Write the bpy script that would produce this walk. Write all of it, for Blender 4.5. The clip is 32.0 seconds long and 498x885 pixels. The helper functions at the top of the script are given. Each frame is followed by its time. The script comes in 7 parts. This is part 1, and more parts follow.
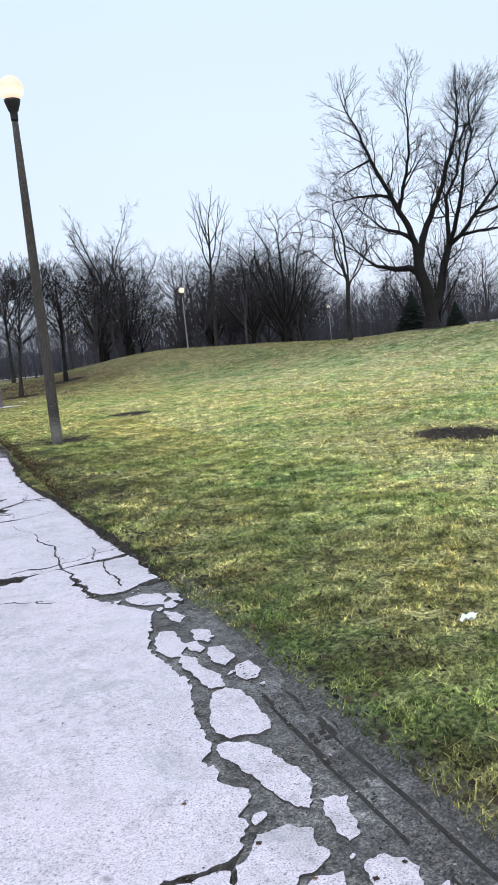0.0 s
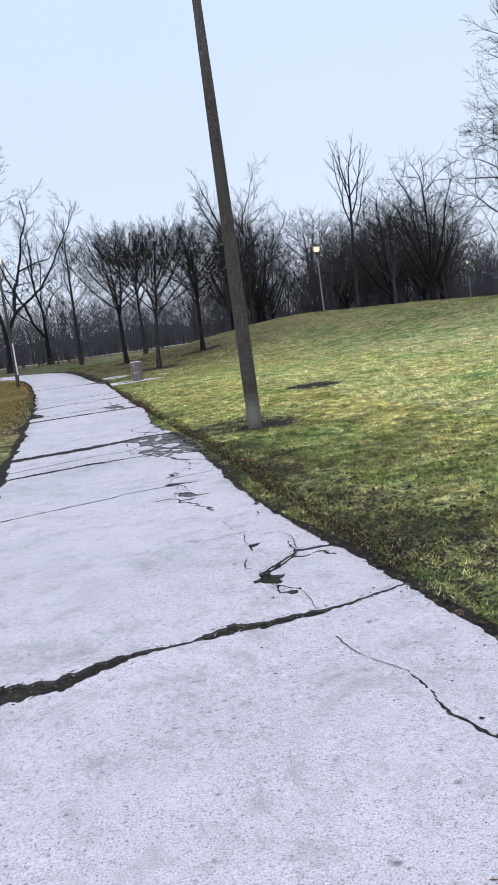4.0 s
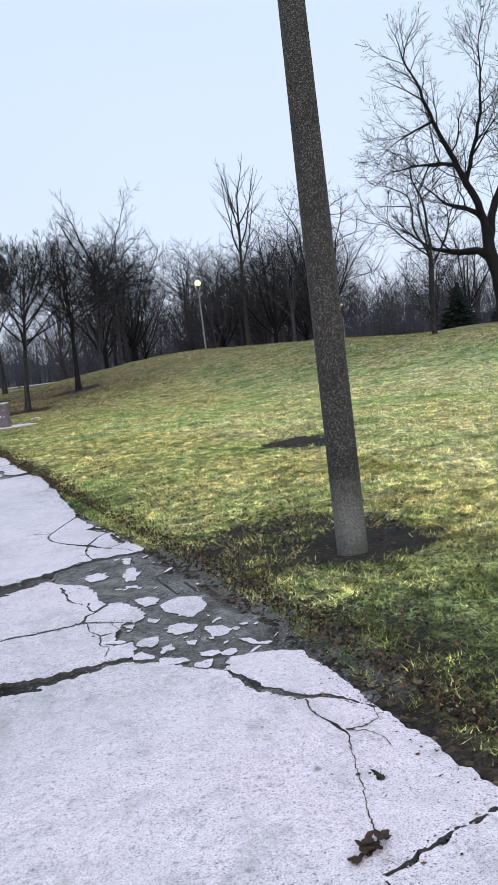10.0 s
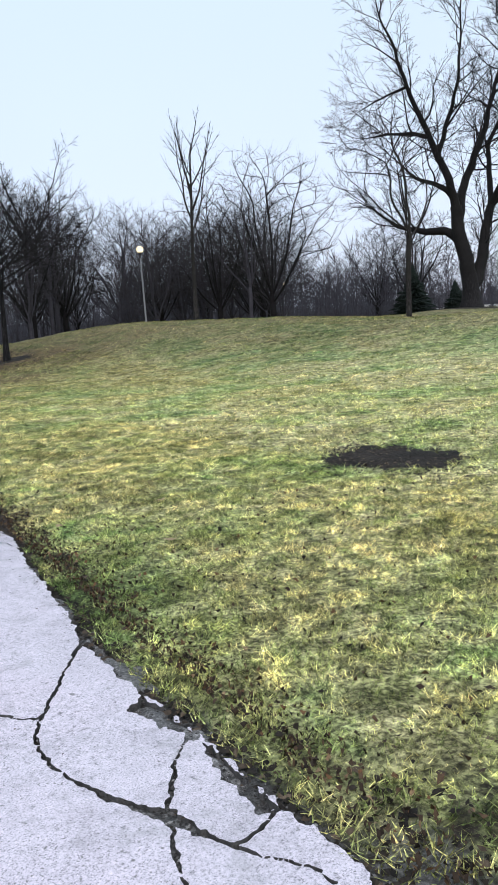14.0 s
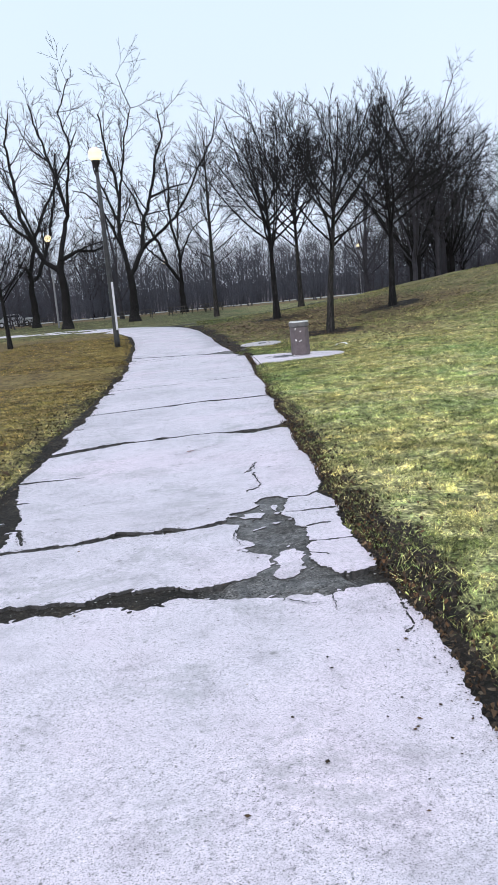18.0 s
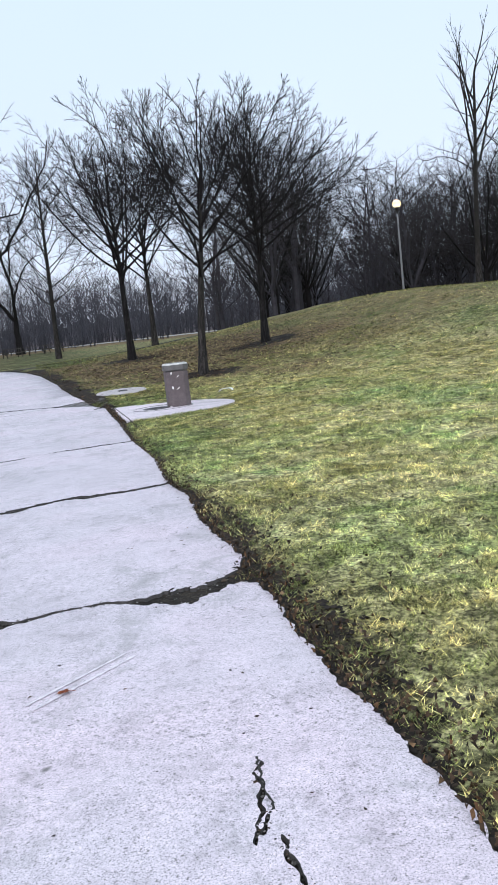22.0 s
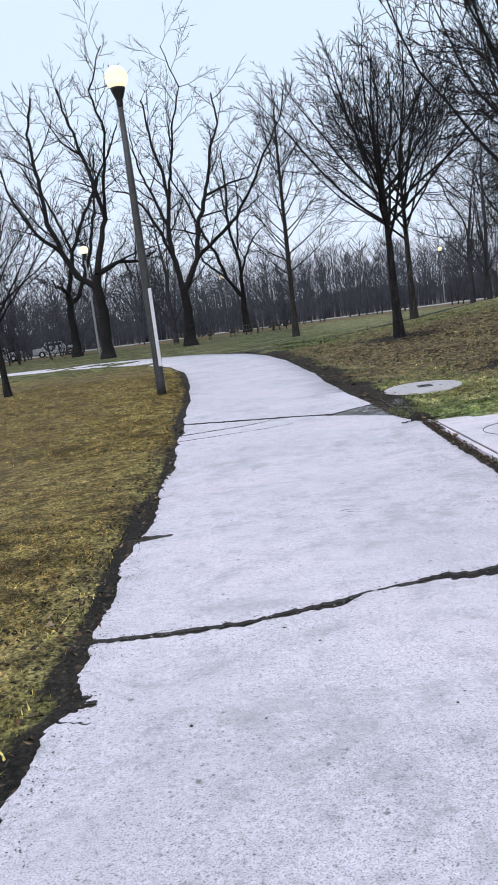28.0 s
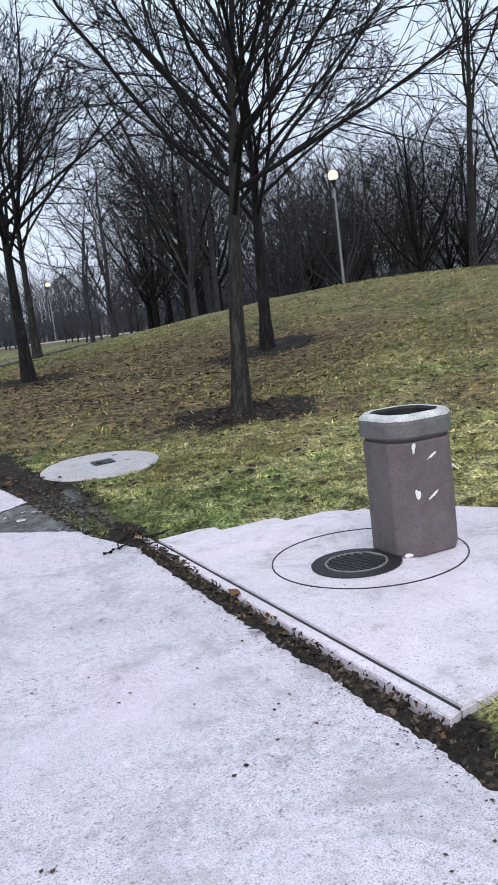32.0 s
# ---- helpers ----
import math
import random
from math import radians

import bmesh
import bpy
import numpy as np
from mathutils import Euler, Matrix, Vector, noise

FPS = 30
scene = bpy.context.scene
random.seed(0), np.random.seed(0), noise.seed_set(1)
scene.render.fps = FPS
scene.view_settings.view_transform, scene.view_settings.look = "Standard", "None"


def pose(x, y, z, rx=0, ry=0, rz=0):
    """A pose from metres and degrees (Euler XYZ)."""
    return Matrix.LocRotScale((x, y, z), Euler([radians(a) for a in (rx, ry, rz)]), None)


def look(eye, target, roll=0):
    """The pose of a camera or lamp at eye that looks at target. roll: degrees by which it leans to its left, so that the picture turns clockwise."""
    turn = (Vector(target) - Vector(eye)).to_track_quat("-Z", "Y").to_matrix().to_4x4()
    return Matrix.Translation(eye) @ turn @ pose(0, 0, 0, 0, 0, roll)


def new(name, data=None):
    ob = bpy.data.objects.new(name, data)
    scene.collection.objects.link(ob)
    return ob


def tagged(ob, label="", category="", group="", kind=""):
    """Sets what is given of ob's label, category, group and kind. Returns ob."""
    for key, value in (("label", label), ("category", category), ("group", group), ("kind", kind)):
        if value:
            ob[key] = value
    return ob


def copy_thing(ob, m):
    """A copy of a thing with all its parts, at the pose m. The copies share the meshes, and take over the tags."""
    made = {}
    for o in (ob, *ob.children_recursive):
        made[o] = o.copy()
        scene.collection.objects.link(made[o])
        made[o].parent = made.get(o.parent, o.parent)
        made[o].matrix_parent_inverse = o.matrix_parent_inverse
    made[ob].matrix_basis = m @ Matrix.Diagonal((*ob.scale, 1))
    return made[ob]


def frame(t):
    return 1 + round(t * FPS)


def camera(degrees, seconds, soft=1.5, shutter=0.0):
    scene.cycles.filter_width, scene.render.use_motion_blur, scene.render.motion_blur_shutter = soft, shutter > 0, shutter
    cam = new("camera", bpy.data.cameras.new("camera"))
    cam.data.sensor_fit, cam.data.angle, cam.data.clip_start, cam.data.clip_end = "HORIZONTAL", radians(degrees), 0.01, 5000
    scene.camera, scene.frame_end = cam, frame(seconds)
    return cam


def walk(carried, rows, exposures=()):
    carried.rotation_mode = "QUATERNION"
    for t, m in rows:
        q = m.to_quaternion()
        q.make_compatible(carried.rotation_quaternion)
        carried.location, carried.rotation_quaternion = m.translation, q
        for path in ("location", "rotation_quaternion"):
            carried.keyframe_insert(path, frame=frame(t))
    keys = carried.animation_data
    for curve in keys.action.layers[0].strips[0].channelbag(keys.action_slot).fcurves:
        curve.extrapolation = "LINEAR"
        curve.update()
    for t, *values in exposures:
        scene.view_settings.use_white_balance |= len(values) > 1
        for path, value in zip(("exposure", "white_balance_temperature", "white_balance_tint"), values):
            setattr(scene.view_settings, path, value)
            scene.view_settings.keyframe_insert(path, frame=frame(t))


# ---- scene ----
cam = camera(34.5, 32.0, soft=0.95)
METRES, EYE, TILT, LEAN, TURN = 38.5, 1.5, 0.0, 0.0, -20.9
ROWS = [
    (0.0, 0.0, 0.0, 0.0, -0.64, -6.01, 6.12),
    (0.5, -0.0072, 0.0127, 0.0006, 0.54, -5.93, 6.41),
    (1.0, -0.0126, 0.0282, 0.0005, 1.65, -6.07, 6.97),
    (1.5, -0.0197, 0.0414, 0.0006, 2.6, -6.23, 7.35),
    (2.0, -0.0267, 0.055, 0.0002, 3.9, -6.62, 7.69),
    (2.5, -0.0344, 0.069, 0.0012, 5.9, -7.01, 7.91),
    (3.0, -0.0426, 0.0809, 0.0014, 7.05, -7.24, 7.83),
    (3.5, -0.0494, 0.0961, 0.0011, 7.83, -7.35, 7.89),
    (5.5, -0.0778, 0.15, 0.0011, 2.81, -7.06, 8.41),
    (6.0, -0.0825, 0.1647, 0.0003, -0.23, -6.91, 8.89),
    (6.5, -0.086, 0.1776, 0.0012, -3.98, -6.45, 9.23),
    (7.0, -0.0903, 0.1914, 0.0017, -6.55, -6.08, 9.06),
    (7.5, -0.0946, 0.2078, 0.0022, -6.71, -5.78, 8.71),
    (8.0, -0.1002, 0.2213, 0.0023, -5.99, -5.53, 8.04),
    (8.5, -0.105, 0.2346, 0.0015, -4.36, -5.56, 7.63),
    (9.0, -0.1113, 0.248, 0.0025, -2.45, -5.65, 7.47),
    (9.5, -0.1175, 0.2607, 0.0032, -2.5, -5.77, 7.21),
    (10.0, -0.121, 0.2761, 0.0029, -2.89, -5.67, 6.98),
    (10.5, -0.1275, 0.2895, 0.0032, -3.01, -5.49, 6.63),
    (11.0, -0.1324, 0.3039, 0.0027, -3.31, -5.61, 6.21),
    (11.5, -0.1369, 0.3185, 0.0043, -3.2, -5.38, 6.07),
    (12.0, -0.1427, 0.3318, 0.0046, -3.98, -5.28, 6.01),
    (12.5, -0.1447, 0.3479, 0.004, -5.43, -5.4, 5.99),
    (13.0, -0.1484, 0.3625, 0.004, -7.0, -5.78, 5.66),
    (13.5, -0.1505, 0.3783, 0.0039, -8.6, -6.68, 4.81),
    (15.5, -0.159, 0.44, 0.0049, -3.38, -9.11, 1.51),
    (16.0, -0.1617, 0.4536, 0.0055, -0.34, -9.3, 1.62),
    (16.5, -0.1644, 0.4684, 0.0058, 4.05, -9.53, 2.37),
    (17.0, -0.1701, 0.4813, 0.0061, 8.54, -9.76, 3.4),
    (17.5, -0.1763, 0.4949, 0.0055, 13.79, -9.75, 4.53),
    (18.0, -0.1838, 0.5091, 0.0059, 17.6, -9.54, 5.24),
    (18.5, -0.1921, 0.5223, 0.0068, 19.3, -9.23, 5.66),
    (19.0, -0.1969, 0.5378, 0.0068, 19.12, -8.75, 5.91),
    (19.5, -0.203, 0.5512, 0.0067, 17.09, -8.39, 6.08),
    (20.0, -0.208, 0.5657, 0.0062, 13.32, -8.33, 6.18),
    (20.5, -0.2139, 0.5807, 0.0071, 8.96, -8.23, 6.39),
    (21.0, -0.2192, 0.5938, 0.0066, 3.68, -8.78, 6.32),
    (21.5, -0.2244, 0.6105, 0.0064, 3.16, -8.65, 6.44),
    (22.0, -0.2324, 0.6239, 0.0067, 6.21, -7.96, 6.37),
    (22.5, -0.2393, 0.6391, 0.0062, 11.57, -7.34, 6.37),
    (23.0, -0.2466, 0.654, 0.0069, 16.02, -7.69, 6.28),
    (23.5, -0.2544, 0.6687, 0.0077, 17.97, -8.71, 6.35),
    (24.0, -0.2611, 0.6847, 0.0071, 17.65, -8.91, 6.68),
    (24.5, -0.2673, 0.6979, 0.0072, 14.83, -8.87, 6.85),
    (26.5, -0.2925, 0.7529, 0.0081, 11.0, -7.94, 6.21),
    (27.0, -0.3017, 0.7671, 0.0085, 13.75, -7.8, 6.11),
    (27.5, -0.3104, 0.7809, 0.009, 17.3, -7.88, 6.53),
    (28.0, -0.3189, 0.796, 0.0096, 21.55, -7.84, 7.39),
    (28.5, -0.3262, 0.8096, 0.0092, 17.99, -7.99, 8.04),
    (29.0, -0.3307, 0.8256, 0.0081, 11.38, -8.5, 9.03),
    (29.5, -0.3364, 0.8403, 0.0096, 7.26, -8.58, 9.03),
    (30.0, -0.3421, 0.8551, 0.01, 3.65, -8.93, 8.24),
    (30.5, -0.345, 0.8723, 0.0106, 1.39, -9.1, 7.77),
    (31.0, -0.3502, 0.8877, 0.0104, -1.05, -9.25, 7.35),
    (31.5, -0.3541, 0.9051, 0.0096, -3.49, -9.34, 7.09),
    (32.0, -0.3588, 0.9236, 0.0114, -6.13, -8.65, 6.88),
]
walk(cam, [(t, pose(0, 0, EYE, TILT, LEAN, TURN) @ pose(METRES * x, METRES * y, METRES * z, 90 + pitch, roll, yaw)) for t, x, y, z, yaw, pitch, roll in ROWS],
     exposures=[(0.0, 0.04, 6120, 15), (2.0, -0.06, 6120, 15), (3.5, -0.10, 6120, 15), (6.0, -0.15, 6120, 15), (8.0, -0.09, 6120, 15), (11.0, -0.07, 6120, 15), (13.0, -0.04, 6120, 15),
                (16.0, 0.10, 6120, 15), (18.0, 0.05, 6120, 15), (24.0, 0.03, 6120, 15), (29.0, 0.02, 6120, 15), (32.0, 0.05, 6120, 15)])

# ---- world, sun, exposure ----
world = bpy.data.worlds.new("overcast_dusk")
scene.world = world
world.use_nodes = True
wn, wl = world.node_tree.nodes, world.node_tree.links
wn.clear()
w_out = wn.new("ShaderNodeOutputWorld")
w_sky = wn.new("ShaderNodeTexSky")
w_sky.sky_type = "NISHITA"
w_sky.sun_disc = False
w_sky.sun_elevation, w_sky.sun_rotation = radians(38), radians(200)
w_sky.air_density, w_sky.dust_density = 1.0, 3.0
w_bg = wn.new("ShaderNodeBackground")
w_bg.inputs["Strength"].default_value = 0.03
wl.new(w_sky.outputs[0], w_bg.inputs["Color"])
# the cloud cover: an even pale sheet, a little bluer overhead
w_co = wn.new("ShaderNodeTexCoord")
w_sep = wn.new("ShaderNodeSeparateXYZ")
wl.new(w_co.outputs["Generated"], w_sep.inputs[0])
w_ramp = wn.new("ShaderNodeValToRGB")
w_ramp.color_ramp.elements[0].position, w_ramp.color_ramp.elements[0].color = 0.0, (0.755, 0.81, 0.905, 1)
w_ramp.color_ramp.elements[1].position, w_ramp.color_ramp.elements[1].color = 0.55, (0.71, 0.865, 0.91, 1)
wl.new(w_sep.outputs["Z"], w_ramp.inputs[0])
w_noise = wn.new("ShaderNodeTexNoise")
w_noise.inputs["Scale"].default_value = 2.2
w_noise.inputs["Detail"].default_value = 4
wl.new(w_co.outputs["Generated"], w_noise.inputs["Vector"])
w_mr = wn.new("ShaderNodeMapRange")
w_mr.inputs["To Min"].default_value, w_mr.inputs["To Max"].default_value = 0.96, 1.05
wl.new(w_noise.outputs[0], w_mr.inputs[0])
w_bg2 = wn.new("ShaderNodeBackground")
wl.new(w_ramp.outputs[0], w_bg2.inputs["Color"])
w_mul = wn.new("ShaderNodeMath")
w_mul.operation = "MULTIPLY"
w_mul.inputs[1].default_value = 0.955
wl.new(w_mr.outputs[0], w_mul.inputs[0])
wl.new(w_mul.outputs[0], w_bg2.inputs["Strength"])
w_add = wn.new("ShaderNodeAddShader")
wl.new(w_bg.outputs[0], w_add.inputs[0])
wl.new(w_bg2.outputs[0], w_add.inputs[1])
wl.new(w_add.outputs[0], w_out.inputs[0])

sun_data = bpy.data.lights.new("sun", "SUN")
sun_data.energy, sun_data.angle, sun_data.color = 1.45, radians(40), (1.0, 0.97, 0.92)
sun_lamp = new("sun", sun_data)
sun_lamp.matrix_world = look((0, 0, 60), (12, 30, 20))

# ---- materials ----
def material(name, rough=0.8, metal=0.0, spec=0.5):
    m = bpy.data.materials.new(name)
    m.use_nodes = True
    n = m.node_tree.nodes
    b = n["Principled BSDF"]
    b.inputs["Roughness"].default_value = rough
    b.inputs["Metallic"].default_value = metal
    b.inputs["Specular IOR Level"].default_value = spec
    return m, n, m.node_tree.links, b


def node(n, kind, **values):
    x = n.new("ShaderNode" + kind)
    for key, value in values.items():
        x.inputs[key.replace("_", " ")].default_value = value
    return x


def noise_of(n, l, vec, scale, detail=5.0, rough=0.6, distort=0.0):
    x = node(n, "TexNoise", Scale=scale, Detail=detail, Roughness=rough, Distortion=distort)
    l.new(vec, x.inputs["Vector"])
    return x.outputs[0]


def ramp_of(n, l, fac, stops):
    x = n.new("ShaderNodeValToRGB")
    e = x.color_ramp.elements
    while len(e) < len(stops):
        e.new(0.5)
    for k, (p, c) in enumerate(stops):
        e[k].position = p
        e[k].color = (*c, 1) if len(c) == 3 else c
    l.new(fac, x.inputs[0])
    return x.outputs[0]


def grey(v):
    return (v, v, v)


def mix_of(n, l, fac, a, b, mode="MIX"):
    x = n.new("ShaderNodeMix")
    x.data_type, x.blend_type = "RGBA", mode
    for sock, v in ((x.inputs[0], fac), (x.inputs[6], a), (x.inputs[7], b)):
        if isinstance(v, (int, float)):
            sock.default_value = v
        elif isinstance(v, tuple):
            sock.default_value = (*v, 1)
        else:
            l.new(v, sock)
    return x.outputs[2]


def bump_of(n, l, b, height, strength=0.4, distance=0.01, normal=None):
    x = node(n, "Bump", Strength=strength, Distance=distance)
    l.new(height, x.inputs["Height"])
    if normal:
        l.new(normal, x.inputs["Normal"])
    l.new(x.outputs[0], b.inputs["Normal"])
    return x.outputs[0]


def world_pos(n):
    return n.new("ShaderNodeNewGeometry").outputs["Position"]


def attr_of(n, name):
    x = n.new("ShaderNodeAttribute")
    x.attribute_name = name
    return x.outputs["Fac"]


def lawn_colour(n, l, pos):
    """Winter turf: straw, olive and fresh green in patches of about a metre, mottled by the hand's breadth and the finger's."""
    big = noise_of(n, l, pos, 0.38, 4, 0.6)
    mid = noise_of(n, l, pos, 1.7, 5, 0.65)
    fine = noise_of(n, l, pos, 7.5, 4, 0.65)
    a = ramp_of(n, l, big, [(0.36, (0.33, 0.295, 0.10)), (0.46, (0.50, 0.45, 0.21)), (0.54, (0.32, 0.36, 0.125)), (0.66, (0.16, 0.30, 0.09))])
    c = ramp_of(n, l, mid, [(0.33, (0.075, 0.066, 0.030)), (0.43, (0.17, 0.18, 0.062)), (0.56, (0.55, 0.49, 0.26)), (0.70, (0.15, 0.30, 0.085))])
    ac = mix_of(n, l, 0.5, a, c)
    d = ramp_of(n, l, fine, [(0.36, grey(0.3)), (0.5, grey(1.05)), (0.64, grey(1.95))])
    tiny = ramp_of(n, l, noise_of(n, l, pos, 34.0, 3, 0.7), [(0.39, grey(0.22)), (0.5, grey(1.05)), (0.61, grey(2.1))])
    c = mix_of(n, l, 0.85, mix_of(n, l, 0.85, ac, d, "MULTIPLY"), tiny, "MULTIPLY")
    # beside the path the turf is thin, damp and full of soil
    sx = n.new("ShaderNodeSeparateXYZ")
    l.new(pos, sx.inputs[0])
    near = node(n, "MapRange")
    for key, v in (("From Min", 1.1), ("From Max", 5.0), ("To Min", 1.0), ("To Max", 0.0)):
        near.inputs[key].default_value = v
    l.new(sx.outputs["X"], near.inputs["Value"])
    thin = mix_of(n, l, 1.0, near.outputs[0], ramp_of(n, l, noise_of(n, l, pos, 0.9, 5, 0.65), [(0.36, grey(0.25)), (0.56, grey(1.0))]), "MULTIPLY")
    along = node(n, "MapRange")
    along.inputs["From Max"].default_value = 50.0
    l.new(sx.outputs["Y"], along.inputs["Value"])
    thin = mix_of(n, l, 1.0, thin, ramp_of(n, l, along.outputs[0], [(0.28, grey(1.0)), (0.40, grey(0.45)), (0.74, grey(0.45)), (0.86, grey(0.85))]), "MULTIPLY")
    damp = mix_of(n, l, 0.9, ramp_of(n, l, mid, [(0.4, (0.05, 0.047, 0.02)), (0.6, (0.08, 0.125, 0.035))]), tiny, "MULTIPLY")
    c = mix_of(n, l, thin, c, damp)
    # the turf is darker up the rise than on the flat
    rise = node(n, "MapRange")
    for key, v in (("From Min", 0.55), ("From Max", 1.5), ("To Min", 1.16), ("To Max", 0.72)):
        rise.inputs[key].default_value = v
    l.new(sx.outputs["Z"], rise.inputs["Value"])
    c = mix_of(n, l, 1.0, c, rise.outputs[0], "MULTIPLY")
    # brightness tuned by colour: lighter, bluer at y 18 to 33, darker past 40
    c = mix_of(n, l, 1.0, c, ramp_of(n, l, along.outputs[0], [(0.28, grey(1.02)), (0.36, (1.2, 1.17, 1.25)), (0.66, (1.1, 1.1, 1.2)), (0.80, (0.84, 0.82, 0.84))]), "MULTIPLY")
    # the verge on the other side of the path is dry and ochre
    sep = n.new("ShaderNodeSeparateXYZ")
    l.new(pos, sep.inputs[0])
    mr = node(n, "MapRange")
    for key, v in (("From Min", -1.0), ("From Max", -2.2)):
        mr.inputs[key].default_value = v
    l.new(sep.outputs["X"], mr.inputs["Value"])
    dry = ramp_of(n, l, mid, [(0.35, (0.16, 0.11, 0.035)), (0.5, (0.34, 0.24, 0.07)), (0.65, (0.42, 0.33, 0.10))])
    dry = mix_of(n, l, 0.9, mix_of(n, l, 0.85, mix_of(n, l, 1.0, dry, (0.66, 0.62, 0.64), "MULTIPLY"), d, "MULTIPLY"), tiny, "MULTIPLY")
    stop = node(n, "MapRange")
    for key, v in (("From Min", 60.0), ("From Max", 66.0), ("To Min", 1.0), ("To Max", 0.15)):
        stop.inputs[key].default_value = v
    l.new(sep.outputs["Y"], stop.inputs["Value"])
    half = n.new("ShaderNodeMath")
    half.operation = "MULTIPLY"
    half.inputs[1].default_value = 0.85
    l.new(mix_of(n, l, 1.0, mr.outputs[0], stop.outputs[0], "MULTIPLY"), half.inputs[0])
    return mix_of(n, l, half.outputs[0], c, dry)


def soil_colour(n, l, pos):
    s1 = noise_of(n, l, pos, 2.3, 5, 0.6)
    s2 = noise_of(n, l, pos, 38.0, 4, 0.7)
    a = ramp_of(n, l, s1, [(0.35, (0.013, 0.011, 0.009)), (0.55, (0.026, 0.021, 0.017)), (0.7, (0.052, 0.041, 0.031))])
    d = ramp_of(n, l, s2, [(0.35, grey(0.4)), (0.52, grey(1.0)), (0.70, grey(2.6))])
    return mix_of(n, l, 0.9, a, d, "MULTIPLY")


def make_ground():
    m, n, l, b = material("turf_and_soil", 0.95, spec=0.2)
    pos = world_pos(n)
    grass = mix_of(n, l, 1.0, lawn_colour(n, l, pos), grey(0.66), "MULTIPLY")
    soil = soil_colour(n, l, pos)
    edge = noise_of(n, l, pos, 8.0, 6, 0.75)
    add = n.new("ShaderNodeMath")
    add.operation = "ADD"
    l.new(attr_of(n, "bare"), add.inputs[0])
    l.new(edge, add.inputs[1])
    fac = ramp_of(n, l, add.outputs[0], [(0.74, grey(0)), (0.98, grey(1))])
    # fallen leaves, rotted to brown, where the turf is thin
    litter = ramp_of(n, l, noise_of(n, l, pos, 5.0, 6, 0.75), [(0.35, (0.055, 0.04, 0.028)), (0.5, (0.12, 0.085, 0.05)), (0.65, (0.35, 0.245, 0.11))])
    lit2 = n.new("ShaderNodeMath")
    lit2.operation = "ADD"
    l.new(attr_of(n, "litter"), lit2.inputs[0])
    l.new(edge, lit2.inputs[1])
    base = mix_of(n, l, ramp_of(n, l, lit2.outputs[0], [(0.7, grey(0)), (1.1, grey(1))]), grass, litter)
    col = mix_of(n, l, fac, base, soil)
    # the grit that lies wet along the broken edge of the path
    grit = ramp_of(n, l, noise_of(n, l, pos, 60.0, 3, 0.7), [(0.32, (0.032, 0.030, 0.029)), (0.5, (0.105, 0.100, 0.098)), (0.7, (0.26, 0.25, 0.245))])
    col = mix_of(n, l, attr_of(n, "grit"), col, grit)
    l.new(col, b.inputs["Base Color"])
    h = mix_of(n, l, 0.5, noise_of(n, l, pos, 30.0, 6, 0.75), noise_of(n, l, pos, 7.0, 4, 0.6))
    bump_of(n, l, b, h, 0.9, 0.05)
    rr = ramp_of(n, l, attr_of(n, "grit"), [(0.0, grey(0.95)), (1.0, grey(0.55))])
    l.new(rr, b.inputs["Roughness"])
    return m


def make_blades():
    m, n, l, b = material("grass_blades", 0.75, spec=0.25)
    pos = world_pos(n)
    g = n.new("ShaderNodeNewGeometry")
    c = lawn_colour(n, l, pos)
    r = ramp_of(n, l, g.outputs["Random Per Island"], [(0.0, (0.34, 0.37, 0.33)), (0.45, (0.88, 0.92, 0.84)), (0.8, (1.3, 1.24, 1.14)), (1.0, (1.42, 1.36, 1.34))])
    tuft = ramp_of(n, l, attr_of(n, "tuft"), [(0.0, (0.36, 0.44, 0.32)), (0.35, (0.75, 0.82, 0.66)), (0.7, (1.15, 1.12, 1.0)), (1.0, (1.7, 1.55, 1.42))])
    c = mix_of(n, l, 1.0, c, tuft, "MULTIPLY")
    l.new(mix_of(n, l, 1.0, c, r, "MULTIPLY"), b.inputs["Base Color"])
    return m


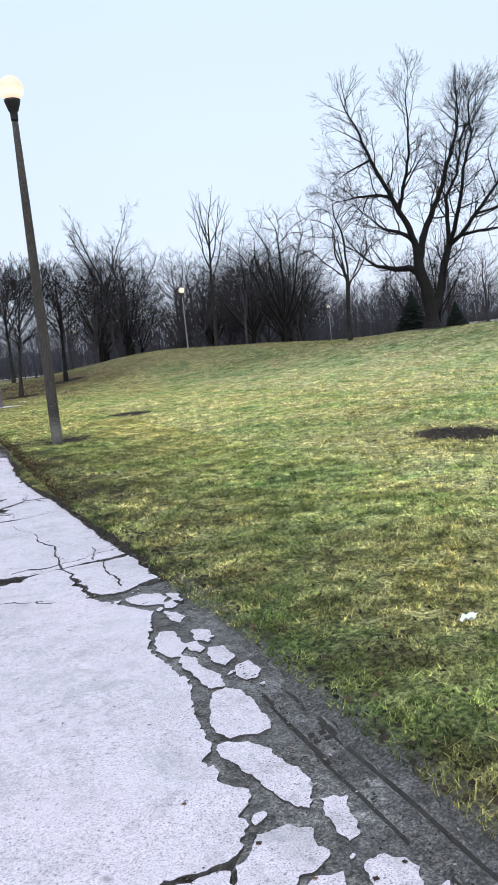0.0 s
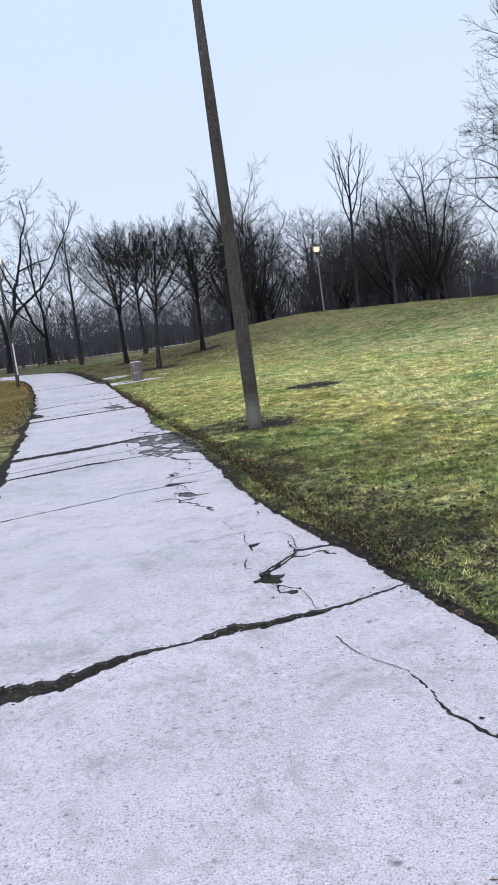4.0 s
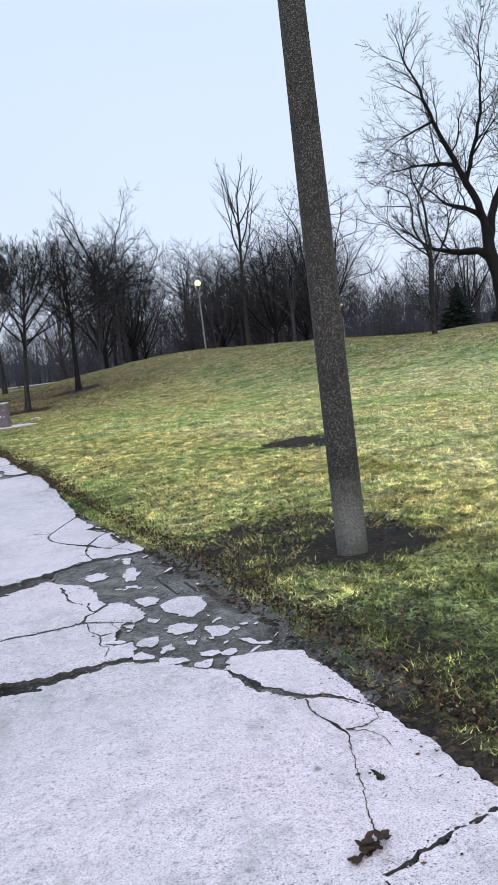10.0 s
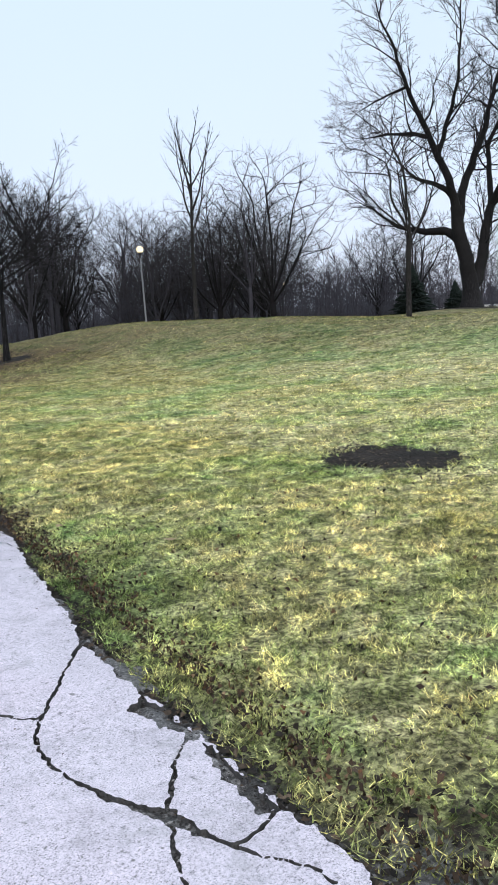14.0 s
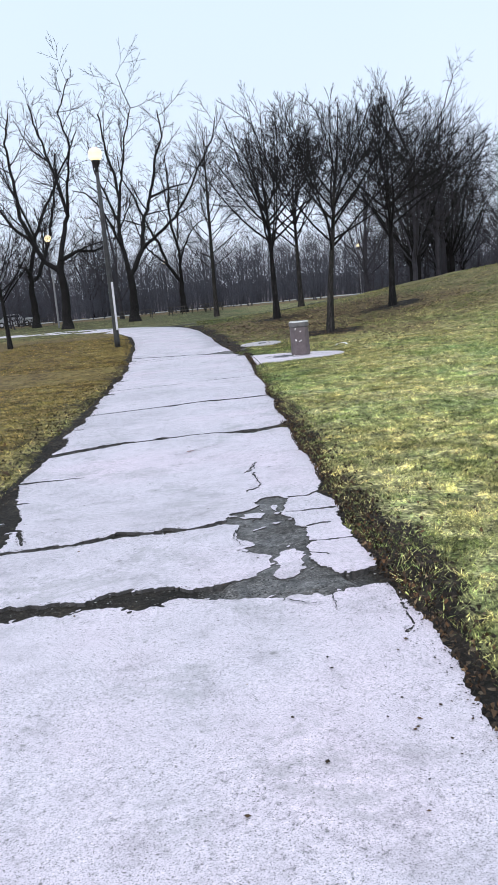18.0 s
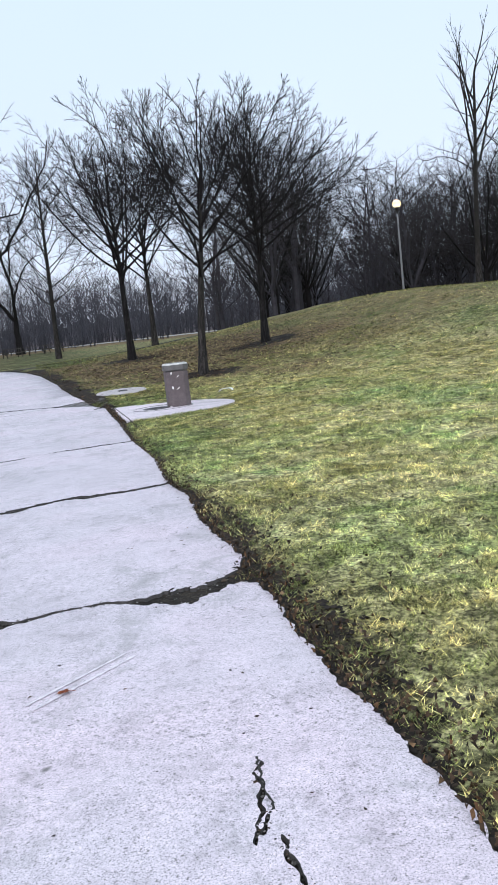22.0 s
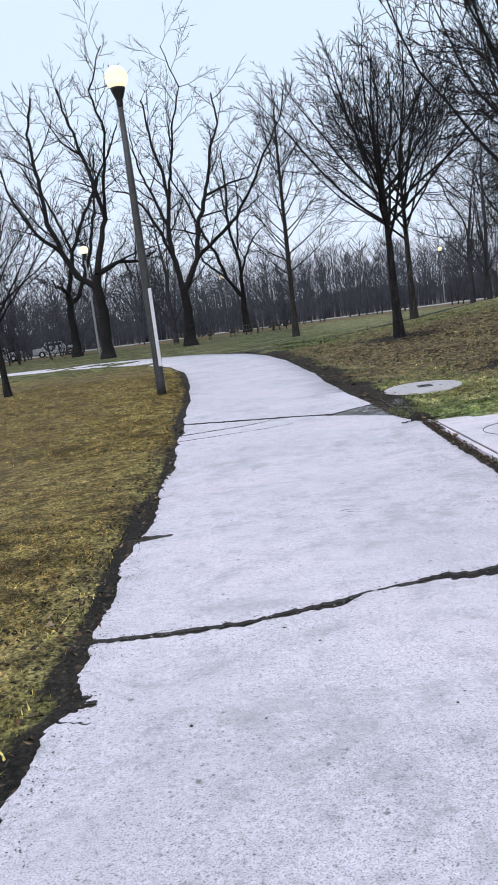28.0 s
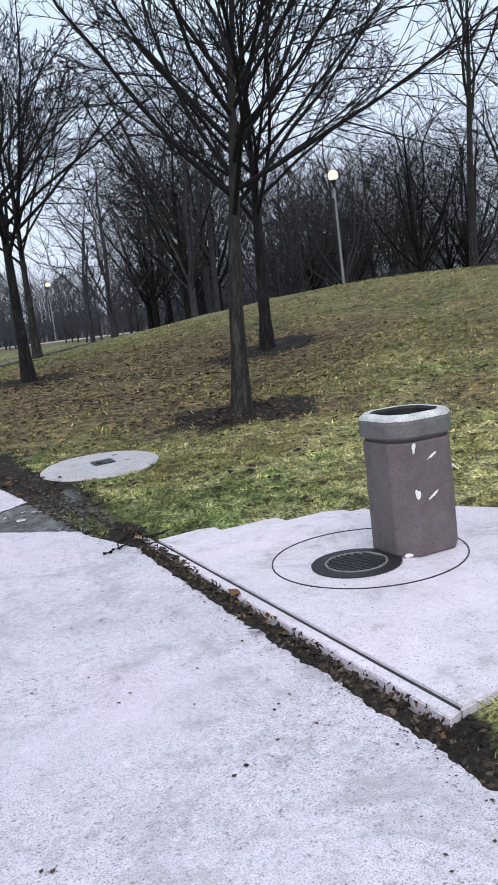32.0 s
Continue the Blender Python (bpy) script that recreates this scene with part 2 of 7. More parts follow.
def make_concrete(name, tint, wet, bumps=0.5, worn=1.0):
    m, n, l, b = material(name, 0.6, spec=0.5)
    pos = world_pos(n)
    big = noise_of(n, l, pos, 0.55, 4, 0.55)
    mid = noise_of(n, l, pos, 5.0, 6, 0.65)
    fleck = noise_of(n, l, pos, 34.0, 5, 0.72)
    fine = noise_of(n, l, pos, 150.0, 3, 0.75)
    a = ramp_of(n, l, big, [(0.3, tuple(0.88 * v for v in tint)), (0.5, tint), (0.7, tuple(k * v for k, v in zip((1.1, 1.04, 1.06), tint)))])
    d = ramp_of(n, l, mid, [(0.28, grey(0.70)), (0.44, grey(0.96)), (0.72, grey(1.08))])
    k = ramp_of(n, l, fleck, [(0.31, grey(0.25)), (0.40, grey(0.88)), (0.52, grey(1.0)), (0.68, grey(1.14))])
    f = ramp_of(n, l, fine, [(0.35, grey(0.35)), (0.45, grey(0.9)), (0.54, grey(1.04)), (0.66, grey(1.22))])
    c = mix_of(n, l, 1.0, a, d, "MULTIPLY")
    rub = ramp_of(n, l, noise_of(n, l, pos, 0.8, 4, 0.6), [(0.38, grey(0.45 * worn)), (0.60, grey(1.0 * worn))])
    c = mix_of(n, l, rub, c, k, "MULTIPLY")
    c = mix_of(n, l, min(0.95, worn), c, f, "MULTIPLY")
    # pits and dark specks
    for scale, lo, hi, gate in ((2.6, 0.02, 0.06, 0.40), (6.0, 0.03, 0.09, 0.46), (15.0, 0.05, 0.13, 0.50), (38.0, 0.08, 0.20, 0.40), (75.0, 0.10, 0.24, 0.42)):
        v = node(n, "TexVoronoi", Scale=scale)
        l.new(mix_of(n, l, 0.04, pos, node_colour(n, l, pos, 20.0)), v.inputs["Vector"])
        spot = ramp_of(n, l, v.outputs["Distance"], [(lo, grey(0.9)), (hi, grey(0))])
        where = ramp_of(n, l, noise_of(n, l, pos, 1.7, 4, 0.6), [(gate - 0.06, grey(0)), (gate + 0.08, grey(1))])
        c = mix_of(n, l, mix_of(n, l, 1.0, spot, where, "MULTIPLY"), c, (0.13, 0.12, 0.115))
    # scoured grey stains
    st = ramp_of(n, l, noise_of(n, l, pos, 1.5, 9, 0.78, 0.5), [(0.53, grey(0)), (0.60, grey(0.34)), (0.72, grey(0.75))])
    c = mix_of(n, l, st, c, (0.27, 0.262, 0.265))
    l.new(c, b.inputs["Base Color"])
    rr = ramp_of(n, l, noise_of(n, l, pos, 1.3, 4, 0.6), [(0.35, grey(wet)), (0.65, grey(wet + 0.25))])
    l.new(rr, b.inputs["Roughness"])
    nrm = bump_of(n, l, b, fleck, bumps, 0.006)
    bump_of(n, l, b, mid, 0.35, 0.015, nrm)
    return m


def node_colour(n, l, vec, scale):
    x = node(n, "TexNoise", Scale=scale, Detail=2.0)
    l.new(vec, x.inputs["Vector"])
    return x.outputs["Color"]


def make_plain(name, colour, rough=0.7, metal=0.0, scale=14.0, depth=0.3, bump=0.3, spec=0.5, local=True):
    """A weathered surface of one colour: mottled at two scales, with a fine grain."""
    m, n, l, b = material(name, rough, metal, spec)
    pos = n.new("ShaderNodeTexCoord").outputs["Object"] if local else world_pos(n)
    a = ramp_of(n, l, noise_of(n, l, pos, scale, 6, 0.7), [(0.3, grey(1 - depth)), (0.7, grey(1 + depth))])
    d = ramp_of(n, l, noise_of(n, l, pos, scale * 9, 3, 0.7), [(0.3, grey(1 - depth * 0.7)), (0.7, grey(1 + depth * 0.7))])
    l.new(mix_of(n, l, 1.0, mix_of(n, l, 1.0, colour, a, "MULTIPLY"), d, "MULTIPLY"), b.inputs["Base Color"])
    bump_of(n, l, b, noise_of(n, l, pos, scale * 6, 4, 0.7), bump, 0.006)
    return m


def make_bark(name, colour, pale):
    m, n, l, b = material(name, 0.9, spec=0.2)
    pos = n.new("ShaderNodeTexCoord").outputs["Object"]
    mp = node(n, "Mapping")
    mp.inputs["Scale"].default_value = (1, 1, 0.22)
    l.new(pos, mp.inputs["Vector"])
    v = noise_of(n, l, mp.outputs[0], 22.0, 6, 0.7)
    c = ramp_of(n, l, v, [(0.35, tuple(0.5 * x for x in colour)), (0.5, colour), (0.68, pale)])
    w = ramp_of(n, l, noise_of(n, l, pos, 1.1, 4, 0.6), [(0.35, grey(0.75)), (0.65, grey(1.2))])
    # lichen pales the foot of the stem; higher up the bark is young and dark
    sep = n.new("ShaderNodeSeparateXYZ")
    l.new(pos, sep.inputs[0])
    up = node(n, "MapRange")
    for key, at in (("From Min", 1.1), ("From Max", 2.4), ("To Min", 0.0), ("To Max", 0.85)):
        up.inputs[key].default_value = at
    l.new(sep.outputs["Z"], up.inputs["Value"])
    c = mix_of(n, l, up.outputs[0], c, tuple(0.30 * x for x in pale))
    l.new(mix_of(n, l, 1.0, c, w, "MULTIPLY"), b.inputs["Base Color"])
    bump_of(n, l, b, v, 0.7, 0.02)
    return m


def make_glow(name, colour, strength, heart=(1.2, 1.05, 0.62), crown=(0.92, 0.62, 0.46)):
    m, n, l, b = material(name, 0.4)
    b.inputs["Base Color"].default_value = (0.35, 0.32, 0.24, 1)
    co = n.new("ShaderNodeTexCoord")
    sep = n.new("ShaderNodeSeparateXYZ")
    l.new(co.outputs["Generated"], sep.inputs[0])
    l.new(ramp_of(n, l, sep.outputs["Z"], [(0.0, tuple(0.95 * v for v in colour)), (0.28, heart), (0.55, colour), (1.0, crown)]), b.inputs["Emission Color"])
    b.inputs["Emission Strength"].default_value = strength
    return m


def make_aggregate(name):
    """Cast pole of exposed aggregate: dark matrix, paler pebbles, washed pale at the foot."""
    m, n, l, b = material(name, 0.75, spec=0.4)
    pos = n.new("ShaderNodeTexCoord").outputs["Object"]
    v = node(n, "TexVoronoi", Scale=140.0)
    l.new(pos, v.inputs["Vector"])
    c = ramp_of(n, l, v.outputs["Color"], [(0.15, (0.018, 0.015, 0.013)), (0.6, (0.036, 0.030, 0.027)), (0.9, (0.16, 0.145, 0.13))])
    c2 = mix_of(n, l, 1.0, c, ramp_of(n, l, noise_of(n, l, pos, 2.2, 5, 0.6), [(0.3, grey(0.7)), (0.7, grey(1.2))]), "MULTIPLY")
    sep = n.new("ShaderNodeSeparateXYZ")
    l.new(pos, sep.inputs[0])
    wob = n.new("ShaderNodeMath")
    wob.operation = "MULTIPLY_ADD"
    l.new(noise_of(n, l, pos, 16.0, 4, 0.7), wob.inputs[0])
    wob.inputs[1].default_value = 0.35
    l.new(sep.outputs["Z"], wob.inputs[2])
    foot = ramp_of(n, l, wob.outputs[0], [(0.30, grey(0.8)), (0.75, grey(0))])
    l.new(mix_of(n, l, foot, c2, mix_of(n, l, 0.7, (0.30, 0.285, 0.265), ramp_of(n, l, v.outputs["Color"], [(0.2, grey(0.4)), (0.8, grey(1.2))]), "MULTIPLY")), b.inputs["Base Color"])
    bump_of(n, l, b, v.outputs["Distance"], 0.6, 0.006)
    return m


def make_scatter(name, stops):
    """Small loose things of one kind, each with its own colour."""
    m, n, l, b = material(name, 0.85, spec=0.25)
    g = n.new("ShaderNodeNewGeometry")
    c = ramp_of(n, l, g.outputs["Random Per Island"], stops)
    mot = ramp_of(n, l, noise_of(n, l, world_pos(n), 60.0, 3, 0.7), [(0.3, grey(0.6)), (0.7, grey(1.3))])
    l.new(mix_of(n, l, 1.0, c, mot, "MULTIPLY"), b.inputs["Base Color"])
    return m


def make_mud(name):
    """Silt that dried and was wetted again: blotched at two scales, gritty, glossier where it is wet."""
    m, n, l, b = material(name, 0.6, spec=0.4)
    pos = world_pos(n)
    big = ramp_of(n, l, noise_of(n, l, pos, 3.2, 6, 0.7, 0.6), [(0.32, (0.042, 0.037, 0.034)), (0.5, (0.086, 0.080, 0.078)), (0.66, (0.15, 0.142, 0.14))])
    mid = ramp_of(n, l, noise_of(n, l, pos, 21.0, 5, 0.75), [(0.33, grey(0.25)), (0.48, grey(0.95)), (0.64, grey(1.8))])
    fine = noise_of(n, l, pos, 95.0, 3, 0.75)
    c = mix_of(n, l, 0.9, big, mid, "MULTIPLY")
    c = mix_of(n, l, 0.9, c, ramp_of(n, l, fine, [(0.37, grey(0.25)), (0.5, grey(1.0)), (0.64, grey(2.3))]), "MULTIPLY")
    l.new(c, b.inputs["Base Color"])
    l.new(ramp_of(n, l, noise_of(n, l, pos, 4.0, 4, 0.6), [(0.4, grey(0.38)), (0.6, grey(0.85))]), b.inputs["Roughness"])
    nrm = bump_of(n, l, b, fine, 0.6, 0.004)
    bump_of(n, l, b, noise_of(n, l, pos, 21.0, 5, 0.75), 0.7, 0.012, nrm)
    return m


M_ground = make_ground()
M_blades = make_blades()
M_path = make_concrete("footpath_concrete", (0.655, 0.59, 0.655), 0.32, 0.8)
M_edge = make_plain("broken_concrete_edge", (0.075, 0.07, 0.068), 0.9, scale=12.0, depth=0.5, bump=0.5, local=False)
M_chips = make_scatter("bark_chips", [(0.0, (0.010, 0.008, 0.007)), (0.6, (0.030, 0.023, 0.018)), (0.9, (0.075, 0.052, 0.036)), (1.0, (0.15, 0.11, 0.075))])
M_damp = make_plain("damp_black_soil", (0.026, 0.022, 0.019), 0.8, scale=9.0, depth=0.5, bump=0.3, local=False)
M_mud = make_mud("wet_grey_mud")
M_pebble = make_scatter("pebbles", [(0.0, (0.03, 0.027, 0.025)), (0.55, (0.07, 0.064, 0.06)), (0.85, (0.15, 0.14, 0.135)), (1.0, (0.38, 0.36, 0.35))])
M_pad = make_concrete("pad_concrete", (0.73, 0.65, 0.71), 0.36, 0.4, 0.45)
M_bin = make_plain("bin_concrete", (0.122, 0.098, 0.101), 0.8, scale=7.0, depth=0.22, bump=0.35)
M_lid = make_plain("lid_concrete", (0.125, 0.118, 0.117), 0.6, scale=9.0, depth=0.3, bump=0.4)
M_rim = make_plain("worn_pale_rim", (0.52, 0.51, 0.50), 0.6, scale=11.0, depth=0.4, bump=0.5)
M_vault = make_concrete("vault_concrete", (0.50, 0.455, 0.47), 0.45, 0.4, 0.6)
M_iron = make_plain("cast_iron", (0.05, 0.05, 0.052), 0.45, 0.7, 20.0, 0.35, 0.3)
M_chip = make_plain("pale_scuff", (0.78, 0.76, 0.74), 0.8, scale=20.0, depth=0.1)
M_scrape = make_plain("rubbed_concrete", (0.70, 0.65, 0.70), 0.7, scale=16.0, depth=0.25, local=False)
M_black = make_plain("black_metal", (0.015, 0.015, 0.016), 0.5, 0.3, 12.0, 0.3, 0.15)
M_steel = make_plain("dark_painted_steel", (0.045, 0.045, 0.047), 0.55, 0.3, 9.0, 0.35, 0.2)
M_conduit = make_plain("galvanised_conduit", (0.62, 0.62, 0.66), 0.5, 0.2, 9.0, 0.15, 0.15)
M_pale = make_plain("grey_pole", (0.22, 0.22, 0.23), 0.6, 0.1, 9.0, 0.2, 0.15)
M_pole = make_aggregate("aggregate_pole")
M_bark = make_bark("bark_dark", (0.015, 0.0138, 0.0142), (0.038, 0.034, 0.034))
# bark for the far wood: distance haze is put into its paler colour
M_bark_far_haze = make_bark("bark_far_haze", (0.042, 0.038, 0.042), (0.10, 0.092, 0.096))
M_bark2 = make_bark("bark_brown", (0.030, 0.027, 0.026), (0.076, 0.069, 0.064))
# far twigs lightened and blued in colour to imitate haze
M_twig_far_haze = make_plain("twigs_far_haze", (0.050, 0.047, 0.055), 0.9, scale=0.15, depth=0.35, bump=0.0, spec=0.1)
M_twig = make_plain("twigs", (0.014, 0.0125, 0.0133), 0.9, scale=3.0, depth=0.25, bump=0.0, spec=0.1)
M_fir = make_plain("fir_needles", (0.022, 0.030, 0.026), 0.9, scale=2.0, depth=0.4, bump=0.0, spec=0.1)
# the furthest twigs and rim carry still more painted haze
M_twig_haze = make_plain("twigs_haze_tint", (0.058, 0.058, 0.069), 0.9, scale=0.15, depth=0.3, bump=0.0, spec=0.1)
M_haze = make_plain("distant_wood_haze_tint", (0.115, 0.108, 0.122), 0.95, scale=0.6, depth=0.5, bump=0.0, spec=0.05, local=False)
M_wood = make_plain("weathered_timber", (0.045, 0.039, 0.036), 0.8, scale=8.0, depth=0.3)
M_leaf = make_scatter("dead_leaves", [(0.0, (0.015, 0.011, 0.008)), (0.5, (0.045, 0.028, 0.018)), (0.8, (0.095, 0.058, 0.032)), (0.95, (0.15, 0.075, 0.035)), (1.0, (0.33, 0.24, 0.14))])
M_paper = make_plain("white_board", (0.75, 0.76, 0.74), 0.6, scale=8.0, depth=0.1)
M_globe = make_glow("lit_globe", (1.0, 0.80, 0.42), 1.15)
M_globe_warm = make_glow("warm_lit_globe", (1.0, 0.58, 0.40), 0.98, (1.15, 0.95, 0.72), (0.95, 0.52, 0.42))
M_globe_far = make_glow("lit_globe_far", (1.0, 0.78, 0.34), 1.4)
M_asphalt = make_plain("asphalt", (0.06, 0.058, 0.058), 0.95, spec=0.1, scale=1.5, depth=0.2, local=False)
M_wet_road = make_plain("wet_road", (0.30, 0.30, 0.315), 0.35, scale=1.2, depth=0.2, local=False)
M_glass = make_plain("dark_glass", (0.02, 0.022, 0.025), 0.1, scale=3.0, depth=0.05, bump=0.0)
M_pale_paint = make_plain("pale_grey_paint", (0.36, 0.37, 0.39), 0.45, scale=3.0, depth=0.06)
M_white = make_plain("white_paint", (0.8, 0.8, 0.8), 0.6, scale=3.0, depth=0.06)

# ---- shape of the land ----
Y_KNOTS = [-60, 0, 5, 10, 16, 22, 27, 31, 36, 42, 46, 51, 58, 66, 73, 84, 125, 300]
Z_KNOTS = [-0.3, -0.03, 0.02, 0.1, 0.2, 0.25, 0.3, 0.34, 0.32, 0.34, 0.46, 0.7, 0.95, 1.2, 1.35, 1.45, 2.2, 3.5]
MOUNDS = [(17.35, 60.67, 14.86, 8.38, -1.45, 1.73), (36.66, 54.0, 14.17, 6.26, -2.78, 1.52), (27.98, 31.85, 7.51, 17.95, 0.6, 1.67)]


def land(x, y):
    x, y = np.asarray(x, float), np.asarray(y, float)
    z = np.interp(y, Y_KNOTS, Z_KNOTS)
    for cx, cy, sx, sy, r, a in MOUNDS:
        c, s = math.cos(r), math.sin(r)
        u, v = ((x - cx) * c + (y - cy) * s) / sx, (-(x - cx) * s + (y - cy) * c) / sy
        z = z + a * np.exp(-u * u - v * v)
    return z


def level(x, y):
    return float(land(x, y))


# the two edges of the path along its length
R_Y = [-8, 1.5, 3, 4.6, 5.5, 6.1, 6.6, 7.1, 8, 8.8, 9.6, 10.2, 10.8, 11.3, 12.4, 12.9, 13.5, 14.2, 15.3, 17.9, 18.4, 18.9, 19.3, 19.9, 20.6, 21.2, 21.8, 22.3, 22.7, 23.1, 24.1, 24.5, 25.4, 25.8, 26.2, 26.5, 26.8, 27.1, 27.5, 28.1, 28.5, 29, 29.6, 29.95, 30.12, 30.3, 30.5, 30.9, 31.7, 32.8, 33.5, 35.5, 37.4, 41, 43, 43.7, 44, 44.4, 46.2, 48, 51.5, 57, 62, 66]
R_X = [1.2, 1.2, 1.22, 1.26, 1.28, 1.27, 1.24, 1.21, 1.17, 1.15, 1.11, 1.04, 1.01, 0.98, 0.96, 0.97, 1.02, 1.02, 1.08, 1.08, 1.05, 1.04, 0.99, 0.96, 1.04, 1.07, 1.11, 1.19, 1.16, 1.21, 1.27, 1.21, 1.19, 1.14, 1.18, 1.2, 1.12, 1.18, 1.22, 1.24, 1.2, 1.19, 1.24, 1.24, 1.05, 1.2, 1.28, 1.26, 1.24, 1.34, 1.27, 1.4, 1.36, 1.46, 1.46, 1.46, 1.38, 1.25, 1.12, 0.85, 0.6, 0.1, -0.8, -1.9]
L_Y = [-8, 10, 21, 28, 33, 35, 36.2, 36.4, 36.7, 38.4, 40.7, 43, 46, 50, 56, 60, 63]
L_X = [-1.5, -1.45, -1.42, -1.43, -1.48, -1.6, -1.63, -1.5, -1.62, -1.68, -1.73, -1.79, -1.95, -2.15, -2.75, -3.4, -4.4]


def wobble(x, y, scale, seed=0.0):
    """Smooth, cheap noise of about -1 to 1 for arrays."""
    x, y = np.asarray(x, float) * scale + seed * 7.3, np.asarray(y, float) * scale - seed * 3.1
    return (np.sin(1.7 * x + 2.3 * np.sin(0.9 * y + 0.4)) + np.sin(2.1 * y + 1.9 * np.sin(1.3 * x + 1.1)) + 0.6 * np.sin(4.3 * x - 3.7 * y + 1.2 * np.sin(2.9 * y))) / 2.6


def right_edge(y):
    return np.interp(y, R_Y, R_X)


def left_edge(y):
    return np.interp(y, L_Y, L_X)


def out_of_path(x, y):
    """Metres outside the path's edges; negative on the path."""
    return np.maximum(x - right_edge(y), left_edge(y) - x)


BARE_SPOTS = [  # x, y, reach both ways, and how bare at most
    (2.35, 16.6, 0.62, 0.62, 0.75), (2.0, 17.2, 0.9, 0.9, 0.56), (1.7, 16.0, 0.5, 1.4, 0.34), (1.45, 13.4, 0.45, 1.6, 0.40), (1.5, 11.0, 0.5, 2.6, 0.36), (1.7, 8.6, 0.5, 1.8, 0.30),
    (1.34, 25.8, 0.14, 1.6, 0.46), (1.38, 25.2, 0.18, 1.1, 0.55), (1.3, 22.6, 0.10, 1.8, 0.42), (1.33, 29.2, 0.13, 1.2, 0.46), (1.42, 31.6, 0.10, 1.2, 0.42),
    (5.25, 22.95, 0.62, 0.85, 1), (7.0, 9.8, 0.55, 0.75, 1), (4.7, 48.2, 1.1, 0.9, 0.8), (8.2, 53.9, 1.3, 1.0, 0.9), (3.8, 58.4, 1.3, 1.2, 0.9), (25.4, 46.2, 1.0, 1.0, 0.6), (37, 53.9, 2.2, 2.0, 0.9),
    (1.53, 42.1, 0.2, 2.6, 1), (1.35, 46.0, 0.4, 1.2, 1), (1.1, 47.6, 0.42, 1.6, 1), (0.85, 50.5, 0.42, 2.2, 1), (0.45, 54.5, 0.45, 2.5, 1), (0.0, 58.5, 0.5, 2.5, 1)]


def bare_amount(x, y):
    d = out_of_path(x, y)
    width = 0.03 + 0.07 * wobble(x * 0, y, 0.9, 2) + 0.05 * (np.asarray(x) < 0)
    b = np.clip(1.25 - np.maximum(d, 0) / np.maximum(width + 0.05 - 0.03 * (y > 17.8) * (x > 0), 0.025) * 0.75, 0, 1) * (y < 64)
    b = np.maximum(b, np.where(((y > 17.8) | (y < 9)) & (x > 0), 0.34, 0.48) * np.clip(1.1 - d / 1.3, 0, 1) * np.clip(0.5 + wobble(x, y, 0.8, 5) + 0.6 * wobble(x, y, 2.6, 8), 0, 1) * np.clip((41 - y) / 5, 0.25, 1) * (y < 64))
    for cx, cy, rx, ry, cap in BARE_SPOTS:
        q = np.hypot((x - cx) / rx, (y - cy) / ry) + 0.22 * wobble(x, y, 2.2, 3) + 0.22 * wobble(x, y, 7.5, 4)
        b = np.maximum(b, np.clip(1.5 - q * 1.1, 0, cap))
    return b


def litter_amount(x, y):
    q = np.hypot((x - 5.5) / 5.5, (y - 55) / 8.5) + 0.25 * wobble(x, y, 0.5, 1)
    a = np.clip(1.35 - q, 0, 0.75)
    q2 = np.hypot((x - 21) / 18, (y - 58) / 9) + 0.25 * wobble(x, y, 0.3, 4)
    a = np.maximum(a, np.clip(1.3 - q2, 0, 0.34))
    left = np.clip((-1.5 - x) / 3, 0, 1) * np.clip((y - 18) / 4, 0, 1) * np.clip((64 - y) / 4, 0, 1) * 0.32
    return np.maximum(a, np.maximum(left, 0.5 * (y > 104)))


SILT = [(0.2, 1.4, 14.4, 18.0), (0.3, 1.1, 24.7, 26.9), (0.6, 1.5, 1.0, 5.4), (0.6, 1.1, 18.0, 19.3), (0.4, 1.6, 44.4, 46.0)]


def grit_amount(x, y):
    d = x - right_edge(y)
    along = np.maximum(np.clip((5.4 - y) / 0.6, 0, 1), np.clip(1 - np.abs(y - 16.6) / 1.6, 0, 1) * 0.9)
    side = np.clip(1 - np.maximum(d - 0.16 - 0.04 * wobble(x * 0, y, 1.3, 6), 0) / 0.08, 0, 1) * (d > -1.3)
    under = 0.06 * (out_of_path(x, y) < 0.05)
    for x0, x1, y0, y1 in SILT:
        under = np.maximum(under, 0.95 * ((x > x0) & (x < x1) & (y > y0) & (y < y1)))
    return np.maximum(along * side, under)


def in_outline(x, y, pts):
    hit = np.zeros(np.shape(x), bool)
    for (ax, ay), (bx, by) in zip(pts, pts[1:] + pts[:1]):
        hit ^= ((ay > y) != (by > y)) & (x < (bx - ax) * (y - ay) / (by - ay + 1e-12) + ax)
    return hit


def spread(fine_from, fine_to, step, reach_low, reach_high, ratio):
    mid = list(np.arange(fine_from, fine_to + 1e-6, step))
    lo, s, v = [], step, fine_from
    while v > reach_low:
        s *= ratio
        v -= s
        lo.append(v)
    hi, s, v = [], step, mid[-1]
    while v < reach_high:
        s *= ratio
        v += s
        hi.append(v)
    return np.array(lo[::-1] + mid + hi)


